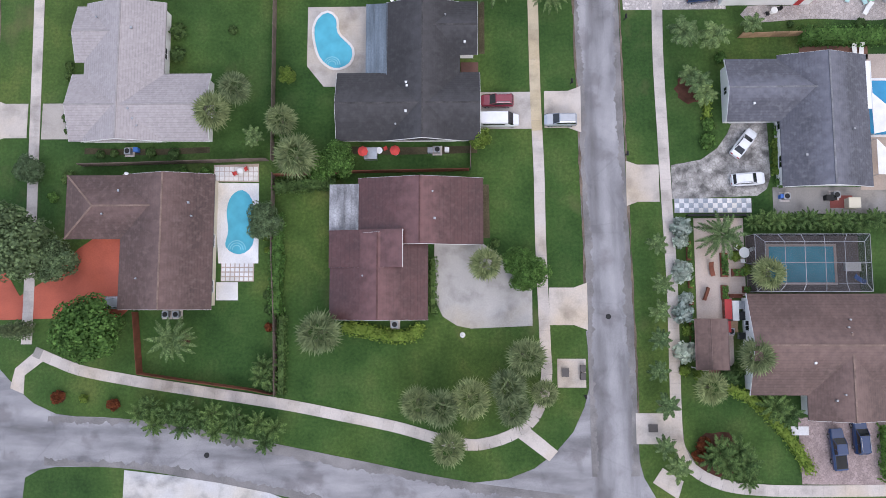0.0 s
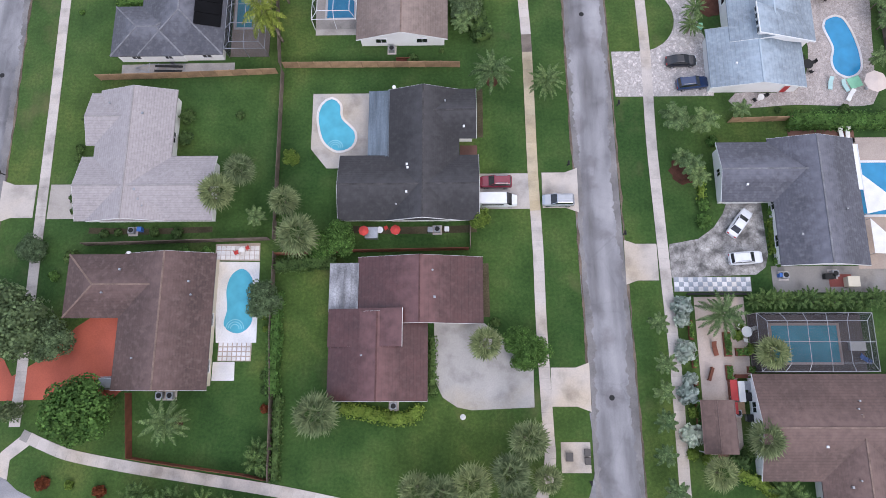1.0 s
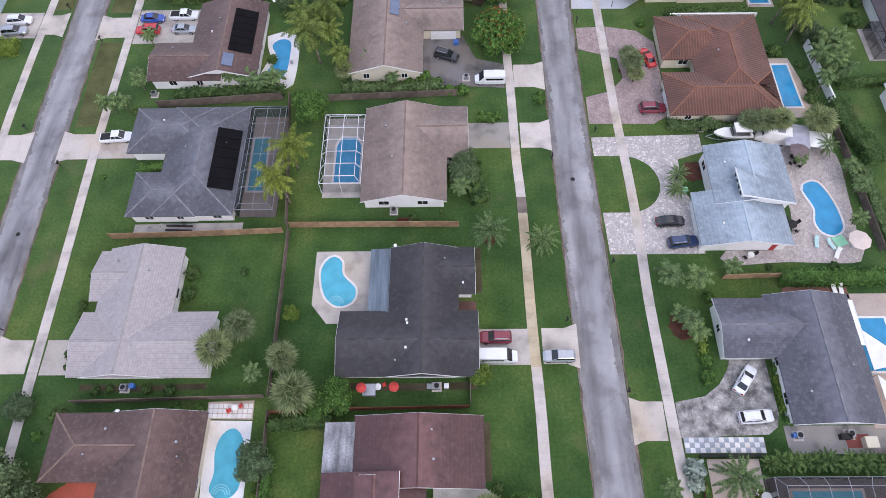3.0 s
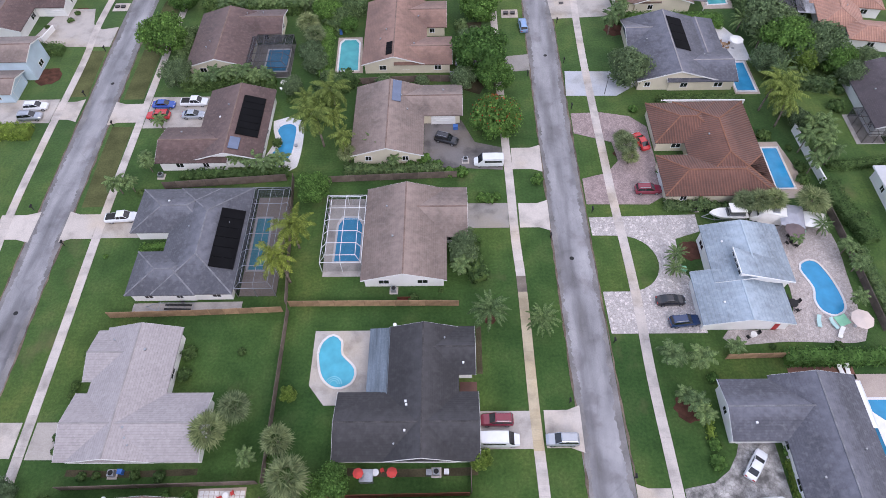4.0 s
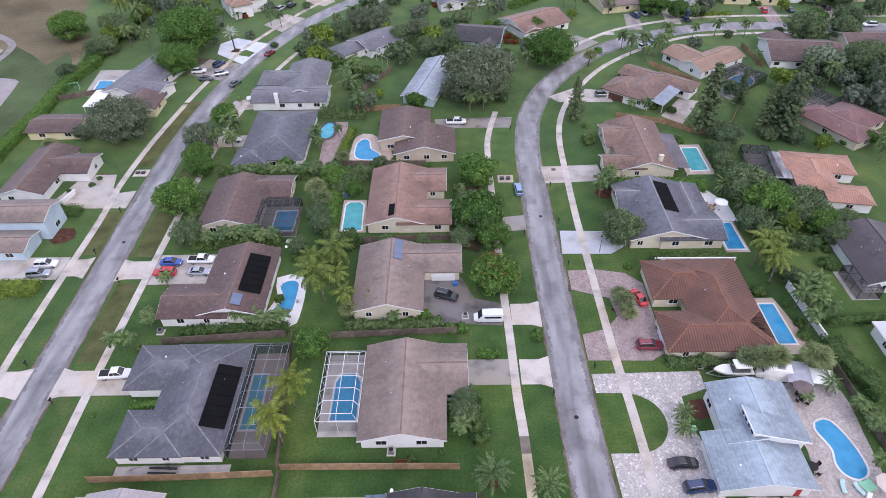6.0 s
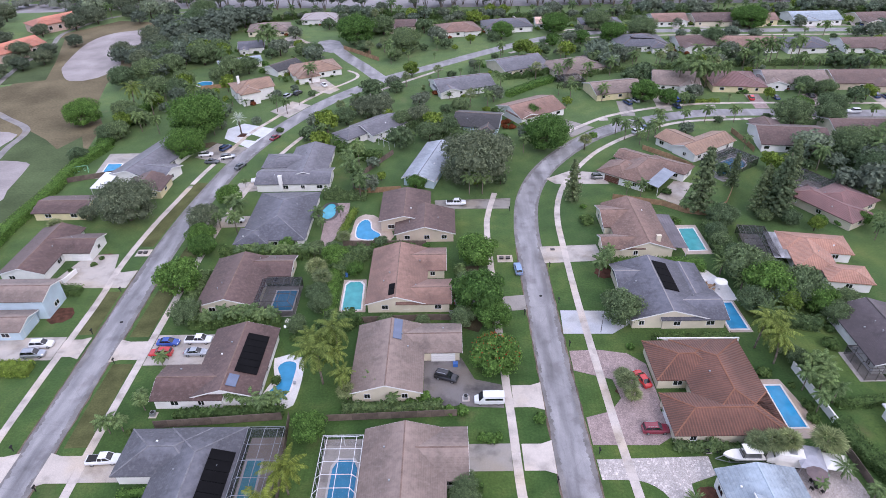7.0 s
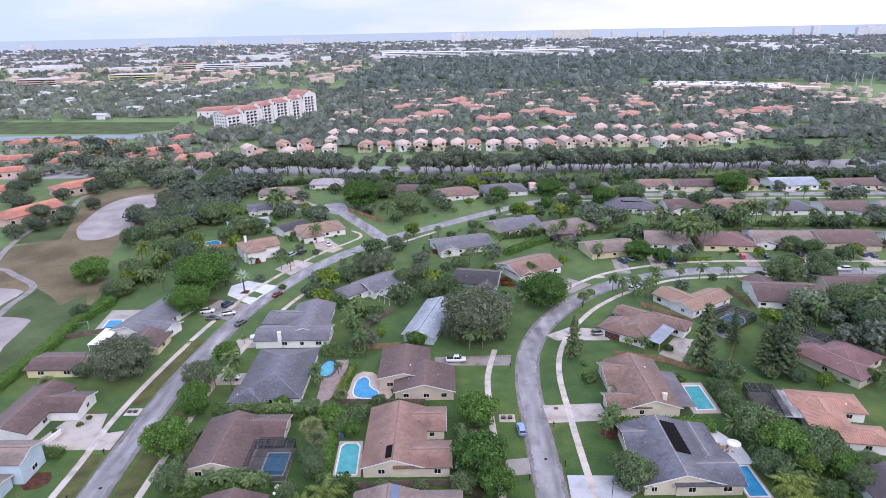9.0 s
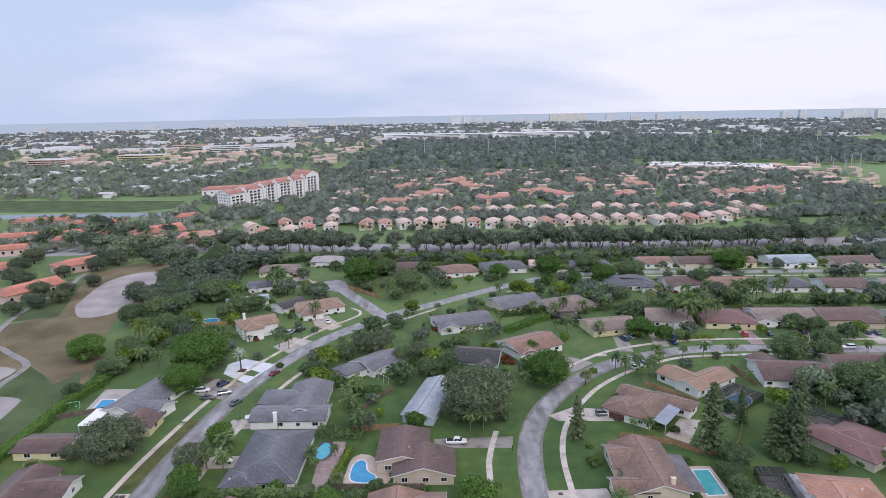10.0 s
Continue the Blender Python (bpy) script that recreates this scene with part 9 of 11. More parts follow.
deck("white pool deck", smooth_loop([(-35.9, 91), (-30.0, 91), (-29.6, 78.6), (-33.2, 78.2), (-36.0, 81.5), (-34.6, 85.5)], 2), DECK_WHITE)
pool("curved turquoise pool beside the house", [(-34.6, 88.4), (-33.2, 90.0), (-31.2, 89.4), (-30.9, 85.8), (-31.2, 81.6), (-32.8, 79.4), (-34.6, 80.2), (-34.8, 82.2), (-33.2, 84.8)], POOL_DEEP)
deck("pale pool surround", [(-25.2, 117.2), (-19.8, 117.2), (-18.9, 105.2), (-24.9, 105.2)], DECK_TAN)
pool("rectangular teal pool with clipped corners", [(-24.2, 106.0), (-20.0, 106.0), (-20.4, 115.0), (-21.2, 116.2), (-23.6, 116.2), (-24.4, 115.0)], POOL_TEAL, smooth=False)
deck("white pool terrace", [(57.9, 118.6), (57.9, 107.4), (64.4, 107.4), (64.2, 113.3), (61.1, 119.2)], DECK_WHITE)
deck("tan stone pool surround", [(58.3, 96.9), (63.4, 96.9), (63.2, 107.3), (58.3, 107.3)], DECK_TAN)
pool("long bright blue pool beside the house", [(58.9, 97.9), (62.6, 97.9), (62.4, 106.6), (58.9, 106.6)], POOL_DEEP, smooth=False)
deck("stone pool surround with low walls", [(58.5, 139.2), (65.5, 139.2), (65.5, 125.6), (58.5, 125.6)], DECK_TAN)
pool("rectangular teal pool beside a roof", [(60.0, 127.2), (64.2, 127.4), (64.3, 137.4), (60.4, 137.4)], POOL_TEAL, smooth=False)
deck("pale pool terrace", smooth_loop([(-25.2, 146), (-21, 147), (-15.4, 139), (-15.6, 133.6), (-25.6, 133.4), (-26, 139)], 2), DECK_TAN)
pool("kidney-shaped blue pool beside the house", [(-24.4, 142.6), (-23.0, 144.4), (-21.6, 143.4), (-20.8, 139.6), (-18.4, 137.0), (-19.0, 134.8), (-21.5, 134.4), (-24.2, 135.6), (-24.8, 139.0)], POOL_DEEP)
deck("pinkish paved terrace", [(-34.8, 154), (-28.4, 154), (-27.6, 140), (-33.5, 128.5), (-34.0, 140)], PAVER_PINK)
pool("oval blue pool in a sunken surround", [(-36.0, 148), (-34.5, 153), (-32.6, 153), (-31.8, 148), (-33, 145.4), (-35.2, 145.4)], POOL, rim=0.9, rim_mat=BRONZE_METAL)
deck("dark deck inside a screen enclosure", [(-44.4, 115.2), (-34.6, 115.2), (-34.4, 104.0), (-43.6, 104.0)], DRIVE_OLD)
pool("blue pool inside a screen enclosure", [(-40.2, 106.2), (-35.6, 106.2), (-35.6, 113.2), (-40.2, 113.2)], POOL_DEEP, smooth=False)
deck("white patio beside the slate roof", [(-112, 172), (-101, 172), (-104, 190), (-114, 190)], DRIVE_STAINED)
pool("small blue pool on a white patio", [(-110, 175), (-105.5, 175), (-106.5, 182), (-111, 182)], POOL_DEEP, smooth=False)
deck("pale patio of the corner house", [(59.6, 154.4), (67.6, 164.3), (72.6, 162.5), (64.4, 149.8)], DRIVE)
pool("small round blue pool behind the house", smooth_loop([(-108, 259), (-105, 262), (-101.5, 260.5), (-101, 257), (-104.5, 255.5)], 1), POOL_DEEP, smooth=False)
deck("dark deck inside a screen enclosure", [(79.5, 167), (92, 183), (95, 177), (82, 162.6)], DRIVE_OLD)
pool("blue pool inside a dark enclosure", [(82.0, 172.1), (91.2, 178.9), (92.6, 173.4), (83.8, 167.8)], POOL_DEEP)


def cage(label, x0, x1, y0, y1, hi=2.7, nx=3, ny=5, metal=None, rise=0.7, turn=0.0, w=0.085, panels=True, mesh_mat=None):
    """A screen enclosure: posts, beams and screened panels on an aluminium frame."""
    metal = metal or WHITE_METAL
    cx, cy = (x0 + x1) / 2, (y0 + y1) / 2
    h = thing("pool_enclosure", pose(cx, cy, 0, 0, 0, turn), label, "enclosure")
    a, b = (x1 - x0) / 2, (y1 - y0) / 2
    ins = min(a, b) * 0.28
    top = hi + rise
    xs = [-a + 2 * a * i / nx for i in range(nx + 1)]
    ys = [-b + 2 * b * k / ny for k in range(ny + 1)]
    ti = [-a + ins + 2 * (a - ins) * i / nx for i in range(nx + 1)]
    tk = [-b + ins + 2 * (b - ins) * k / ny for k in range(ny + 1)]

    def beam(p, q, name="beam"):
        part(name, Geo().bar(p, q, w, w), metal, h)

    for y in (-b, b):
        for x in xs:
            beam((x, y, 0), (x, y, hi), "post")
        beam((-a, y, hi), (a, y, hi))
    for x in (-a, a):
        for y in ys[1:-1]:
            beam((x, y, 0), (x, y, hi), "post")
        beam((x, -b, hi), (x, b, hi))
    for k in range(ny + 1):
        beam((ti[0], tk[k], top), (ti[-1], tk[k], top))
        beam((-a, ys[k], hi), (ti[0], tk[k], top))
        beam((a, ys[k], hi), (ti[-1], tk[k], top))
    for i in range(nx + 1):
        beam((ti[i], tk[0], top), (ti[i], tk[-1], top))
        beam((xs[i], -b, hi), (ti[i], tk[0], top))
        beam((xs[i], b, hi), (ti[i], tk[-1], top))
    if panels:
        quads = {"roof_screen": [(ti[0], tk[0], top), (ti[-1], tk[0], top), (ti[-1], tk[-1], top), (ti[0], tk[-1], top)]}
        part("screen", Geo().add(quads["roof_screen"], [(0, 1, 2, 3)]), mesh_mat or SCREEN, h)
        edge = [(-a, -b), (a, -b), (a, b), (-a, b)]
        inner = [(ti[0], tk[0]), (ti[-1], tk[0]), (ti[-1], tk[-1]), (ti[0], tk[-1])]
        for i in range(4):
            p, q, r, s = edge[i], edge[(i + 1) % 4], inner[(i + 1) % 4], inner[i]
            part("screen", Geo().add([(*p, hi), (*q, hi), (*r, top), (*s, top)], [(0, 1, 2, 3)]), mesh_mat or SCREEN, h)
            part("screen", Geo().add([(*p, 0.1), (*q, 0.1), (*q, hi), (*p, hi)], [(0, 1, 2, 3)]), mesh_mat or SCREEN, h)
    return h


cage("dark screened pool enclosure with pale beams", 41.3, 57.0, 1.5, 9.4, 2.7, 5, 2, GALV, 0.5, w=0.055)
cage("grey screened pool enclosure beside the hip roof", -35.5, -29.2, 50.3, 71.4, 2.7, 2, 6, GALV, 0.5, w=0.06)
cage("white-framed screened pool enclosure", -22.1, -15.2, 55.0, 69.2, 2.9, 2, 5, WHITE_METAL, 0.8, w=0.08, mesh_mat=SCREEN_CLEAR)
cage("dark screened pool enclosure", -44.3, -34.5, 104.2, 115.0, 2.7, 3, 3, BRONZE_METAL, 0.5)
cage("dark screened pool enclosure behind the tan roof", 80.0, 94.6, 168.4, 178.4, 2.7, 4, 3, BRONZE_METAL, 0.5, 34)
cage("black screened pool enclosure beside the plum roof", 97.5, 109.1, 153.4, 164.4, 2.7, 3, 3, BRONZE_METAL, 0.4, 29)
deck("dark deck inside a screen enclosure", [(96.5, 156.6), (101.8, 166.2), (110.2, 161.2), (104.8, 151.7)], DRIVE_OLD)
pool("blue pool in a black enclosure", [(101, 155.4), (103.4, 159.6), (108.0, 157.2), (105.4, 153.4)], POOL_DEEP)
deck("dark deck inside a screen enclosure", [(73.4, 121.0), (75.2, 134.8), (80.0, 134.2), (78.2, 120.2)], DRIVE_OLD)
cage("white-framed screened enclosure beside the slate roof", -24, -14, 192, 200, 2.7, 4, 3, WHITE_METAL, 0.5, 45, panels=False)
cage("dark screened porch beside the plum-black roof", 78.4, 82.8, 82.8, 90.0, 2.4, 2, 3, BRONZE_METAL, 0.2)
deck("pale slab below a screened porch", [(77.6, 82.6), (82.9, 82.6), (82.9, 90.6), (77.6, 90.6)], DRIVE)
house("white-walled house with a flat white roof", *at_world(86, 68, blk(76.2, 96.0, 60.0, 74.8, "x", "gg", 2.75, 0.04)), FLAT_ROOF, WALL_WHITE, TRIM_WHITE, seed=88, vents=0, sides="wn")
cage("dark screened pool enclosure", 73.2, 79.9, 120.6, 134.4, 2.7, 3, 4, BRONZE_METAL, 0.4, -8)
cage("blue screened pool enclosure far down the street", 46, 56, 246, 255, 2.7, 3, 3, BRONZE_METAL, 0.5, 12)


def lean_to(label, x0, x1, y0, y1, z0, z1, mat, ribs=8, along="y", category="patio roof", turn=0.0):
    """A ribbed sheet roof over a patio, on posts."""
    cx, cy = (x0 + x1) / 2, (y0 + y1) / 2
    h = thing("patio_roof", pose(cx, cy, 0, 0, 0, turn), label, category)
    a, b = (x1 - x0) / 2, (y1 - y0) / 2
    part("sheet", Geo().add([(-a, -b, z0), (a, -b, z1), (a, b, z1), (-a, b, z0), (-a, -b, z0 - 0.08), (a, -b, z1 - 0.08), (a, b, z1 - 0.08), (-a, b, z0 - 0.08)],
                            [(0, 1, 2, 3), (7, 6, 5, 4), (0, 4, 5, 1), (1, 5, 6, 2), (2, 6, 7, 3), (3, 7, 4, 0)]), mat, h)
    for i in range(ribs + 1):
        u = -1 + 2 * i / ribs
        if along == "y":
            z = z0 + (z1 - z0) * (u + 1) / 2
            part("rib", Geo().bar((a * u, -b, z + 0.03), (a * u, b, z + 0.03), 0.08, 0.07), mat, h)
        else:
            part("rib", Geo().bar((-a, b * u, z0 + 0.03), (a, b * u, z1 + 0.03), 0.08, 0.07), mat, h)
    for y in (-b + 0.2, b - 0.2):
        x = -a + 0.2 if z0 < z1 else a - 0.2
        part("post", Geo().box(x - 0.06, y - 0.06, 0, x + 0.06, y + 0.06, min(z0, z1) - 0.08), WHITE_METAL, h)


METAL_BLUE = surface("blue_grey_sheet", (0.17, 0.21, 0.25), 0.4, 0.3, 0.4, 5, 0.35, 0.1, 0.5, 0.0, (3, 0.3, 1))
FIBRE = surface("stained_fibre_sheet", (0.36, 0.36, 0.38), 0.5, 0.0, 0.5, 5, 0.55, 0.1, 0.5, 0.0, (1.6, 0.5, 1))
WHITE_SHEET = surface("white_sheet_roof", (0.78, 0.78, 0.77), 0.5, 0, 0.3, 6, 0.06, 0.0)
lean_to("blue-grey ribbed metal patio roof", -12.8, -9.4, 32.1, 43.0, 2.5, 2.8, METAL_BLUE, 9)
lean_to("stained translucent patio roof with grey ribs", -17.7, -13.6, 9.7, 16.6, 2.45, 2.8, FIBRE, 4)
lean_to("flat white patio roof", 55.9, 58.4, 27.0, 33.9, 2.95, 2.75, WHITE_SHEET, 1)
lean_to("flat white carport roof", -106, -101.5, 160.5, 171, 2.7, 2.75, WHITE_SHEET, 1)
SHEET_GREY = surface("purple_grey_sheet", (0.16, 0.145, 0.16), 0.6, 0, 0.3, 5, 0.3, 0.1)
lean_to("grey sheet roof over the pool side", 54.9, 58.4, 124.7, 140.6, 2.85, 2.5, SHEET_GREY, 5)
lean_to("patched white flat roof beside the salmon roof", 78.3, 81.9, 119.6, 131.2, 2.7, 2.75, FIBRE, 3, turn=-10.5)
lean_to("pale blue sheet patio roof on white posts", 60.8, 64.6, 155.0, 168.0, 2.9, 2.6, surface("pale_blue_sheet", (0.30, 0.34, 0.40), 0.5, 0.2, 0.4, 5, 0.15, 0.1), 5, turn=-40)
lean_to("brown shed roof beside the terrace", 32.8, 37.2, -9.2, -2.2, 2.3, 2.6, ROOF_UMBER, 2)
lean_to("white lattice roof beside the wall", 40.2, 41.6, -11.2, -8.0, 2.4, 2.6, WHITE_SHEET, 3)


# ---------------------------------------------------------------- fences and walls
def fence(label, pts, hi=1.8, mat=None, panel=2.4, boards=14, category="fence"):
    mat = mat or WOOD_FENCE
    h = thing("fence", pose(pts[0][0], pts[0][1], 0), label, category)
    rng = random.Random(int(abs(pts[0][0] * 13 + pts[0][1])))
    for (xa, ya), (xb, yb) in zip(pts, pts[1:]):
        ln = math.hypot(xb - xa, yb - ya)
        n = max(1, round(ln / panel))
        w = ln / n
        tr = math.degrees(math.atan2(yb - ya, xb - xa))
        outline = []
        for i in range(boards):
            o = 0.02 * (i % 2)
            outline += [(i * w / boards, -0.03 + o), ((i + 1) * w / boards, -0.03 + o)]
        g = Geo().slab(outline + [(w, 0.05), (0, 0.05)], 0.05, hi)
        me = g.mesh("panel", mat)
        pm = Geo().box(-0.06, -0.06, -0.1, 0.06, 0.06, hi + 0.08).mesh("post", mat)
        for i in range(n):
            m = pose(xa - pts[0][0] + (xb - xa) * i / n, ya - pts[0][1] + (yb - ya) * i / n, 0, 0, 0, tr)
            o = part("panel", me, None, h)
            o.matrix_basis = m
            o = part("post", pm, None, h)
            o.matrix_basis = m


fence("weathered brown timber privacy fence", [(-55.6, 46.6), (-41.7, 46.9), (-27.6, 47.4)])
fence("weathered brown timber privacy fence", [(-26.6, 48.4), (-2.1, 48.3), (0.9, 48.2)])
fence("grey weathered timber fence between back gardens", [(-26.7, 47.4), (-26.6, 33.8), (-26.5, 20.4)], 1.8, WOOD_GREY)
fence("grey weathered timber fence between back gardens", [(-26.3, 18.5), (-26.2, 7.7), (-25.6, -2), (-25.3, -13.0)], 1.8, WOOD_GREY)
fence("dark brown timber fence behind the house", [(-54.5, 19.9), (-46.1, 20.1), (-27.2, 20.6)], 1.8, WOOD_GREY)
fence("red-brown timber fence behind the house", [(-26.0, 18.3), (-15.7, 18.7), (2.0, 19.0)], 1.8, WOOD_RED)
fence("dark brown timber fence beside the house", [(2.2, 23.4), (2.2, 19.2)], 1.8, WOOD_GREY)
fence("red-brown timber fence along the footpath", [(-44.4, -10.0), (-38.2, -10.9), (-28.5, -12.2), (-25.6, -12.8)], 1.8, WOOD_RED)
fence("red-brown timber fence beside the lawn", [(-45.6, -1.4), (-44.6, -10.0)], 1.8, WOOD_RED)
fence("pale timber fence at the garden end", [(41.4, 38.6), (50.4, 38.8)], 1.7)
fence("grey weathered timber fence along the back", [(-53.5, 73.6), (-30.9, 75.2)], 1.9, WOOD_GREY)
fence("grey weathered timber fence along the back", [(-22.9, 74.7), (0.9, 75.6)], 1.7, WOOD_GREY)
fence("grey weathered timber fence between back gardens", [(-29.6, 75.4), (-28.2, 60), (-27.2, 48.4)], 1.8, WOOD_GREY)
fence("grey timber fence beside a lawn", [(-27.6, 104), (-28.2, 118), (-29, 130)], 1.7, WOOD_GREY)
fence("brown timber fence behind the pool", [(-27.4, 131.8), (-15, 131.4), (-6, 131.2)], 1.7, WOOD_GREY)
fence("orange-brown timber fence between gardens", [(-27.5, 159.5), (-14, 160.5)], 1.8)
fence("brown timber fence along a lawn", [(-27.5, 159.5), (-26, 172), (-18, 186)], 1.8, WOOD_GREY)
fence("grey timber fence beside the park", [(-118, 169.5), (-104, 174.6)], 1.7, WOOD_GREY)
fence("orange-brown timber fence behind the patio", [(46.8, 153.8), (59.7, 149.7), (65.1, 145.3), (70.4, 143.7), (77, 148.6), (82, 157)], 1.7)
fence("orange-brown timber fence between two houses", [(64.0, 186.3), (70, 180), (75.5, 172.0)], 1.7)
fence("tan timber fence between gardens", [(97.9, 198.9), (98.8, 190), (99.1, 182.9)], 1.8)
fence("tan timber fence by the side street", [(-48, 318), (-42, 305), (-36, 296)], 1.8)
fence("grey timber fence along the back", [(-19.5, 101.6), (-5, 102.2), (0.5, 102)], 1.7, WOOD_GREY)


def garden_wall(label, pts, hi, mat):
    h = thing("garden_wall", pose(pts[0][0], pts[0][1], 0), label, "wall")
    for (xa, ya), (xb, yb) in zip(pts, pts[1:]):
        part("wall", Geo().bar((xa - pts[0][0], ya - pts[0][1], hi / 2), (xb - pts[0][0], yb - pts[0][1], hi / 2), 0.2, hi), mat, h)
        part("capping", Geo().bar((xa - pts[0][0], ya - pts[0][1], hi + 0.04), (xb - pts[0][0], yb - pts[0][1], hi + 0.04), 0.3, 0.08), mat, h)


garden_wall("white rendered boundary wall", [(42, 93.6), (58.6, 93.4)], 1.7, WALL_WHITE)
garden_wall("white rendered boundary wall", [(66.4, 86.5), (66.9, 79.2), (67.5, 72.5)], 1.7, WALL_WHITE)
fence("grey weathered timber fence beside the terrace", [(66.3, 66.5), (66.7, 59.8), (66.8, 52.3), (67.0, 43)], 1.7, WOOD_GREY)
garden_wall("white rendered wall round the slate-roofed house", [(37.3, 359), (41, 346), (45.2, 331.8)], 1.9, WALL_WHITE)
fence("tan timber fence beside the side street", [(-50.5, 306.5), (-40, 295.5), (-31.4, 286.1)], 1.9)
fence("brown timber fence behind the two-storey house", [(-103, 251.5), (-93, 254), (-84, 256)], 1.8)
garden_wall("low white wall beside the white house", [(-91.5, 121.8), (-92.5, 117.2)], 1.2, WALL_WHITE)


# ---------------------------------------------------------------- cars
CAR_MESH = {}
SHAPES = {
    # sections: x, half width, bottom, shoulder, top of the hull; then the glass house: x, half width, top
    "sedan": (4.7, [(-2.35, 0.70, 0.35, 0.62, 0.80), (-2.2, 0.84, 0.25, 0.70, 0.92), (-1.3, 0.90, 0.20, 0.75, 0.98), (0.9, 0.90, 0.20, 0.75, 0.96), (1.9, 0.86, 0.22, 0.68, 0.84), (2.3, 0.72, 0.32, 0.55, 0.68)],
              [(-1.75, 0.70, 0.96), (-0.95, 0.62, 1.42), (0.25, 0.62, 1.44), (1.15, 0.72, 0.95)]),
    "suv": (4.7, [(-2.35, 0.76, 0.40, 0.75, 1.00), (-2.25, 0.88, 0.30, 0.80, 1.08), (-1.3, 0.93, 0.25, 0.85, 1.10), (0.9, 0.93, 0.25, 0.85, 1.08), (1.95, 0.90, 0.28, 0.80, 0.98), (2.35, 0.78, 0.38, 0.62, 0.82)],
            [(-2.22, 0.76, 1.06), (-1.95, 0.68, 1.66), (0.25, 0.68, 1.70), (1.15, 0.78, 1.06)]),
    "van": (5.6, [(-2.8, 0.90, 0.40, 1.0, 2.05), (-2.7, 0.97, 0.32, 1.0, 2.15), (-1.0, 1.0, 0.28, 1.0, 2.2), (1.1, 1.0, 0.28, 1.0, 2.12), (1.9, 0.97, 0.3, 0.9, 1.25), (2.75, 0.82, 0.42, 0.7, 0.92)],
            [(1.0, 0.88, 1.5), (1.12, 0.86, 2.08), (1.3, 0.86, 2.0), (2.0, 0.88, 1.2)]),
    "pickup": (5.6, [(-2.8, 0.86, 0.45, 0.80, 1.02), (-2.7, 0.94, 0.38, 0.82, 1.06), (-0.6, 0.96, 0.32, 0.85, 1.08), (1.2, 0.96, 0.32, 0.85, 1.08), (2.3, 0.94, 0.35, 0.82, 1.02), (2.8, 0.84, 0.45, 0.66, 0.88)],
               [(-0.65, 0.80, 1.06), (-0.45, 0.72, 1.72), (0.85, 0.72, 1.74), (1.6, 0.82, 1.06)]),
}


def loft(sections):
    """A closed body through rings of eight points."""
    g = Geo()
    vs, fs = [], []
    for x, w, zb, zs, zt in sections:
        vs += [(x, -w * 0.85, zb), (x, -w, zb + 0.12), (x, -w, zs), (x, -w * 0.84, zt), (x, w * 0.84, zt), (x, w, zs), (x, w, zb + 0.12), (x, w * 0.85, zb)]
    for i in range(len(sections) - 1):
        for k in range(8):
            k2 = (k + 1) % 8
            fs.append((8 * i + k, 8 * i + k2, 8 * i + 8 + k2, 8 * i + 8 + k))
    n = 8 * (len(sections) - 1)
    fs += [tuple(range(7, -1, -1)), tuple(range(n, n + 8))]
    return g.add(vs, fs)


def car_meshes(shape, colour):
    if (shape, colour.name) not in CAR_MESH:
        ln, hull, house_ = SHAPES[shape]
        zb = [z for *_, z in hull]
        glass = Geo()
        base = house_[0][2] - 0.02 if shape != "van" else 1.2
        vs = []
        for x, w, z in house_:
            vs += [(x, -w, z), (x, w, z)]
        (xa, wa, za), (xb, wb, zb2), (xc, wc, zc), (xd, wd, zd) = house_
        lo = min(za, zd) - 0.03
        glass.add([(xa, -wa, lo), (xd, -wd, lo), (xc, -wc, zc), (xb, -wb, zb2), (xa, wa, lo), (xd, wd, lo), (xc, wc, zc), (xb, wb, zb2)],
                  [(0, 1, 2, 3), (7, 6, 5, 4), (1, 5, 6, 2), (4, 0, 3, 7), (3, 2, 6, 7), (0, 4, 5, 1)])
        if shape == "van":
            glass.box(-2.45, -0.955, 1.32, 0.75, 0.955, 1.74).box(-2.83, -0.7, 1.3, -2.5, 0.7, 1.8)
        roof = Geo().add([(xb - 0.06, -wb - 0.02, zb2), (xc + 0.06, -wc - 0.02, zc), (xc + 0.06, wc + 0.02, zc), (xb - 0.06, wb + 0.02, zb2),
                          (xb + 0.08, -wb + 0.1, zb2 + 0.07), (xc - 0.08, -wc + 0.1, zc + 0.07), (xc - 0.08, wc - 0.1, zc + 0.07), (xb + 0.08, wb - 0.1, zb2 + 0.07)],
                         [(4, 5, 6, 7), (0, 1, 5, 4), (1, 2, 6, 5), (2, 3, 7, 6), (3, 0, 4, 7), (3, 2, 1, 0)])
        pil = []
        for s in (-1, 1):
            pil += [Geo().bar((xa, s * wa, za), (xb, s * wb, zb2), 0.07, 0.07), Geo().bar((xd, s * wd, zd), (xc, s * wc, zc), 0.07, 0.07)]
            pil.append(Geo().bar(((xb + xc) / 2, s * (wb + 0.09), lo), ((xb + xc) / 2, s * (wb + 0.01), zc), 0.09, 0.05))
        CAR_MESH[shape, colour.name] = (loft(hull).mesh("body", colour), glass.mesh("cabin_glass", GLASS_DARK), roof.mesh("car_roof", colour), [g.mesh("pillar", colour) for g in pil])
    return CAR_MESH[shape, colour.name]


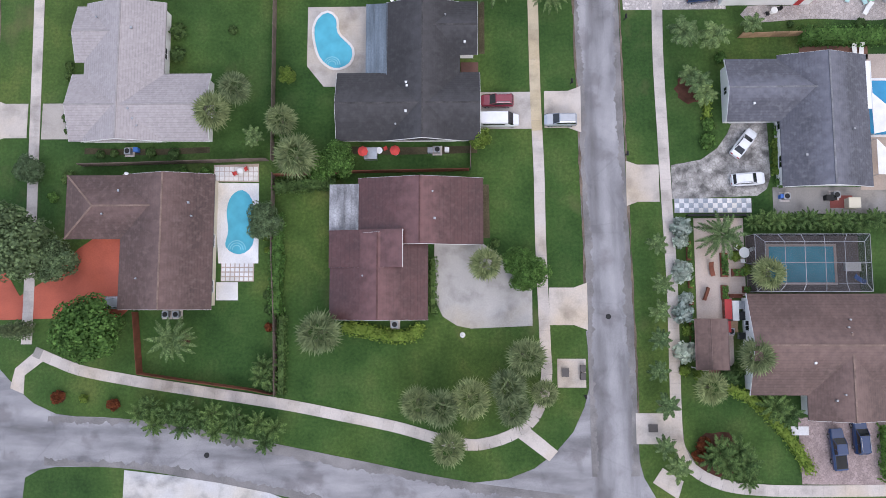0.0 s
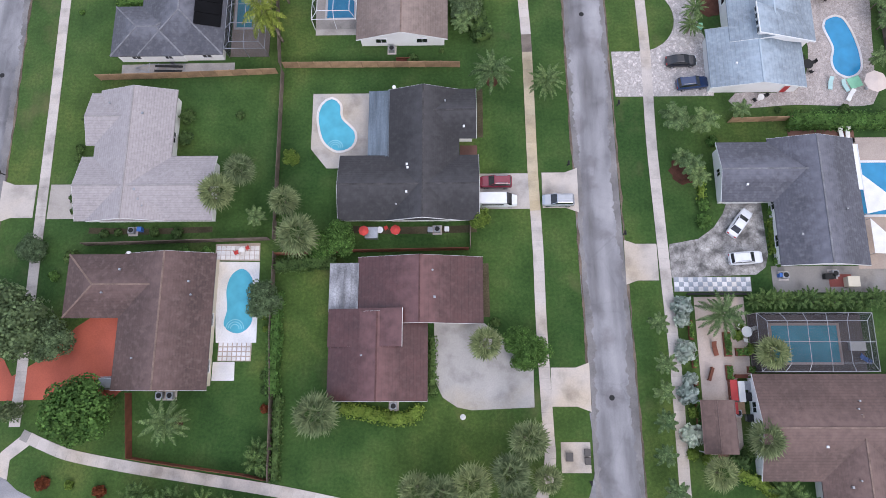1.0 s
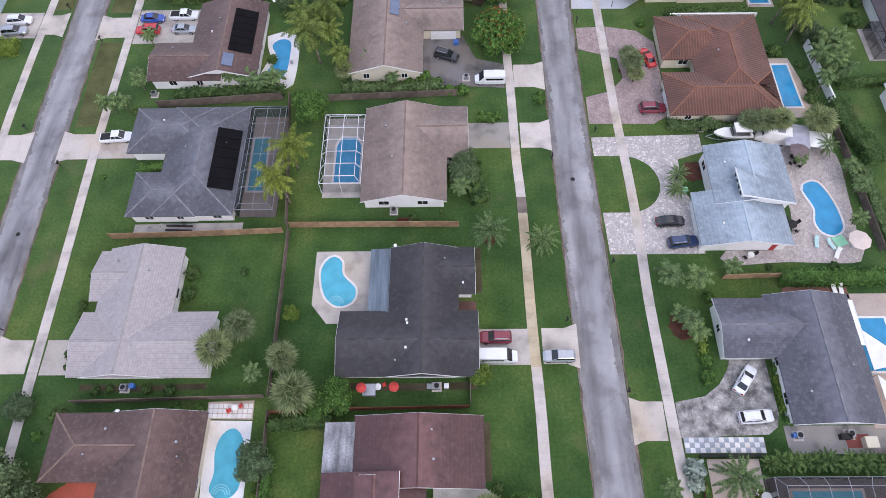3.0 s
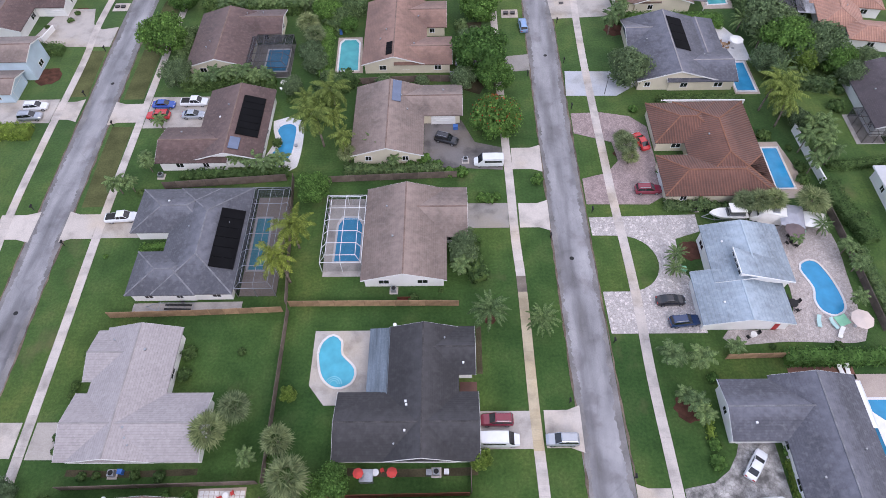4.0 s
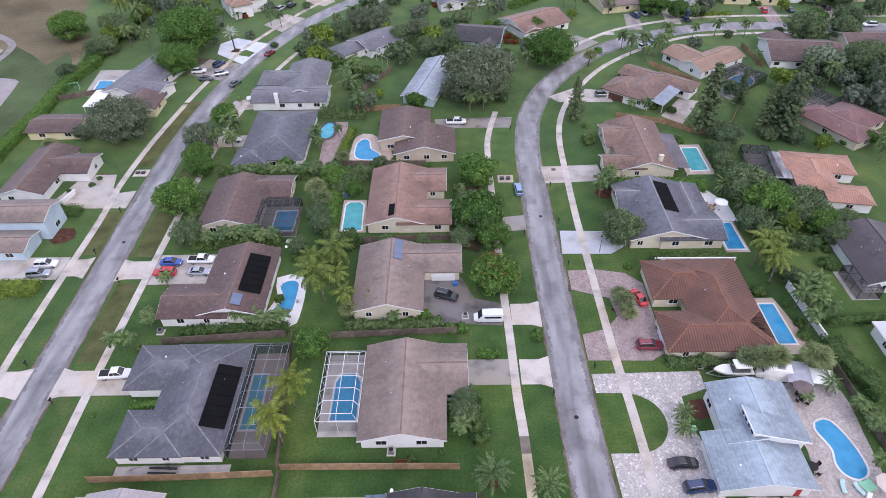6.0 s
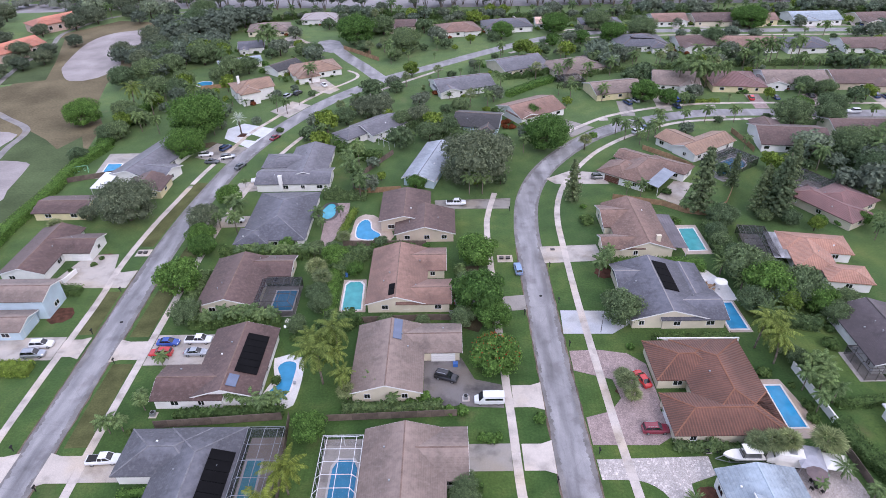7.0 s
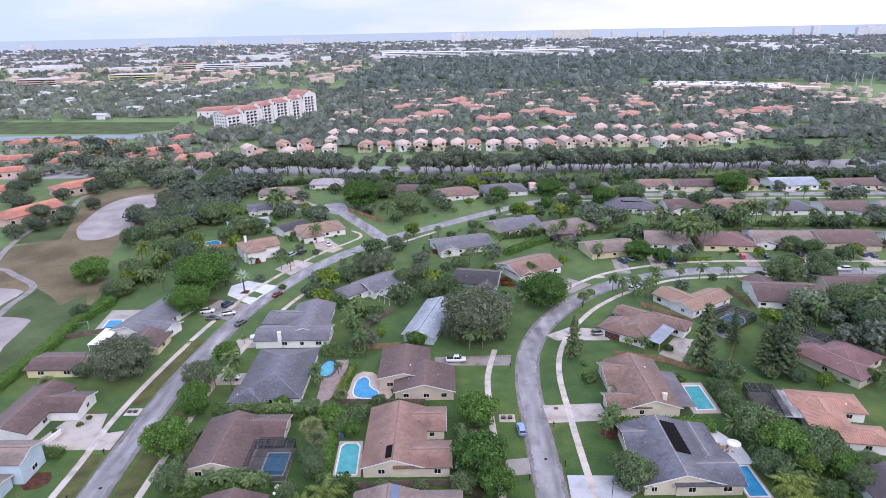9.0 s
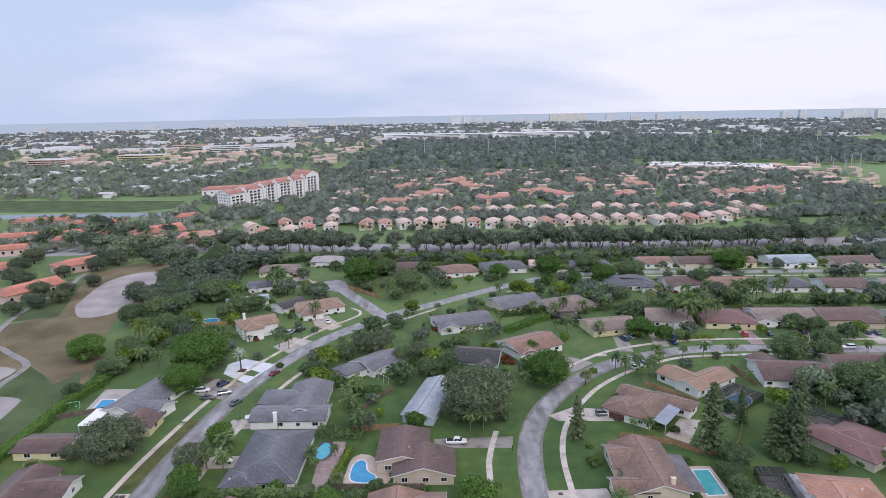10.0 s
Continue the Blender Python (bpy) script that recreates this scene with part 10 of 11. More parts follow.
WHEEL = Geo().rod((0, -0.11, 0), (0, 0.11, 0), 0.34, 14).mesh("wheel", RUBBER)
RIM = Geo().rod((0, -0.125, 0), (0, 0.125, 0), 0.2, 10).mesh("rim", GALV)
LAMP = Geo().box(-0.05, -0.2, -0.07, 0.05, 0.2, 0.07).mesh("headlight", surface("lamp_glass", (0.7, 0.72, 0.75), 0.1, 0.2, 1, 9, 0.05, 0.0))
TAIL = Geo().box(-0.05, -0.18, -0.09, 0.05, 0.18, 0.09).mesh("tail_light", surface("red_lamp", (0.35, 0.02, 0.02), 0.2, 0.0, 1, 9, 0.05, 0.0))
BED = Geo().box(-2.55, -0.72, 1.02, -0.8, 0.72, 1.11).mesh("bed_cover", RUBBER)
RACK = [Geo().box(-1.7, y, 1.79, 0.1, y + 0.06, 1.84).mesh("roof_rail", GALV) for y in (-0.62, 0.56)]


def car(shape, colour, word, x, y, heading, where, detail=True, s=1.0):
    c = thing("car", pose(x, y, 0.03, 0, 0, heading) @ Matrix.Scale(s, 4), "%s %s parked %s" % (word, {"suv": "estate car", "sedan": "saloon car", "van": "panel van", "pickup": "pickup truck"}[shape], where), {"van": "van", "pickup": "truck"}.get(shape, "car"))
    b, g, r, p = car_meshes(shape, colour)
    part("body", b, None, c)
    part("cabin_glass", g, None, c)
    if shape != "van":
        part("car_roof", r, None, c)
        for me in p if detail else ():
            part("pillar", me, None, c)
    half = SHAPES[shape][0] / 2
    if detail:
        for wx in (-half * 0.6, half * 0.62):
            for wy in (-0.82, 0.82):
                w = part("wheel", WHEEL, None, c)
                w.matrix_basis = pose(wx, wy, 0.33)
                part("rim", RIM, None, w)
        for sy in (-0.55, 0.55):
            o = part("headlight", LAMP, None, c)
            o.matrix_basis = pose(half - 0.12, sy, 0.68)
            o = part("tail_light", TAIL, None, c)
            o.matrix_basis = pose(-half + 0.04, sy, 0.78)
        if shape == "pickup":
            part("bed_cover", BED, None, c)
        if shape == "suv":
            for rail in RACK:
                part("roof_rail", rail, None, c)
    else:
        for wx in (-half * 0.6, half * 0.62):
            o = part("wheel", WHEEL, None, c)
            o.matrix_basis = pose(wx, -0.84, 0.33)


P_WHITE, P_SILVER = paint("car_white", (0.72, 0.73, 0.75)), paint("car_silver", (0.42, 0.44, 0.47), 0.25, 0.5)
P_BLACK, P_NAVY = paint("car_black", (0.015, 0.016, 0.02)), paint("car_navy", (0.018, 0.04, 0.11))
P_BLUE, P_RED, P_MAROON = paint("car_blue", (0.03, 0.08, 0.35)), paint("car_red", (0.5, 0.03, 0.03)), paint("car_maroon", (0.20, 0.02, 0.04))
P_SKY, P_GREY = paint("car_pale_blue", (0.25, 0.38, 0.60), 0.25, 0.3), paint("car_grey", (0.09, 0.10, 0.11))

car("suv", P_MAROON, "maroon", 6.1, 29.2, 180, "on a concrete driveway")
car("van", P_WHITE, "white", 6.4, 26.3, 0, "on a concrete driveway")
car("suv", P_SILVER, "silver", 15.2, 26.3, 180, "across the driveway apron")
car("sedan", P_WHITE, "white", 41.3, 22.7, 52, "on a mottled paver driveway")
car("suv", P_WHITE, "white", 41.6, 17.5, 4, "on a mottled paver driveway")
car("sedan", P_GREY, "dark grey", -53.6, -1.4, 0, "on a red driveway")
car("suv", P_SILVER, "pale silver", -47.6, 0.0, 0, "on a red driveway under a tree")
car("pickup", P_NAVY, "navy blue", 52.3, -20.0, 95, "on a pink paver driveway")
car("suv", P_NAVY, "navy blue", 55.4, -18.3, 93, "on a pink paver driveway")
car("pickup", P_WHITE, "white", -59.5, 66.6, 4, "on a concrete driveway")
car("sedan", P_RED, "bright red", 36.5, 83.6, 108, "on a pink paver driveway")
car("suv", P_MAROON, "dark red", 35.6, 71.6, 0, "on a pink paver driveway")
car("sedan", P_BLACK, "black", 35.0, 48.6, 2, "on a cobbled paver driveway")
car("suv", P_NAVY, "dark navy", 36.3, 44.8, 6, "on a cobbled paver driveway")
car("van", P_WHITE, "white", 6.9, 78.8, 180, "at the end of a dark driveway")
car("suv", P_BLACK, "black", -1.0, 84.8, -20, "on a dark worn driveway")
car("suv", P_WHITE, "white", -85.8, 95.6, 4, "on a concrete driveway")
car("suv", P_SILVER, "silver", -86.0, 92.7, 4, "beside a clipped hedge")
car("sedan", P_BLUE, "bright blue", -59.2, 95.7, 0, "on a crowded driveway")
car("pickup", P_WHITE, "white", -53.0, 96.3, 0, "on a crowded driveway")
car("suv", P_RED, "red", -59.5, 92.5, 180, "on a crowded driveway")
car("sedan", P_SILVER, "silver", -52.4, 92.6, 0, "on a crowded driveway")
car("suv", P_SKY, "pale blue", 16.4, 119.8, 93, "at the edge of the street")
car("sedan", P_WHITE, "white", 37.6, 101.0, 10, "under a tree on a white driveway")
car("pickup", P_WHITE, "white", 2.0, 152.2, 0, "on a grey driveway")
car("sedan", P_SILVER, "silver", 3.2, 107.5, 0, "under a tree")
car("suv", P_GREY, "grey", 45.6, 166.5, 0, "in front of a garage")
for x, y, hd, sh, col, w in ((-80.5, 187, 10, "suv", P_WHITE, "white"), (-76.8, 181.6, 0, "sedan", P_GREY, "grey"), (-72.6, 185.0, 20, "suv", P_SILVER, "silver"), (-75.4, 192, 62, "suv", P_NAVY, "dark blue"), (-66.6, 178, 66, "sedan", P_GREY, "grey"),
                             (-57.6, 168, 10, "pickup", P_WHITE, "white"), (-58.6, 144.6, 5, "sedan", P_WHITE, "white"), (-60.4, 200, 66, "sedan", P_MAROON, "maroon"), (-64.5, 241, 66, "suv", P_SILVER, "silver"), (-61.0, 244, 66, "suv", P_BLACK, "black"), (-52.0, 254.0, 120, "sedan", P_WHITE, "white")):
    car(sh, col, w, x, y, hd, "beside the western street", False)
for x, y, hd, sh, col, w in ((69.2, 227.2, 110, "suv", P_NAVY, "dark blue"), (72.6, 229.4, 110, "sedan", P_SILVER, "silver"), (88.2, 229, 105, "suv", P_BLUE, "blue"), (86.6, 222.6, 100, "sedan", P_NAVY, "navy"), (117.4, 229.6, 80, "suv", P_RED, "dark red"), (127.0, 229.8, 90, "sedan", P_NAVY, "navy"),
                             (141.0, 231.0, 90, "sedan", P_BLACK, "black"), (165.0, 229.6, 90, "suv", P_NAVY, "dark blue"), (168.4, 228.6, 90, "sedan", P_NAVY, "navy"), (148.5, 214.4, 178, "suv", P_WHITE, "white"), (66.0, 200.0, 35, "suv", P_WHITE, "white"), (69.6, 202.8, 35, "sedan", P_SKY, "pale blue"),
                             (191, 335, 90, "suv", P_WHITE, "white"), (194, 336, 90, "sedan", P_WHITE, "white"), (216, 332, 90, "suv", P_NAVY, "dark blue"), (221, 331, 90, "sedan", P_BLACK, "black"), (239, 328, 90, "sedan", P_GREY, "grey"), (114.5, 129.5, 0, "sedan", P_BLACK, "black")):
    car(sh, col, w, x, y, hd, "in front of the far houses", False)


# ---------------------------------------------------------------- roof fittings, furniture and small things
def solar_mats(label, x0, z0, x1, z1, y0, y1, n, mat=None):
    """Flat collector mats on a slope that falls from x0 to x1."""
    h = thing("solar_collector", pose((x0 + x1) / 2, (y0 + y1) / 2, 0), label, "solar collector")
    cx, cy = (x0 + x1) / 2, (y0 + y1) / 2
    w = (y1 - y0) / n
    for i in range(n):
        a, b = y0 + i * w + 0.04 - cy, y0 + (i + 1) * w - 0.04 - cy
        top = [(x0 - cx, a, z0 + 0.12), (x1 - cx, a, z1 + 0.12), (x1 - cx, b, z1 + 0.12), (x0 - cx, b, z0 + 0.12)]
        part("mat", Geo().add(top + [(x, y, z - 0.12) for x, y, z in top], [(0, 1, 2, 3), (0, 4, 5, 1), (1, 5, 6, 2), (2, 6, 7, 3), (3, 7, 4, 0)]), mat or BLACK_PANEL, h)


solar_mats("black solar heating mats on a grey roof", -39.9, 4.16, -36.1, 3.02, 53.7, 65.8, 6)
solar_mats("black solar heating mats on a brown roof", -41.0, 4.46, -37.0, 3.26, 83.2, 93.9, 6)
solar_mats("small blue solar panel on a brown roof", -41.6, 4.68, -39.8, 4.14, 79.4, 82.4, 1, BLUE_PANEL)
solar_mats("blue skylight panel on a taupe roof", -11.6, 4.70, -9.9, 4.2, 91.5, 97.5, 1, BLUE_PANEL)
solar_mats("black solar heating mats on a slate roof", 46.5, 5.22, 49.8, 4.26, 105.4, 116.0, 4)
solar_mats("dark solar panel on a grey roof", 88, 4.9, 99, 4.4, 298.5, 301.5, 3)
solar_mats("small dark solar panel on a rust roof", -13.6, 4.4, -12.3, 4.75, 105.5, 109.5, 2)


def ac_unit(x, y, turn=0):
    h = thing("air_conditioner", pose(x, y, 0, 0, 0, turn), "grey air conditioning unit on a concrete pad", "air conditioner")
    part("pad", Geo().box(-0.7, -0.7, -0.05, 0.7, 0.7, 0.1), CONCRETE, h)
    part("casing", Geo().box(-0.45, -0.45, 0.1, 0.45, 0.45, 0.9), GALV, h)
    part("fan_grille", Geo().rod((0, 0, 0.9), (0, 0, 0.94), 0.36, 14), RUBBER, h)


for x, y in ((-9.8, 51.2), (-8.6, -3.1), (-41.3, -1.7), (-39.8, -1.7), (-47.8, 22.0), (-2.6, 22.0), (38.4, -4.0), (47.0, 15.0), (54.0, 15.2), (2.6, 79.6), (58.2, 67.4), (43.2, 67.4), (-55.0, 76.6)):
    ac_unit(x, y)


def dish(x, y, z, turn):
    h = thing("satellite_dish", pose(x, y, z, 0, 0, turn) @ Matrix.Scale(0.55, 4), "white round satellite dish on the roof edge", "satellite dish")
    part("mast", Geo().rod((0, 0, -0.4), (0, 0, 0.7), 0.04, 6), GALV, h)
    g = Geo()
    for i in range(3):
        r0, r1 = 0.18 * i, 0.18 * (i + 1)
        ring = 14
        vs = [(math.cos(6.283 * k / ring) * r, 0.6 * r * r, math.sin(6.283 * k / ring) * r) for r in (r0, r1) for k in range(ring)]
        g.add(vs, [(k, (k + 1) % ring, ring + (k + 1) % ring, ring + k) for k in range(ring)])
    g.turn(pose(0, 0, 0.8, -50, 0, 0))
    part("reflector", g, WHITE_METAL, h)


for x, y, z, t in ((-46.4, 18.2, 2.9, 150), (-9.0, 43.3, 2.75, 40), (-34.5, 97.0, 2.9, 60)):
    dish(x, y, z, t)


def parasol(x, y, mat, label, r=1.5, hi=2.4):
    h = thing("parasol", pose(x, y, 0.06), label, "parasol")
    part("pole", Geo().rod((0, 0, 0), (0, 0, hi + 0.3), 0.03, 6), WHITE_METAL, h)
    part("base", Geo().rod((0, 0, 0), (0, 0, 0.1), 0.3, 12), GALV, h)
    n = 8
    v = [(0, 0, hi + 0.35)] + [(math.cos(6.283 * k / n) * r, math.sin(6.283 * k / n) * r, hi - 0.1) for k in range(n)]
    part("canopy", Geo().add(v + [(x_, y_, z_ - 0.04) for x_, y_, z_ in v], [(0, 1 + k, 1 + (k + 1) % n) for k in range(n)] + [(n + 1, n + 2 + (k + 1) % n, n + 2 + k) for k in range(n)]), mat, h)


parasol(62.9, 44.0, surface("beige_canvas", (0.62, 0.52, 0.46), 0.9, 0, 0.8, 9, 0.08, 0.2), "beige octagonal parasol on the pool terrace", 1.75)
parasol(58.0, 61.0, surface("brown_canvas", (0.16, 0.12, 0.12), 0.9, 0, 0.8, 9, 0.15, 0.2), "dark brown parasol on the pool terrace", 1.7)
parasol(61.5, 111.4, FABRIC_WHITE, "white parasol over garden chairs", 1.5)
parasol(-8.6, 21.6, FABRIC_RED, "red parasol beside the house wall", 0.75, 2.0)
parasol(-13.2, 21.5, FABRIC_RED, "red parasol beside the house wall", 0.75, 2.0)
parasol(-34.6, 100.0, FABRIC_WHITE, "small white parasol among shrubs", 0.8)


def lounger(x, y, turn, mat, label):
    h = thing("sun_lounger", pose(x, y, 0.06, 0, 0, turn), label, "sun lounger")
    part("seat", Geo().box(-0.32, -0.9, 0.3, 0.32, 0.45, 0.38), mat, h)
    part("backrest", Geo().box(-0.32, 0, 0, 0.32, 0.75, 0.07).turn(pose(0, 0.45, 0.34, 32)), mat, h)
    for sx in (-0.28, 0.28):
        for sy in (-0.8, 0.4):
            part("leg", Geo().box(sx - 0.03, sy - 0.03, 0, sx + 0.03, sy + 0.03, 0.3), WHITE_METAL, h)


TEAL = surface("pale_teal_sling", (0.42, 0.60, 0.58), 0.8, 0, 1, 9, 0.1, 0.1)
for x, y, t, m_, lb in ((57.4, 44.6, -10, TEAL, "pale teal sun lounger on pavers"), (59.6, 44.2, 25, TEAL, "pale teal sun lounger on pavers"), (60.1, 42.6, -30, FABRIC_WHITE, "grey-white sun lounger on pavers"), (57.9, 36.6, 5, FABRIC_WHITE, "grey sun lounger on a timber deck"), (58.9, 36.6, -5, FABRIC_WHITE, "grey sun lounger on a timber deck"),
                        (56.8, 3.2, 60, PLASTIC_BLUE, "blue sun lounger inside the pool enclosure"), (59.0, 115.0, 40, FABRIC_WHITE, "white sun lounger on the pool deck"), (36.2, 4.6, 10, WOOD_RED, "red-brown wooden lounger on the terrace")):
    lounger(x, y, t, m_, lb)
solid("green_mat", Geo().box(-1.0, -0.9, 0, 1.0, 0.9, 0.08).turn(pose(61.3, 45.0, 0.07, 0, 0, 20)), PLASTIC_GREEN, "flat pale green mat on the pavers", "mat")


def garden_table(x, y, mat, label, chairs=4, r=0.6, chair_mat=None):
    h = thing("garden_table", pose(x, y, 0.06), label, "table")
    part("tabletop", Geo().rod((0, 0, 0.7), (0, 0, 0.74), r, 16), mat, h)
    part("pedestal", Geo().rod((0, 0, 0), (0, 0, 0.7), 0.08, 8), mat, h)
    part("foot", Geo().rod((0, 0, 0), (0, 0, 0.05), 0.3, 10), mat, h)
    for i in range(chairs):
        a = 6.283 * i / chairs + 0.4
        c = thing("garden_chair", pose(x + math.cos(a) * (r + 0.45), y + math.sin(a) * (r + 0.45), 0.06, 0, 0, math.degrees(a) - 90), "garden chair drawn up to a round table", "chair", "chairs round garden tables")
        part("seat", Geo().box(-0.27, -0.25, 0.42, 0.27, 0.25, 0.47), chair_mat or mat, c)
        part("backrest", Geo().box(-0.27, 0.2, 0.47, 0.27, 0.26, 0.92), chair_mat or mat, c)
        for sx in (-0.24, 0.24):
            for sy in (-0.22, 0.22):
                part("leg", Geo().box(sx - 0.025, sy - 0.025, 0, sx + 0.025, sy + 0.025, 0.42), chair_mat or mat, c)


garden_table(40.7, 7.0, FABRIC_WHITE, "white round table on the tan terrace", 3, 0.75)
garden_table(54.2, 47.8, RUBBER, "dark round table by the blue roof", 4, 0.8)
garden_table(58.0, 60.0, RUBBER, "dark round table below the parasol", 4)
garden_table(59.6, 112.0, WOOD_FENCE, "wooden round table on the pool deck", 4)
garden_table(46.5, 42.4, FABRIC_WHITE, "small white table by the back door", 2, 0.5, RUBBER)
garden_table(-11.0, 21.9, WHITE_METAL, "small white table by the house wall", 2, 0.5, FABRIC_RED)
garden_table(-31.2, 19.0, FABRIC_WHITE, "small white table on worn slabs", 2, 0.4, FABRIC_RED)


def bench(x, y, turn, w, mat, label):
    h = thing("bench", pose(x, y, 0.06, 0, 0, turn), label, "bench")
    part("seat", Geo().box(-w / 2, -0.25, 0.4, w / 2, 0.25, 0.47), mat, h)
    part("backrest", Geo().box(-w / 2, 0.2, 0.47, w / 2, 0.27, 0.95), mat, h)
    for sx in (-w / 2 + 0.1, w / 2 - 0.1):
        part("leg", Geo().box(sx - 0.05, -0.22, 0, sx + 0.05, 0.22, 0.4), mat, h)


for x, y, t, w in ((35.3, 1.2, 70, 1.9), (39.4, 0.9, 0, 1.8), (-8.0, 49.2, 0, 2.2)):
    bench(x, y, t, w, WOOD_RED, "dark red painted wooden bench on the terrace")


def planter(x, y, w, d, label="low red planter with green shrubs"):
    h = thing("planter", pose(x, y, 0.05), label, "planter")
    part("box", Geo().box(-w / 2, -d / 2, 0, w / 2, d / 2, 0.35), WOOD_RED, h)
    rng = random.Random(int(x * 10))
    lv = Geo()
    for _ in range(int(w * d * 60)):
        leaf_card(lv, (rng.uniform(-w / 2, w / 2) * 0.85, rng.uniform(-d / 2, d / 2) * 0.85, rng.uniform(0.35, 0.7)), (0, 0, 1), 0.3, rng)
    part("foliage", lv, LEAF_BRIGHT, h)


for x, y, w, d in ((38.0, 5.3, 1.0, 3.4), (40.0, 4.2, 1.9, 1.1), (41.0, 1.8, 1.1, 0.9), (37.9, 1.4, 0.9, 2.0), (33.2, -3.8, 0.6, 8.2), (33.1, 7.3, 0.6, 2.7), (33.2, 3.2, 0.6, 2.4)):
    planter(x, y, w, d)


def cabinet_run(x0, x1, y0, y1, hi, label, mat, top_mat, doors=3):
    """A low outdoor kitchen unit with a worktop and doors."""
    h = thing("outdoor_cabinet", pose((x0 + x1) / 2, (y0 + y1) / 2, 0.06), label, "cabinet")
    a, b = (x1 - x0) / 2, (y1 - y0) / 2
    part("body", Geo().box(-a, -b, 0, a, b, hi), mat, h)
    part("worktop", Geo().box(-a - 0.04, -b - 0.04, hi, a + 0.04, b + 0.04, hi + 0.05), top_mat, h)
    for i in range(doors):
        y = -b + 2 * b * (i + 0.5) / doors
        d = part("door", Geo().box(-a - 0.03, y - b / doors * 0.9, 0.08, -a, y + b / doors * 0.9, hi - 0.06), mat, h)
        part("handle", Geo().box(-a - 0.06, y - 0.1, hi * 0.75, -a - 0.03, y + 0.1, hi * 0.75 + 0.03), GALV, d)


cabinet_run(37.6, 38.5, -2.3, 0.4, 0.9, "red painted outdoor cabinet with a tiled top", WOOD_RED, DOOR_RED)
cabinet_run(38.7, 39.5, -2.5, 0.2, 0.85, "long white serving table on the terrace", WHITE_METAL, FABRIC_WHITE)
cabinet_run(37.5, 38.3, -4.1, -2.6, 0.9, "red painted outdoor cabinet with a tiled top", WOOD_RED, DOOR_RED, 2)
cabinet_run(38.4, 39.3, -4.1, -2.6, 0.75, "brown wooden chest on the terrace", WOOD_GREY, WOOD_FENCE, 2)
cabinet_run(36.9, 37.7, -7.9, -5.2, 0.9, "red painted outdoor cabinet with a tiled top", WOOD_RED, DOOR_RED)
cabinet_run(39.6, 40.4, -0.9, 0.2, 0.9, "grey stone kitchen counter by the wall", WALL_TAN, GALV, 2)
cabinet_run(39.6, 40.4, -2.4, -1.3, 0.9, "steel outdoor grill unit by the wall", GALV, RUBBER, 2)
cabinet_run(39.5, 40.5, -5.1, -4.2, 0.8, "steel outdoor grill unit by the wall", GALV, RUBBER, 1)
cabinet_run(54.8, 56.9, 4.4, 5.6, 0.45, "low white table inside the pool enclosure", WHITE_METAL, FABRIC_WHITE, 1)
deck("red brick paving beside a shed", [(35.4, -10.2), (37.8, -10.2), (37.8, -8.2), (35.4, -8.2)], TIMBER_DECK, 0.07)
deck("red tiled floor behind the house", [(53.4, 13.4), (56.6, 13.4), (56.6, 15.2), (53.4, 15.2)], concrete_material("red_floor_tile", (0.27, 0.075, 0.06), 0.6), 0.07)
deck("small pale slab by the front door", [(46.4, -18.3), (48.8, -18.3), (48.8, -17.1), (46.4, -17.1)], DECK_WHITE, 0.075)
garden_wall("low dark wall beside a tiled strip", [(33.0, 12.35), (41.8, 12.35)], 0.7, RUBBER)


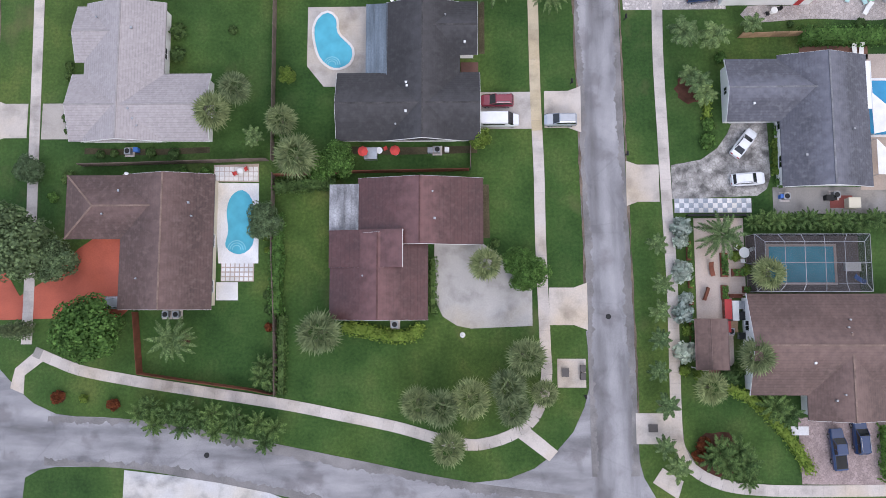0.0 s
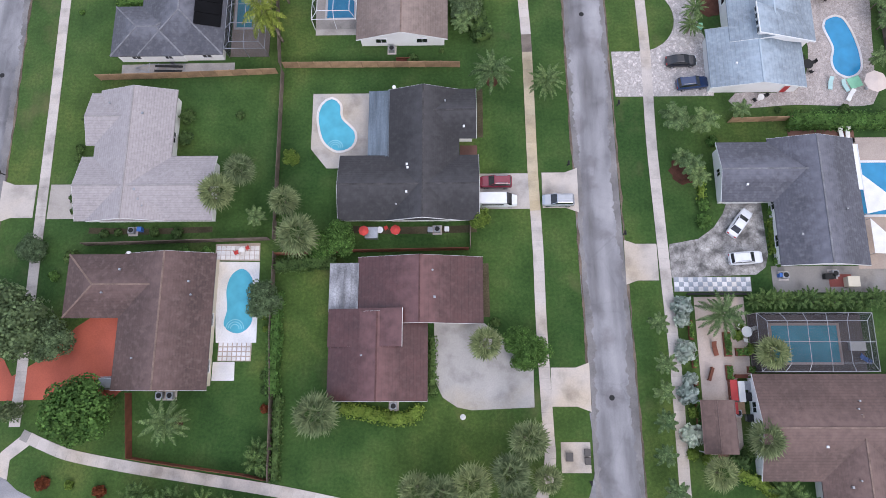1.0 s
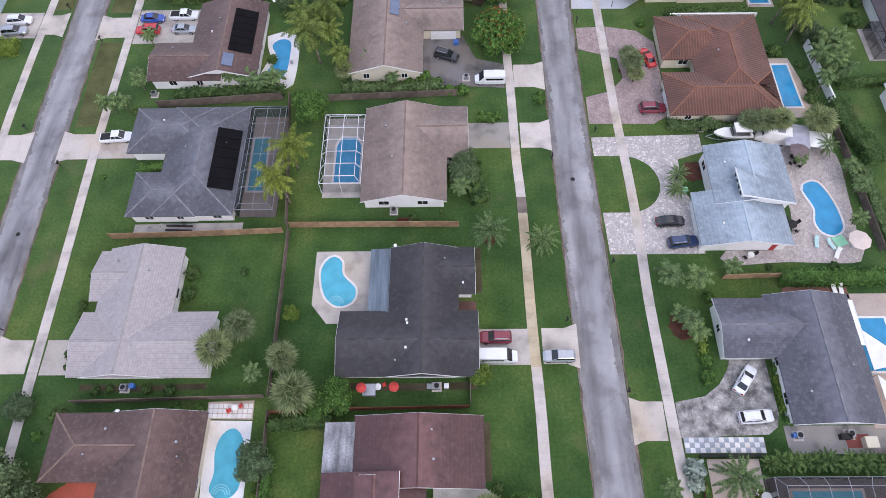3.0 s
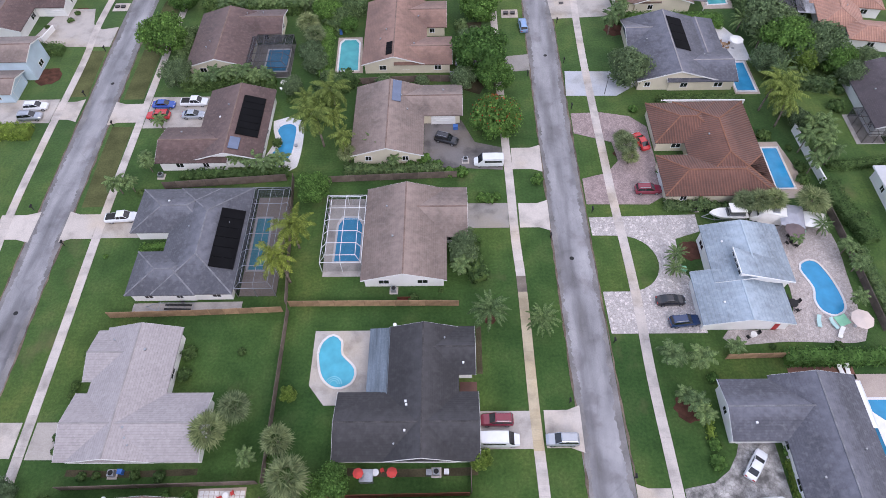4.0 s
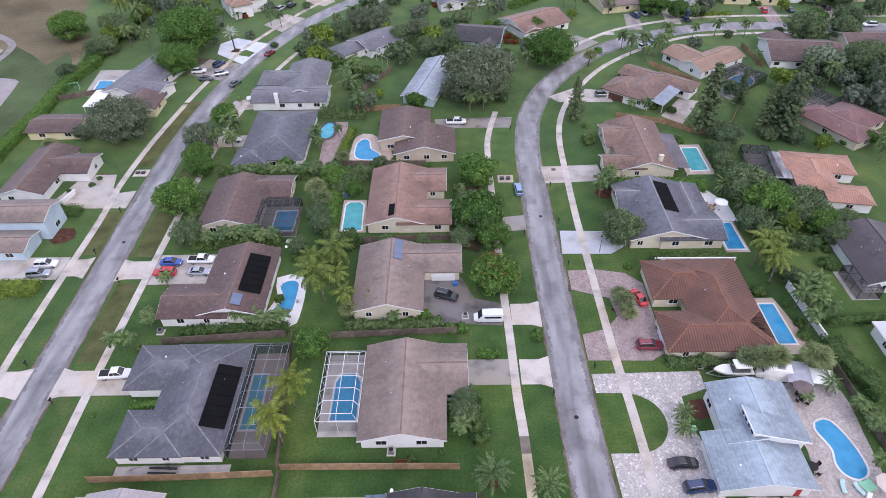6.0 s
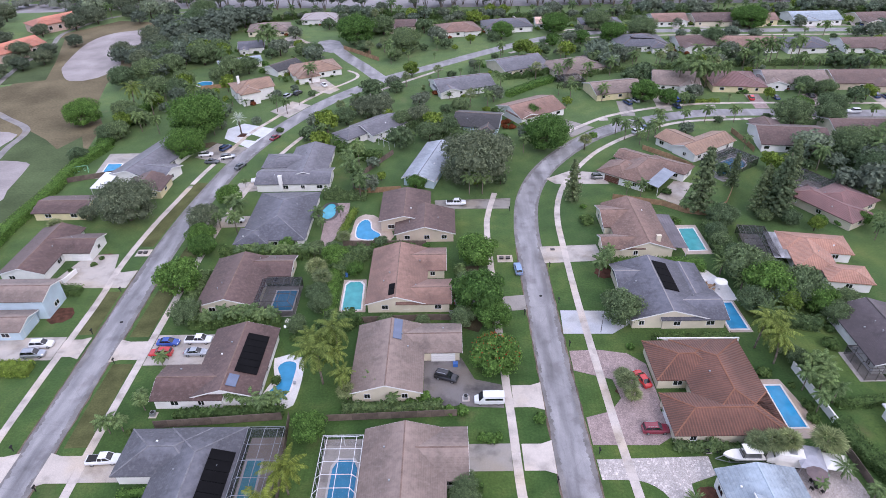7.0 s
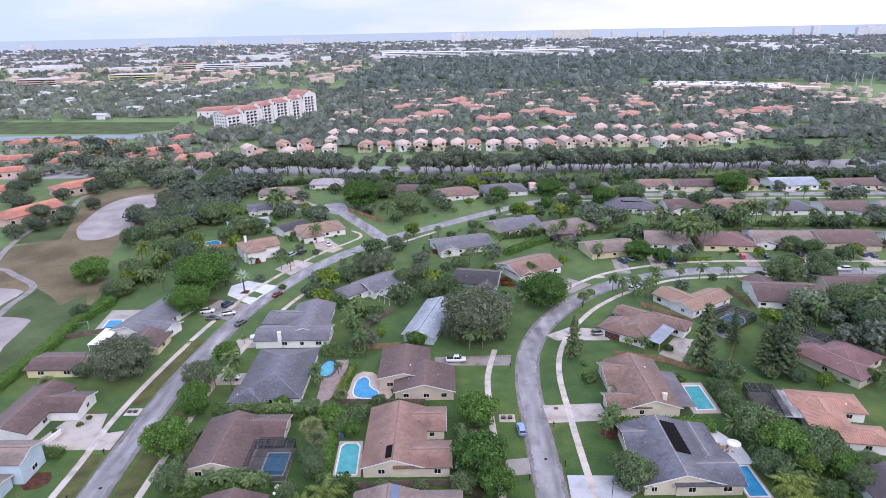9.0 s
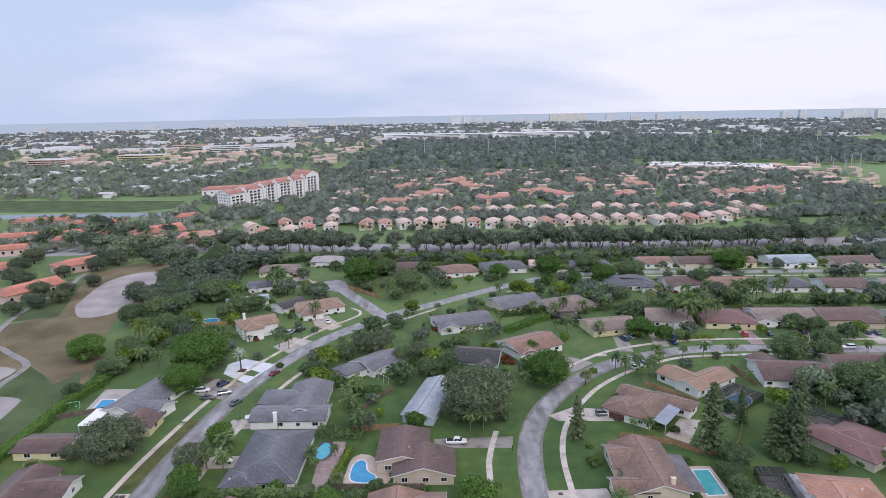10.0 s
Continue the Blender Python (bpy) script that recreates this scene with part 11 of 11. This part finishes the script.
def boat_on_trailer(x, y, turn, boat=True):
    if boat:
        b = thing("motor_boat", pose(x, y, 0.55, 0, 0, turn), "white motor boat with a canopy on a trailer", "boat")
        hull = Geo()
        secs = [(-3.2, 1.1, 0.15, 0.9), (-1.0, 1.2, 0.05, 0.95), (1.6, 1.05, 0.1, 1.05), (2.9, 0.55, 0.4, 1.15), (3.5, 0.08, 0.8, 1.2)]
        vs, fs = [], []
        for xx, w, zb, zt in secs:
            vs += [(xx, 0, zb), (xx, -w * 0.8, zb + 0.3), (xx, -w, zt), (xx, w, zt), (xx, w * 0.8, zb + 0.3)]
        for i in range(len(secs) - 1):
            for k in range(5):
                k2 = (k + 1) % 5
                fs.append((5 * i + k, 5 * i + k2, 5 * i + 5 + k2, 5 * i + 5 + k))
        fs += [(4, 3, 2, 1, 0), (20, 21, 22, 23, 24)]
        part("hull", hull.add(vs, fs), FABRIC_WHITE, b)
        part("cockpit", Geo().box(-2.6, -0.8, 0.93, 0.4, 0.8, 1.1), GALV, b)
        part("windscreen", Geo().box(0.4, -0.8, 1.0, 0.55, 0.8, 1.6), GLASS_DARK, b)
        part("canopy", Geo().box(-2.4, -1.0, 2.3, 0.4, 1.0, 2.42), FABRIC_WHITE, b)
        for sx in (-2.2, 0.2):
            for sy in (-0.9, 0.9):
                part("post", Geo().rod((sx, sy, 0.9), (sx, sy, 2.3), 0.03, 5), GALV, b)
        part("outboard_motor", Geo().box(-3.6, -0.25, 0.5, -3.15, 0.25, 1.5), RUBBER, b)
    t = thing("boat_trailer", pose(x, y, 0, 0, 0, turn), "galvanised boat trailer with bunk rails" if not boat else "galvanised trailer below a boat", "trailer")
    for s in (-0.9, 0.9):
        part("rail", Geo().bar((-3.4, s, 0.48), (2.6, s * 0.8, 0.48), 0.1, 0.12), GALV, t)
        part("bunk", Geo().bar((-3.0, s * 0.45, 0.58), (1.4, s * 0.45, 0.58), 0.35, 0.08), RUBBER, t)
        w = part("wheel", WHEEL, None, t)
        w.matrix_basis = pose(-1.2, s * 1.15, 0.33)
        part("drawbar", Geo().bar((2.6, s * 0.8, 0.48), (4.6, 0, 0.48), 0.1, 0.12), GALV, t)
    for k in range(5):
        part("cross_member", Geo().bar((-3.2 + 1.4 * k, -0.9, 0.46), (-3.2 + 1.4 * k, 0.9, 0.46), 0.08, 0.08), GALV, t)


boat_on_trailer(-45.6, 48.2, 178, False)
boat_on_trailer(48.4, 65.4, 180)
deck("pale concrete strip beside the house wall", [(-52.5, 47.4), (-34.6, 47.8), (-34.6, 49.4), (-52.5, 49.2)], DRIVE)

h = thing("camper_van", pose(55.0, 64.9, 0, 0, 0, 168), "white camper with roof hatches under trees", "camper")
part("body", loft([(-2.6, 1.05, 0.4, 1.6, 2.7), (-2.5, 1.15, 0.35, 1.6, 2.8), (1.4, 1.15, 0.35, 1.6, 2.8), (2.0, 1.05, 0.35, 1.3, 1.9), (2.9, 0.95, 0.4, 0.8, 1.1)]), FABRIC_WHITE, h)
part("windscreen", Geo().box(1.75, -0.9, 1.5, 2.05, 0.9, 2.1), GLASS_DARK, h)
part("roof_hatch", Geo().box(-1.4, -0.5, 2.8, -0.2, 0.5, 2.9), GALV, h)
for wx in (-1.7, 1.7):
    for wy in (-1.0, 1.0):
        o = part("wheel", WHEEL, None, h)
        o.matrix_basis = pose(wx, wy, 0.33)


def tarp(x, y, w, d, hi, mat, label):
    h = thing("garden_shelter", pose(x, y, 0, 0, 0, -12), label, "shelter")
    part("canopy", Geo().add([(-w, -d, hi * 0.8), (w, -d, hi * 0.8), (w, d, hi * 0.8), (-w, d, hi * 0.8), (-w * 0.3, 0, hi), (w * 0.3, 0, hi)], [(0, 1, 5, 4), (1, 2, 5), (2, 3, 4, 5), (3, 0, 4)]), mat, h)
    for sx in (-w + 0.1, w - 0.1):
        for sy in (-d + 0.1, d - 0.1):
            part("post", Geo().box(sx - 0.04, sy - 0.04, 0, sx + 0.04, sy + 0.04, hi * 0.8), GALV, h)


GREY_TARP = surface("grey_tarpaulin", (0.34, 0.34, 0.38), 0.7, 0, 0.8, 7, 0.15, 0.2)
tarp(58.4, 64.0, 2.0, 2.4, 2.9, GREY_TARP, "grey tarpaulin shelter beside the camper")
tarp(62.2, 63.2, 1.9, 1.7, 2.6, FABRIC_WHITE, "pale canvas shelter beside the fence")


def sail(pts, label):
    h = thing("shade_sail", pose(pts[0][0], pts[0][1], 0), label, "shade sail")
    ox, oy = pts[0][:2]
    g = Geo().add([(x - ox, y - oy, z) for x, y, z in pts] + [(x - ox, y - oy, z - 0.03) for x, y, z in pts], [(0, 1, 2), (5, 4, 3), (0, 3, 4, 1), (1, 4, 5, 2), (2, 5, 3, 0)])
    part("cloth", g, FABRIC_WHITE, h)
    for x, y, z in pts:
        part("post", Geo().rod((x - ox, y - oy, 0), (x - ox, y - oy, z), 0.04, 6), GALV, h)


sail([(58.4, 29.5, 2.6), (63.5, 24.5, 3.0), (58.6, 23.5, 2.5)], "white triangular shade sail over the terrace")
sail([(58.8, 22.8, 2.6), (63.5, 17.5, 2.8), (58.9, 17.8, 2.4)], "white triangular shade sail over the terrace")


def mailbox(x, y, turn):
    h = thing("mailbox", pose(x, y, 0, 0, 0, turn), "dark mailbox on a short post", "mailbox", "mailboxes along the kerb")
    part("post", Geo().box(-0.06, -0.06, 0, 0.06, 0.06, 1.1), RUBBER, h)
    part("box", Geo().box(-0.13, -0.3, 1.1, 0.13, 0.3, 1.3).rod((0, -0.3, 1.3), (0, 0.3, 1.3), 0.13, 8), RUBBER, h)


for x, y in ((-68.2, 61.0), (-76.6, 69.0), (-68.3, 90.2), (-77.0, 99.2), (-77.2, 113.8), (-68.6, 31.0), (17.0, 61.5), (16.9, 31.9), (18.0, -13.0), (24.9, 67.0), (24.6, 21.2), (24.9, 41.5), (24.3, 93.4), (16.2, 103.5), (24.2, 121.2), (16.8, 148.0), (24.3, 107.5)):
    mailbox(x, y, 0)


def utility_pad(x0, x1, y0, y1, label, boxes):
    paved("utility_pad", label, rect(x0, x1, y0, y1), APRON, 0.06, "pad")
    for x, y, w, d, hh in boxes:
        u = thing("utility_box", pose(x, y, 0.06), "dark ground utility box on a concrete pad", "utility box")
        part("casing", Geo().box(-w / 2, -d / 2, 0, w / 2, d / 2, hh), RUBBER, u)
        part("cover", Geo().box(-w / 2 - 0.03, -d / 2 - 0.03, hh, w / 2 + 0.03, d / 2 + 0.03, hh + 0.06), BRONZE_METAL, u)


utility_pad(14.3, 18.3, -11.9, -7.9, "pale concrete utility pad on the verge", [(15.4, -9.8, 0.9, 1.1, 0.2), (17.8, -9.2, 0.7, 0.9, 0.5), (17.8, -10.3, 0.7, 0.9, 0.5)])
utility_pad(25.1, 30.0, -19.6, -15.4, "pale concrete utility pad on the verge", [(27.4, -17.4, 1.2, 1.0, 0.12)])
utility_pad(11.8, 15.6, 123.5, 126.5, "pale concrete utility pad on the verge", [(12.8, 125, 1.0, 0.8, 0.4), (14.4, 125, 1.0, 0.8, 0.4)])
utility_pad(-80.2, -76.6, 128.5, 131.5, "pale concrete utility pad on the verge", [(-79.3, 130, 0.9, 0.8, 0.3), (-77.9, 130, 0.9, 0.8, 0.3)])
utility_pad(24.4, 28.0, 127.6, 129.6, "pale concrete drain pad on the verge", [(26.0, 128.6, 1.0, 0.7, 0.1)])
for pts in ([(8.4, -18.6), (10.2, -17.4), (14.2, -20.6), (13.0, -22.0)], [(-60.2, -7.0), (-58.8, -8.2), (-61.6, -10.4), (-61.6, -13.0), (-63.6, -12.2), (-63.0, -9.4)], [(27.2, -24.8), (28.6, -22.8), (31.4, -24.6), (30.6, -27.0)]):
    paved("kerb_ramp", "pale concrete ramp down to the street corner", pts, CONCRETE, 0.058, "ramp")
for x, y in ((20.2, 57.2), (-72.4, 103.0), (-71.6, 47.6), (20.6, 110), (21.6, -2.0), (-35, -21.4)):
    solid("manhole_cover", Geo().rod((x, y, 0.0), (x, y, 0.045), 0.38, 18), RUBBER, "round iron manhole cover in the street", "manhole cover", at=(x, y, 0))
solid("garden_ornament", Geo().ball((1.0, -4.6, 0.35), 0.25, 0.2, 0.35, 10, 6).ball((1.0, -4.5, 0.8), 0.15, 0.15, 0.18, 8, 5).rod((1.0, -4.6, 0.0), (1.0, -4.6, 0.1), 0.4, 10), FABRIC_WHITE, "small white garden ornament on the lawn", "ornament", at=(1.0, -4.6, 0))
for x, y, r, m_ in ((-38.8, -5.3, 0.9, MULCH), (36.2, -21, 3.2, MULCH), (37.9, 53.6, 0.7, MULCH), (36.8, 118.5, 2.2, MULCH), (64.3, 48, 0.5, MULCH), (33.4, 81, 2.4, MULCH), (5.8, 45.7, 0.9, MULCH), (34.3, 31, 2.2, MULCH), (-56.4, -13.4, 0.9, MULCH), (-48.4, -14.4, 0.8, MULCH), (-87.6, 127.6, 2.4, MULCH), (-86.6, 124.6, 1.8, MULCH), (-87.2, 105.6, 2.8, MULCH), (40.6, 58.5, 2.0, MULCH), (-99, 156, 2.4, MULCH)):
    solid("planting_bed", Geo().slab([(x + math.cos(6.283 * k / 18) * r * (1 + 0.12 * math.sin(3 * k)), y + math.sin(6.283 * k / 18) * r * (1 + 0.1 * math.cos(2 * k))) for k in range(18)], 0.0, 0.05), m_, "round bark mulch planting bed", "planting bed", "structure")
for x, y, w, d, hi, m_, lb in ((-46.6, 22.2, 0.6, 0.6, 0.9, PLASTIC_BLUE, "blue plastic barrel by the wall"), (-3.6, 21.9, 0.7, 0.7, 0.9, GALV, "grey dustbin by the wall"), (-1.2, 22.0, 0.6, 0.6, 0.9, WHITE_METAL, "white bin by the wall"), (46.6, 15.0, 0.9, 0.5, 0.8, PLASTIC_BLUE, "blue cool box by the wall"),
                              (-12.2, 21.4, 1.8, 1.6, 1.2, GALV, "grey metal barbecue cabinet"), (60.4, 62.0, 0.7, 0.7, 0.8, PLASTIC_GREEN, "pale green plastic chair"), (38.4, 54.6, 0.8, 0.8, 0.7, PLASTIC_GREEN, "pale green plastic tub"), (0.8, 88.2, 0.9, 0.7, 0.9, PLASTIC_BLUE, "blue bin by the garage wall"), (0.2, 104.0, 0.8, 0.6, 0.9, GALV, "grey bin by the wall"),
                              (-24.8, 118.6, 0.7, 0.7, 1.0, PLASTIC_BLUE, "blue barrel by the pool"), (43.2, 67.2, 0.8, 0.8, 1.0, RUBBER, "black bin by the wall"), (44.8, 67.2, 0.9, 0.8, 1.0, RUBBER, "black bin by the wall"), (53.2, 14.8, 1.4, 0.7, 0.9, RUBBER, "black barbecue by the wall"), (56.2, 14.0, 1.6, 1.4, 1.2, WALL_CREAM, "cream garden cupboard by the wall"), (-30.4, 84.0, 0.5, 0.5, 0.5, GALV, "small grey pool pump")):
    solid("storage_box", Geo().box(-w / 2, -d / 2, 0, w / 2, d / 2, hi * 0.9).box(-w / 2 - 0.04, -d / 2 - 0.04, hi * 0.9, w / 2 + 0.04, d / 2 + 0.04, hi).turn(pose(x, y, 0.0)), m_, lb, "storage box", at=(x, y, 0))

h = thing("swing_set", pose(-117.0, 176.5, 0, 0, 0, 20), "green metal swing set on the lawn", "swing set")
for sx in (-2.0, 2.0):
    for sy in (-0.9, 0.9):
        part("leg", Geo().rod((sx, sy, 0), (sx, 0, 2.2), 0.06, 6), PLASTIC_GREEN, h)
part("top_bar", Geo().rod((-2.0, 0, 2.2), (2.0, 0, 2.2), 0.06, 6), PLASTIC_GREEN, h)
for sx in (-0.9, 0.9):
    part("swing_seat", Geo().box(sx - 0.25, -0.1, 0.5, sx + 0.25, 0.1, 0.55).rod((sx - 0.22, 0, 0.5), (sx - 0.22, 0, 2.2), 0.015, 4).rod((sx + 0.22, 0, 0.5), (sx + 0.22, 0, 2.2), 0.015, 4), PLASTIC_GREEN, h)


def street_lamp(x, y, turn):
    h = thing("street_lamp", pose(x, y, 0, 0, 0, turn), "slender dark street lamp on the verge", "street lamp")
    part("pole", Geo().rod((0, 0, 0), (0, 0, 5.5), 0.07, 6, 0.05), BRONZE_METAL, h)
    part("arm", Geo().rod((0, 0, 5.5), (0.9, 0, 5.7), 0.04, 5), BRONZE_METAL, h)
    part("lamp_head", Geo().box(0.7, -0.12, 5.62, 1.25, 0.12, 5.76), GALV, h)


street_lamp(31.6, 97.5, 180)
street_lamp(-58, 232, 40)
street_lamp(118.8, 152.0, 0)
